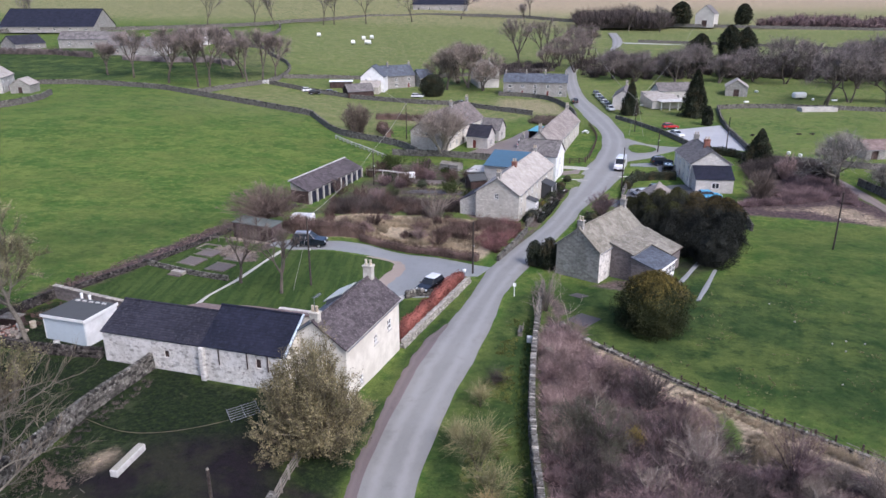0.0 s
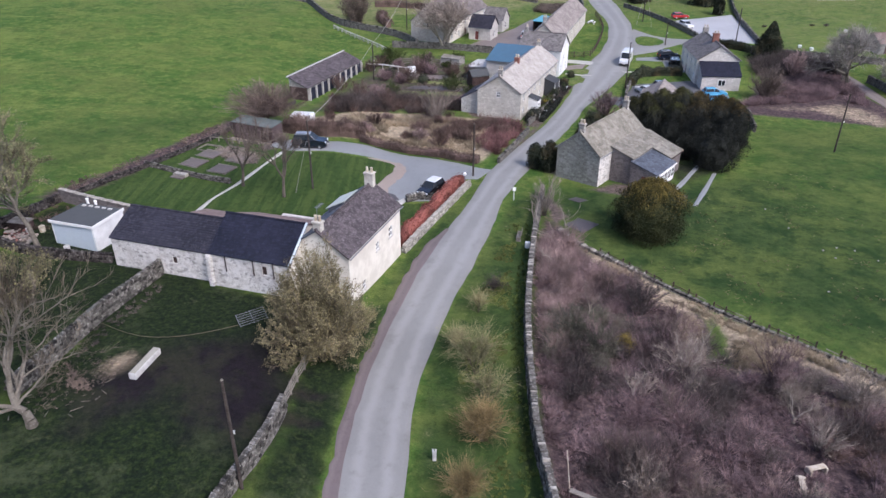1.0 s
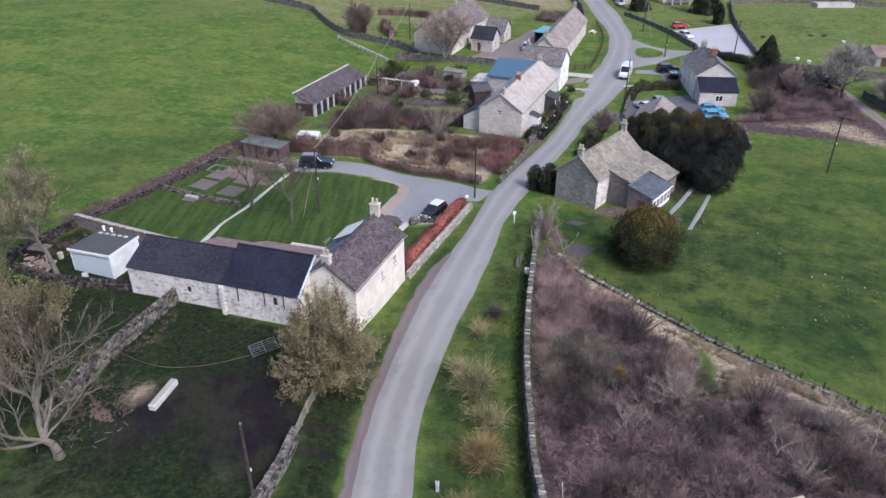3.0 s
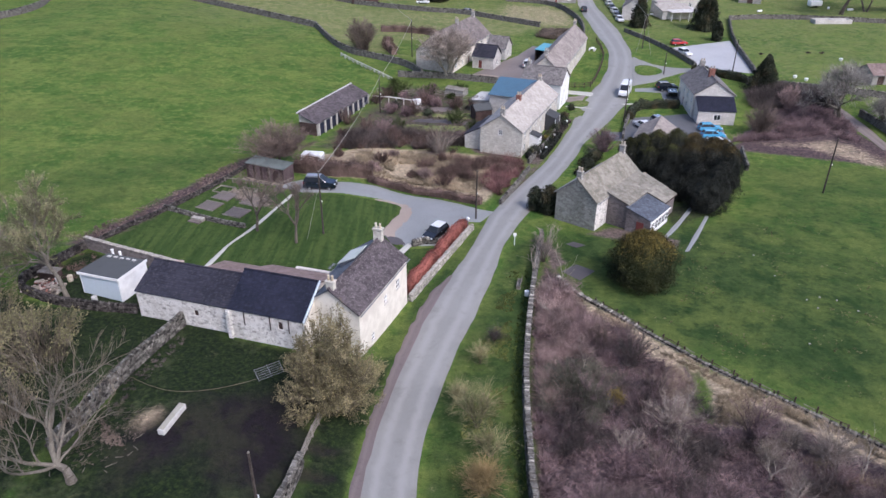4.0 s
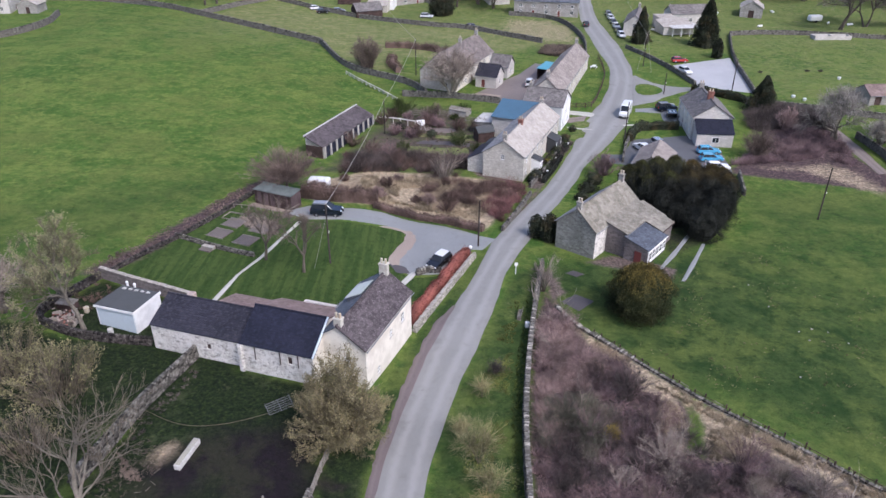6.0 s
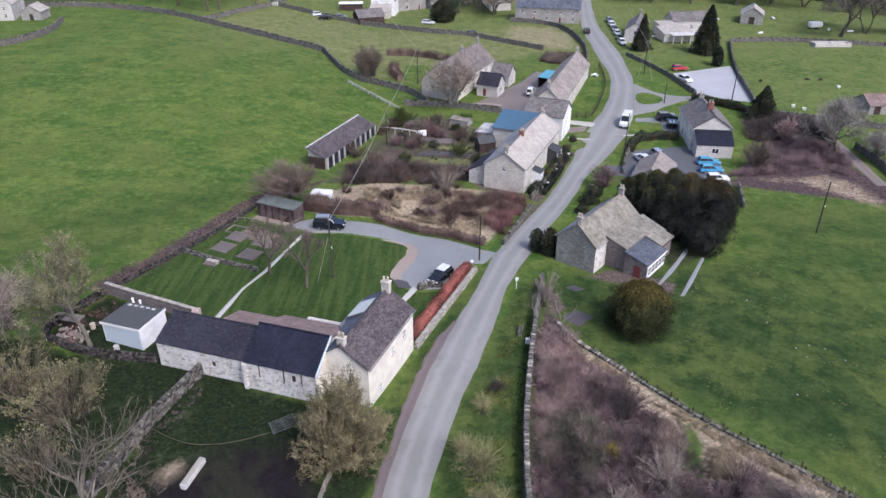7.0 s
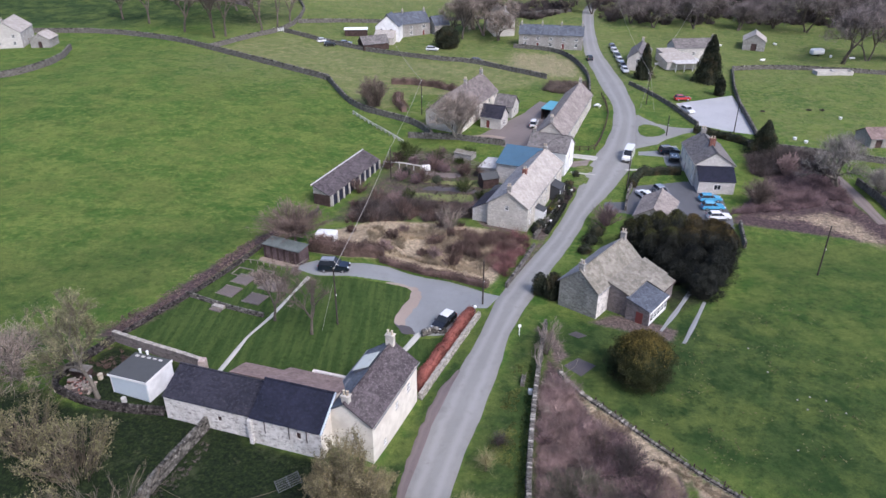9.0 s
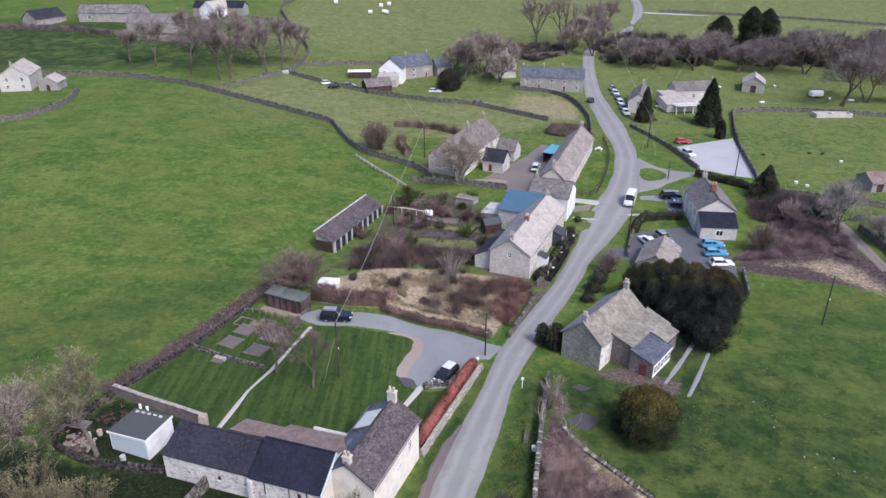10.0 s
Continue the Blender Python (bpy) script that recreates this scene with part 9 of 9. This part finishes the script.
shed(1.8, 146.2, -28, 4.2, 2.4, 1.3, 1.6, STONE, STONE_SLATE, "low stone hut with a pale slab roof", "stone_hut")
pt = base("picnic_table", pose(36.6, 181.2, ground(36.6, 181.2), 0, 0, 70), "white painted picnic table on the cottage lawn", "table")
part("tabletop", boxed(-0.95, 0.95, -0.4, 0.4, 0.7, 0.76), FRAME, pt)
for s in (-1, 1):
    part("bench_seat", boxed(-0.95, 0.95, s * 0.75 - 0.14, s * 0.75 + 0.14, 0.42, 0.47), FRAME, pt)
    for x in (-0.7, 0.7):
        m = bmesh.new()
        rod(m, (x, s * 0.75, 0), (x, s * 0.2, 0.72), 0.05, 0.05, 4)
        part("leg", m, FRAME, pt)

trl = base("trailer", pose(47.0, 145.0, ground(47, 145) + 0.1, 0, 0, 80), "dark box trailer with a white mark parked by the house", "trailer")
part("body", boxed(-1.6, 1.6, -0.95, 0.95, 0.4, 1.3, 0.04), BLACK_P, trl)
part("mark", boxed(-0.6, 0.6, -0.5, -0.3, 1.3, 1.31), FRAME, trl)
part("mark", boxed(-0.6, 0.6, 0.3, 0.5, 1.3, 1.31), FRAME, trl)
part("mark", boxed(-0.6, -0.4, -0.3, 0.3, 1.3, 1.31), FRAME, trl)
for s in (-1, 1):
    m = bmesh.new()
    rod(m, (0, s * 0.85, 0.25), (0, s * 1.05, 0.25), 0.3, 0.3, 10)
    part("wheel", m, RUBBER, trl)
m = bmesh.new()
rod(m, (1.6, 0, 0.45), (2.6, 0, 0.35), 0.05, 0.04, 5)
part("drawbar", m, LEAD, trl)

pen = base("stone_pen", pose(113.5, 216.0, ground(113.5, 216), 0, 0, 2), "long low concrete pen at the top of the pasture", "pen")
for x0, x1, y0, y1 in ((-5.5, 5.5, -1.6, -1.3), (-5.5, 5.5, 1.3, 1.6), (-5.5, -5.2, -1.3, 1.3), (5.2, 5.5, -1.3, 1.3), (-0.2, 0.2, -1.3, 1.3)):
    part("wall", boxed(x0, x1, y0, y1, -0.1, 1.1, 0.03), PALE_STONE, pen)
house("field_barn", "small stone barn with a pinkish slate roof by the pasture", (93.2, 153.4), (1.0, 0.1), 9.0, 6.0, 2.4, 4.0, STONE, BROWN_FELT, {"right": [(1.2, 0.1, 1.6, 1.9, "barn")]}, (), None, 0.5, category="barn")

ob_ = base("plank_bench", pose(9.0, 31.7, ground(9, 31.7), 0, 0, -28), "dark weathered plank bench by the cross wall", "bench")
part("seat", boxed(-0.9, 0.9, -0.2, 0.2, 0.4, 0.48, 0.02), GREY_WOOD, ob_)
for s in (-0.75, 0.75):
    part("leg", boxed(s - 0.05, s + 0.05, -0.18, 0.18, 0, 0.4), DARK_WOOD, ob_)
stick = base("marker_pole", pose(0, 0, 0), "thin pale red pole lying in the brambles", "pole")
m = bmesh.new()
rod(m, (8.15, 32.0, ground(8.2, 32) + 0.7), (8.5, 35.3, ground(8.5, 35.3) + 0.8), 0.03, 0.03, 5)
part("pole", m, POT, stick)
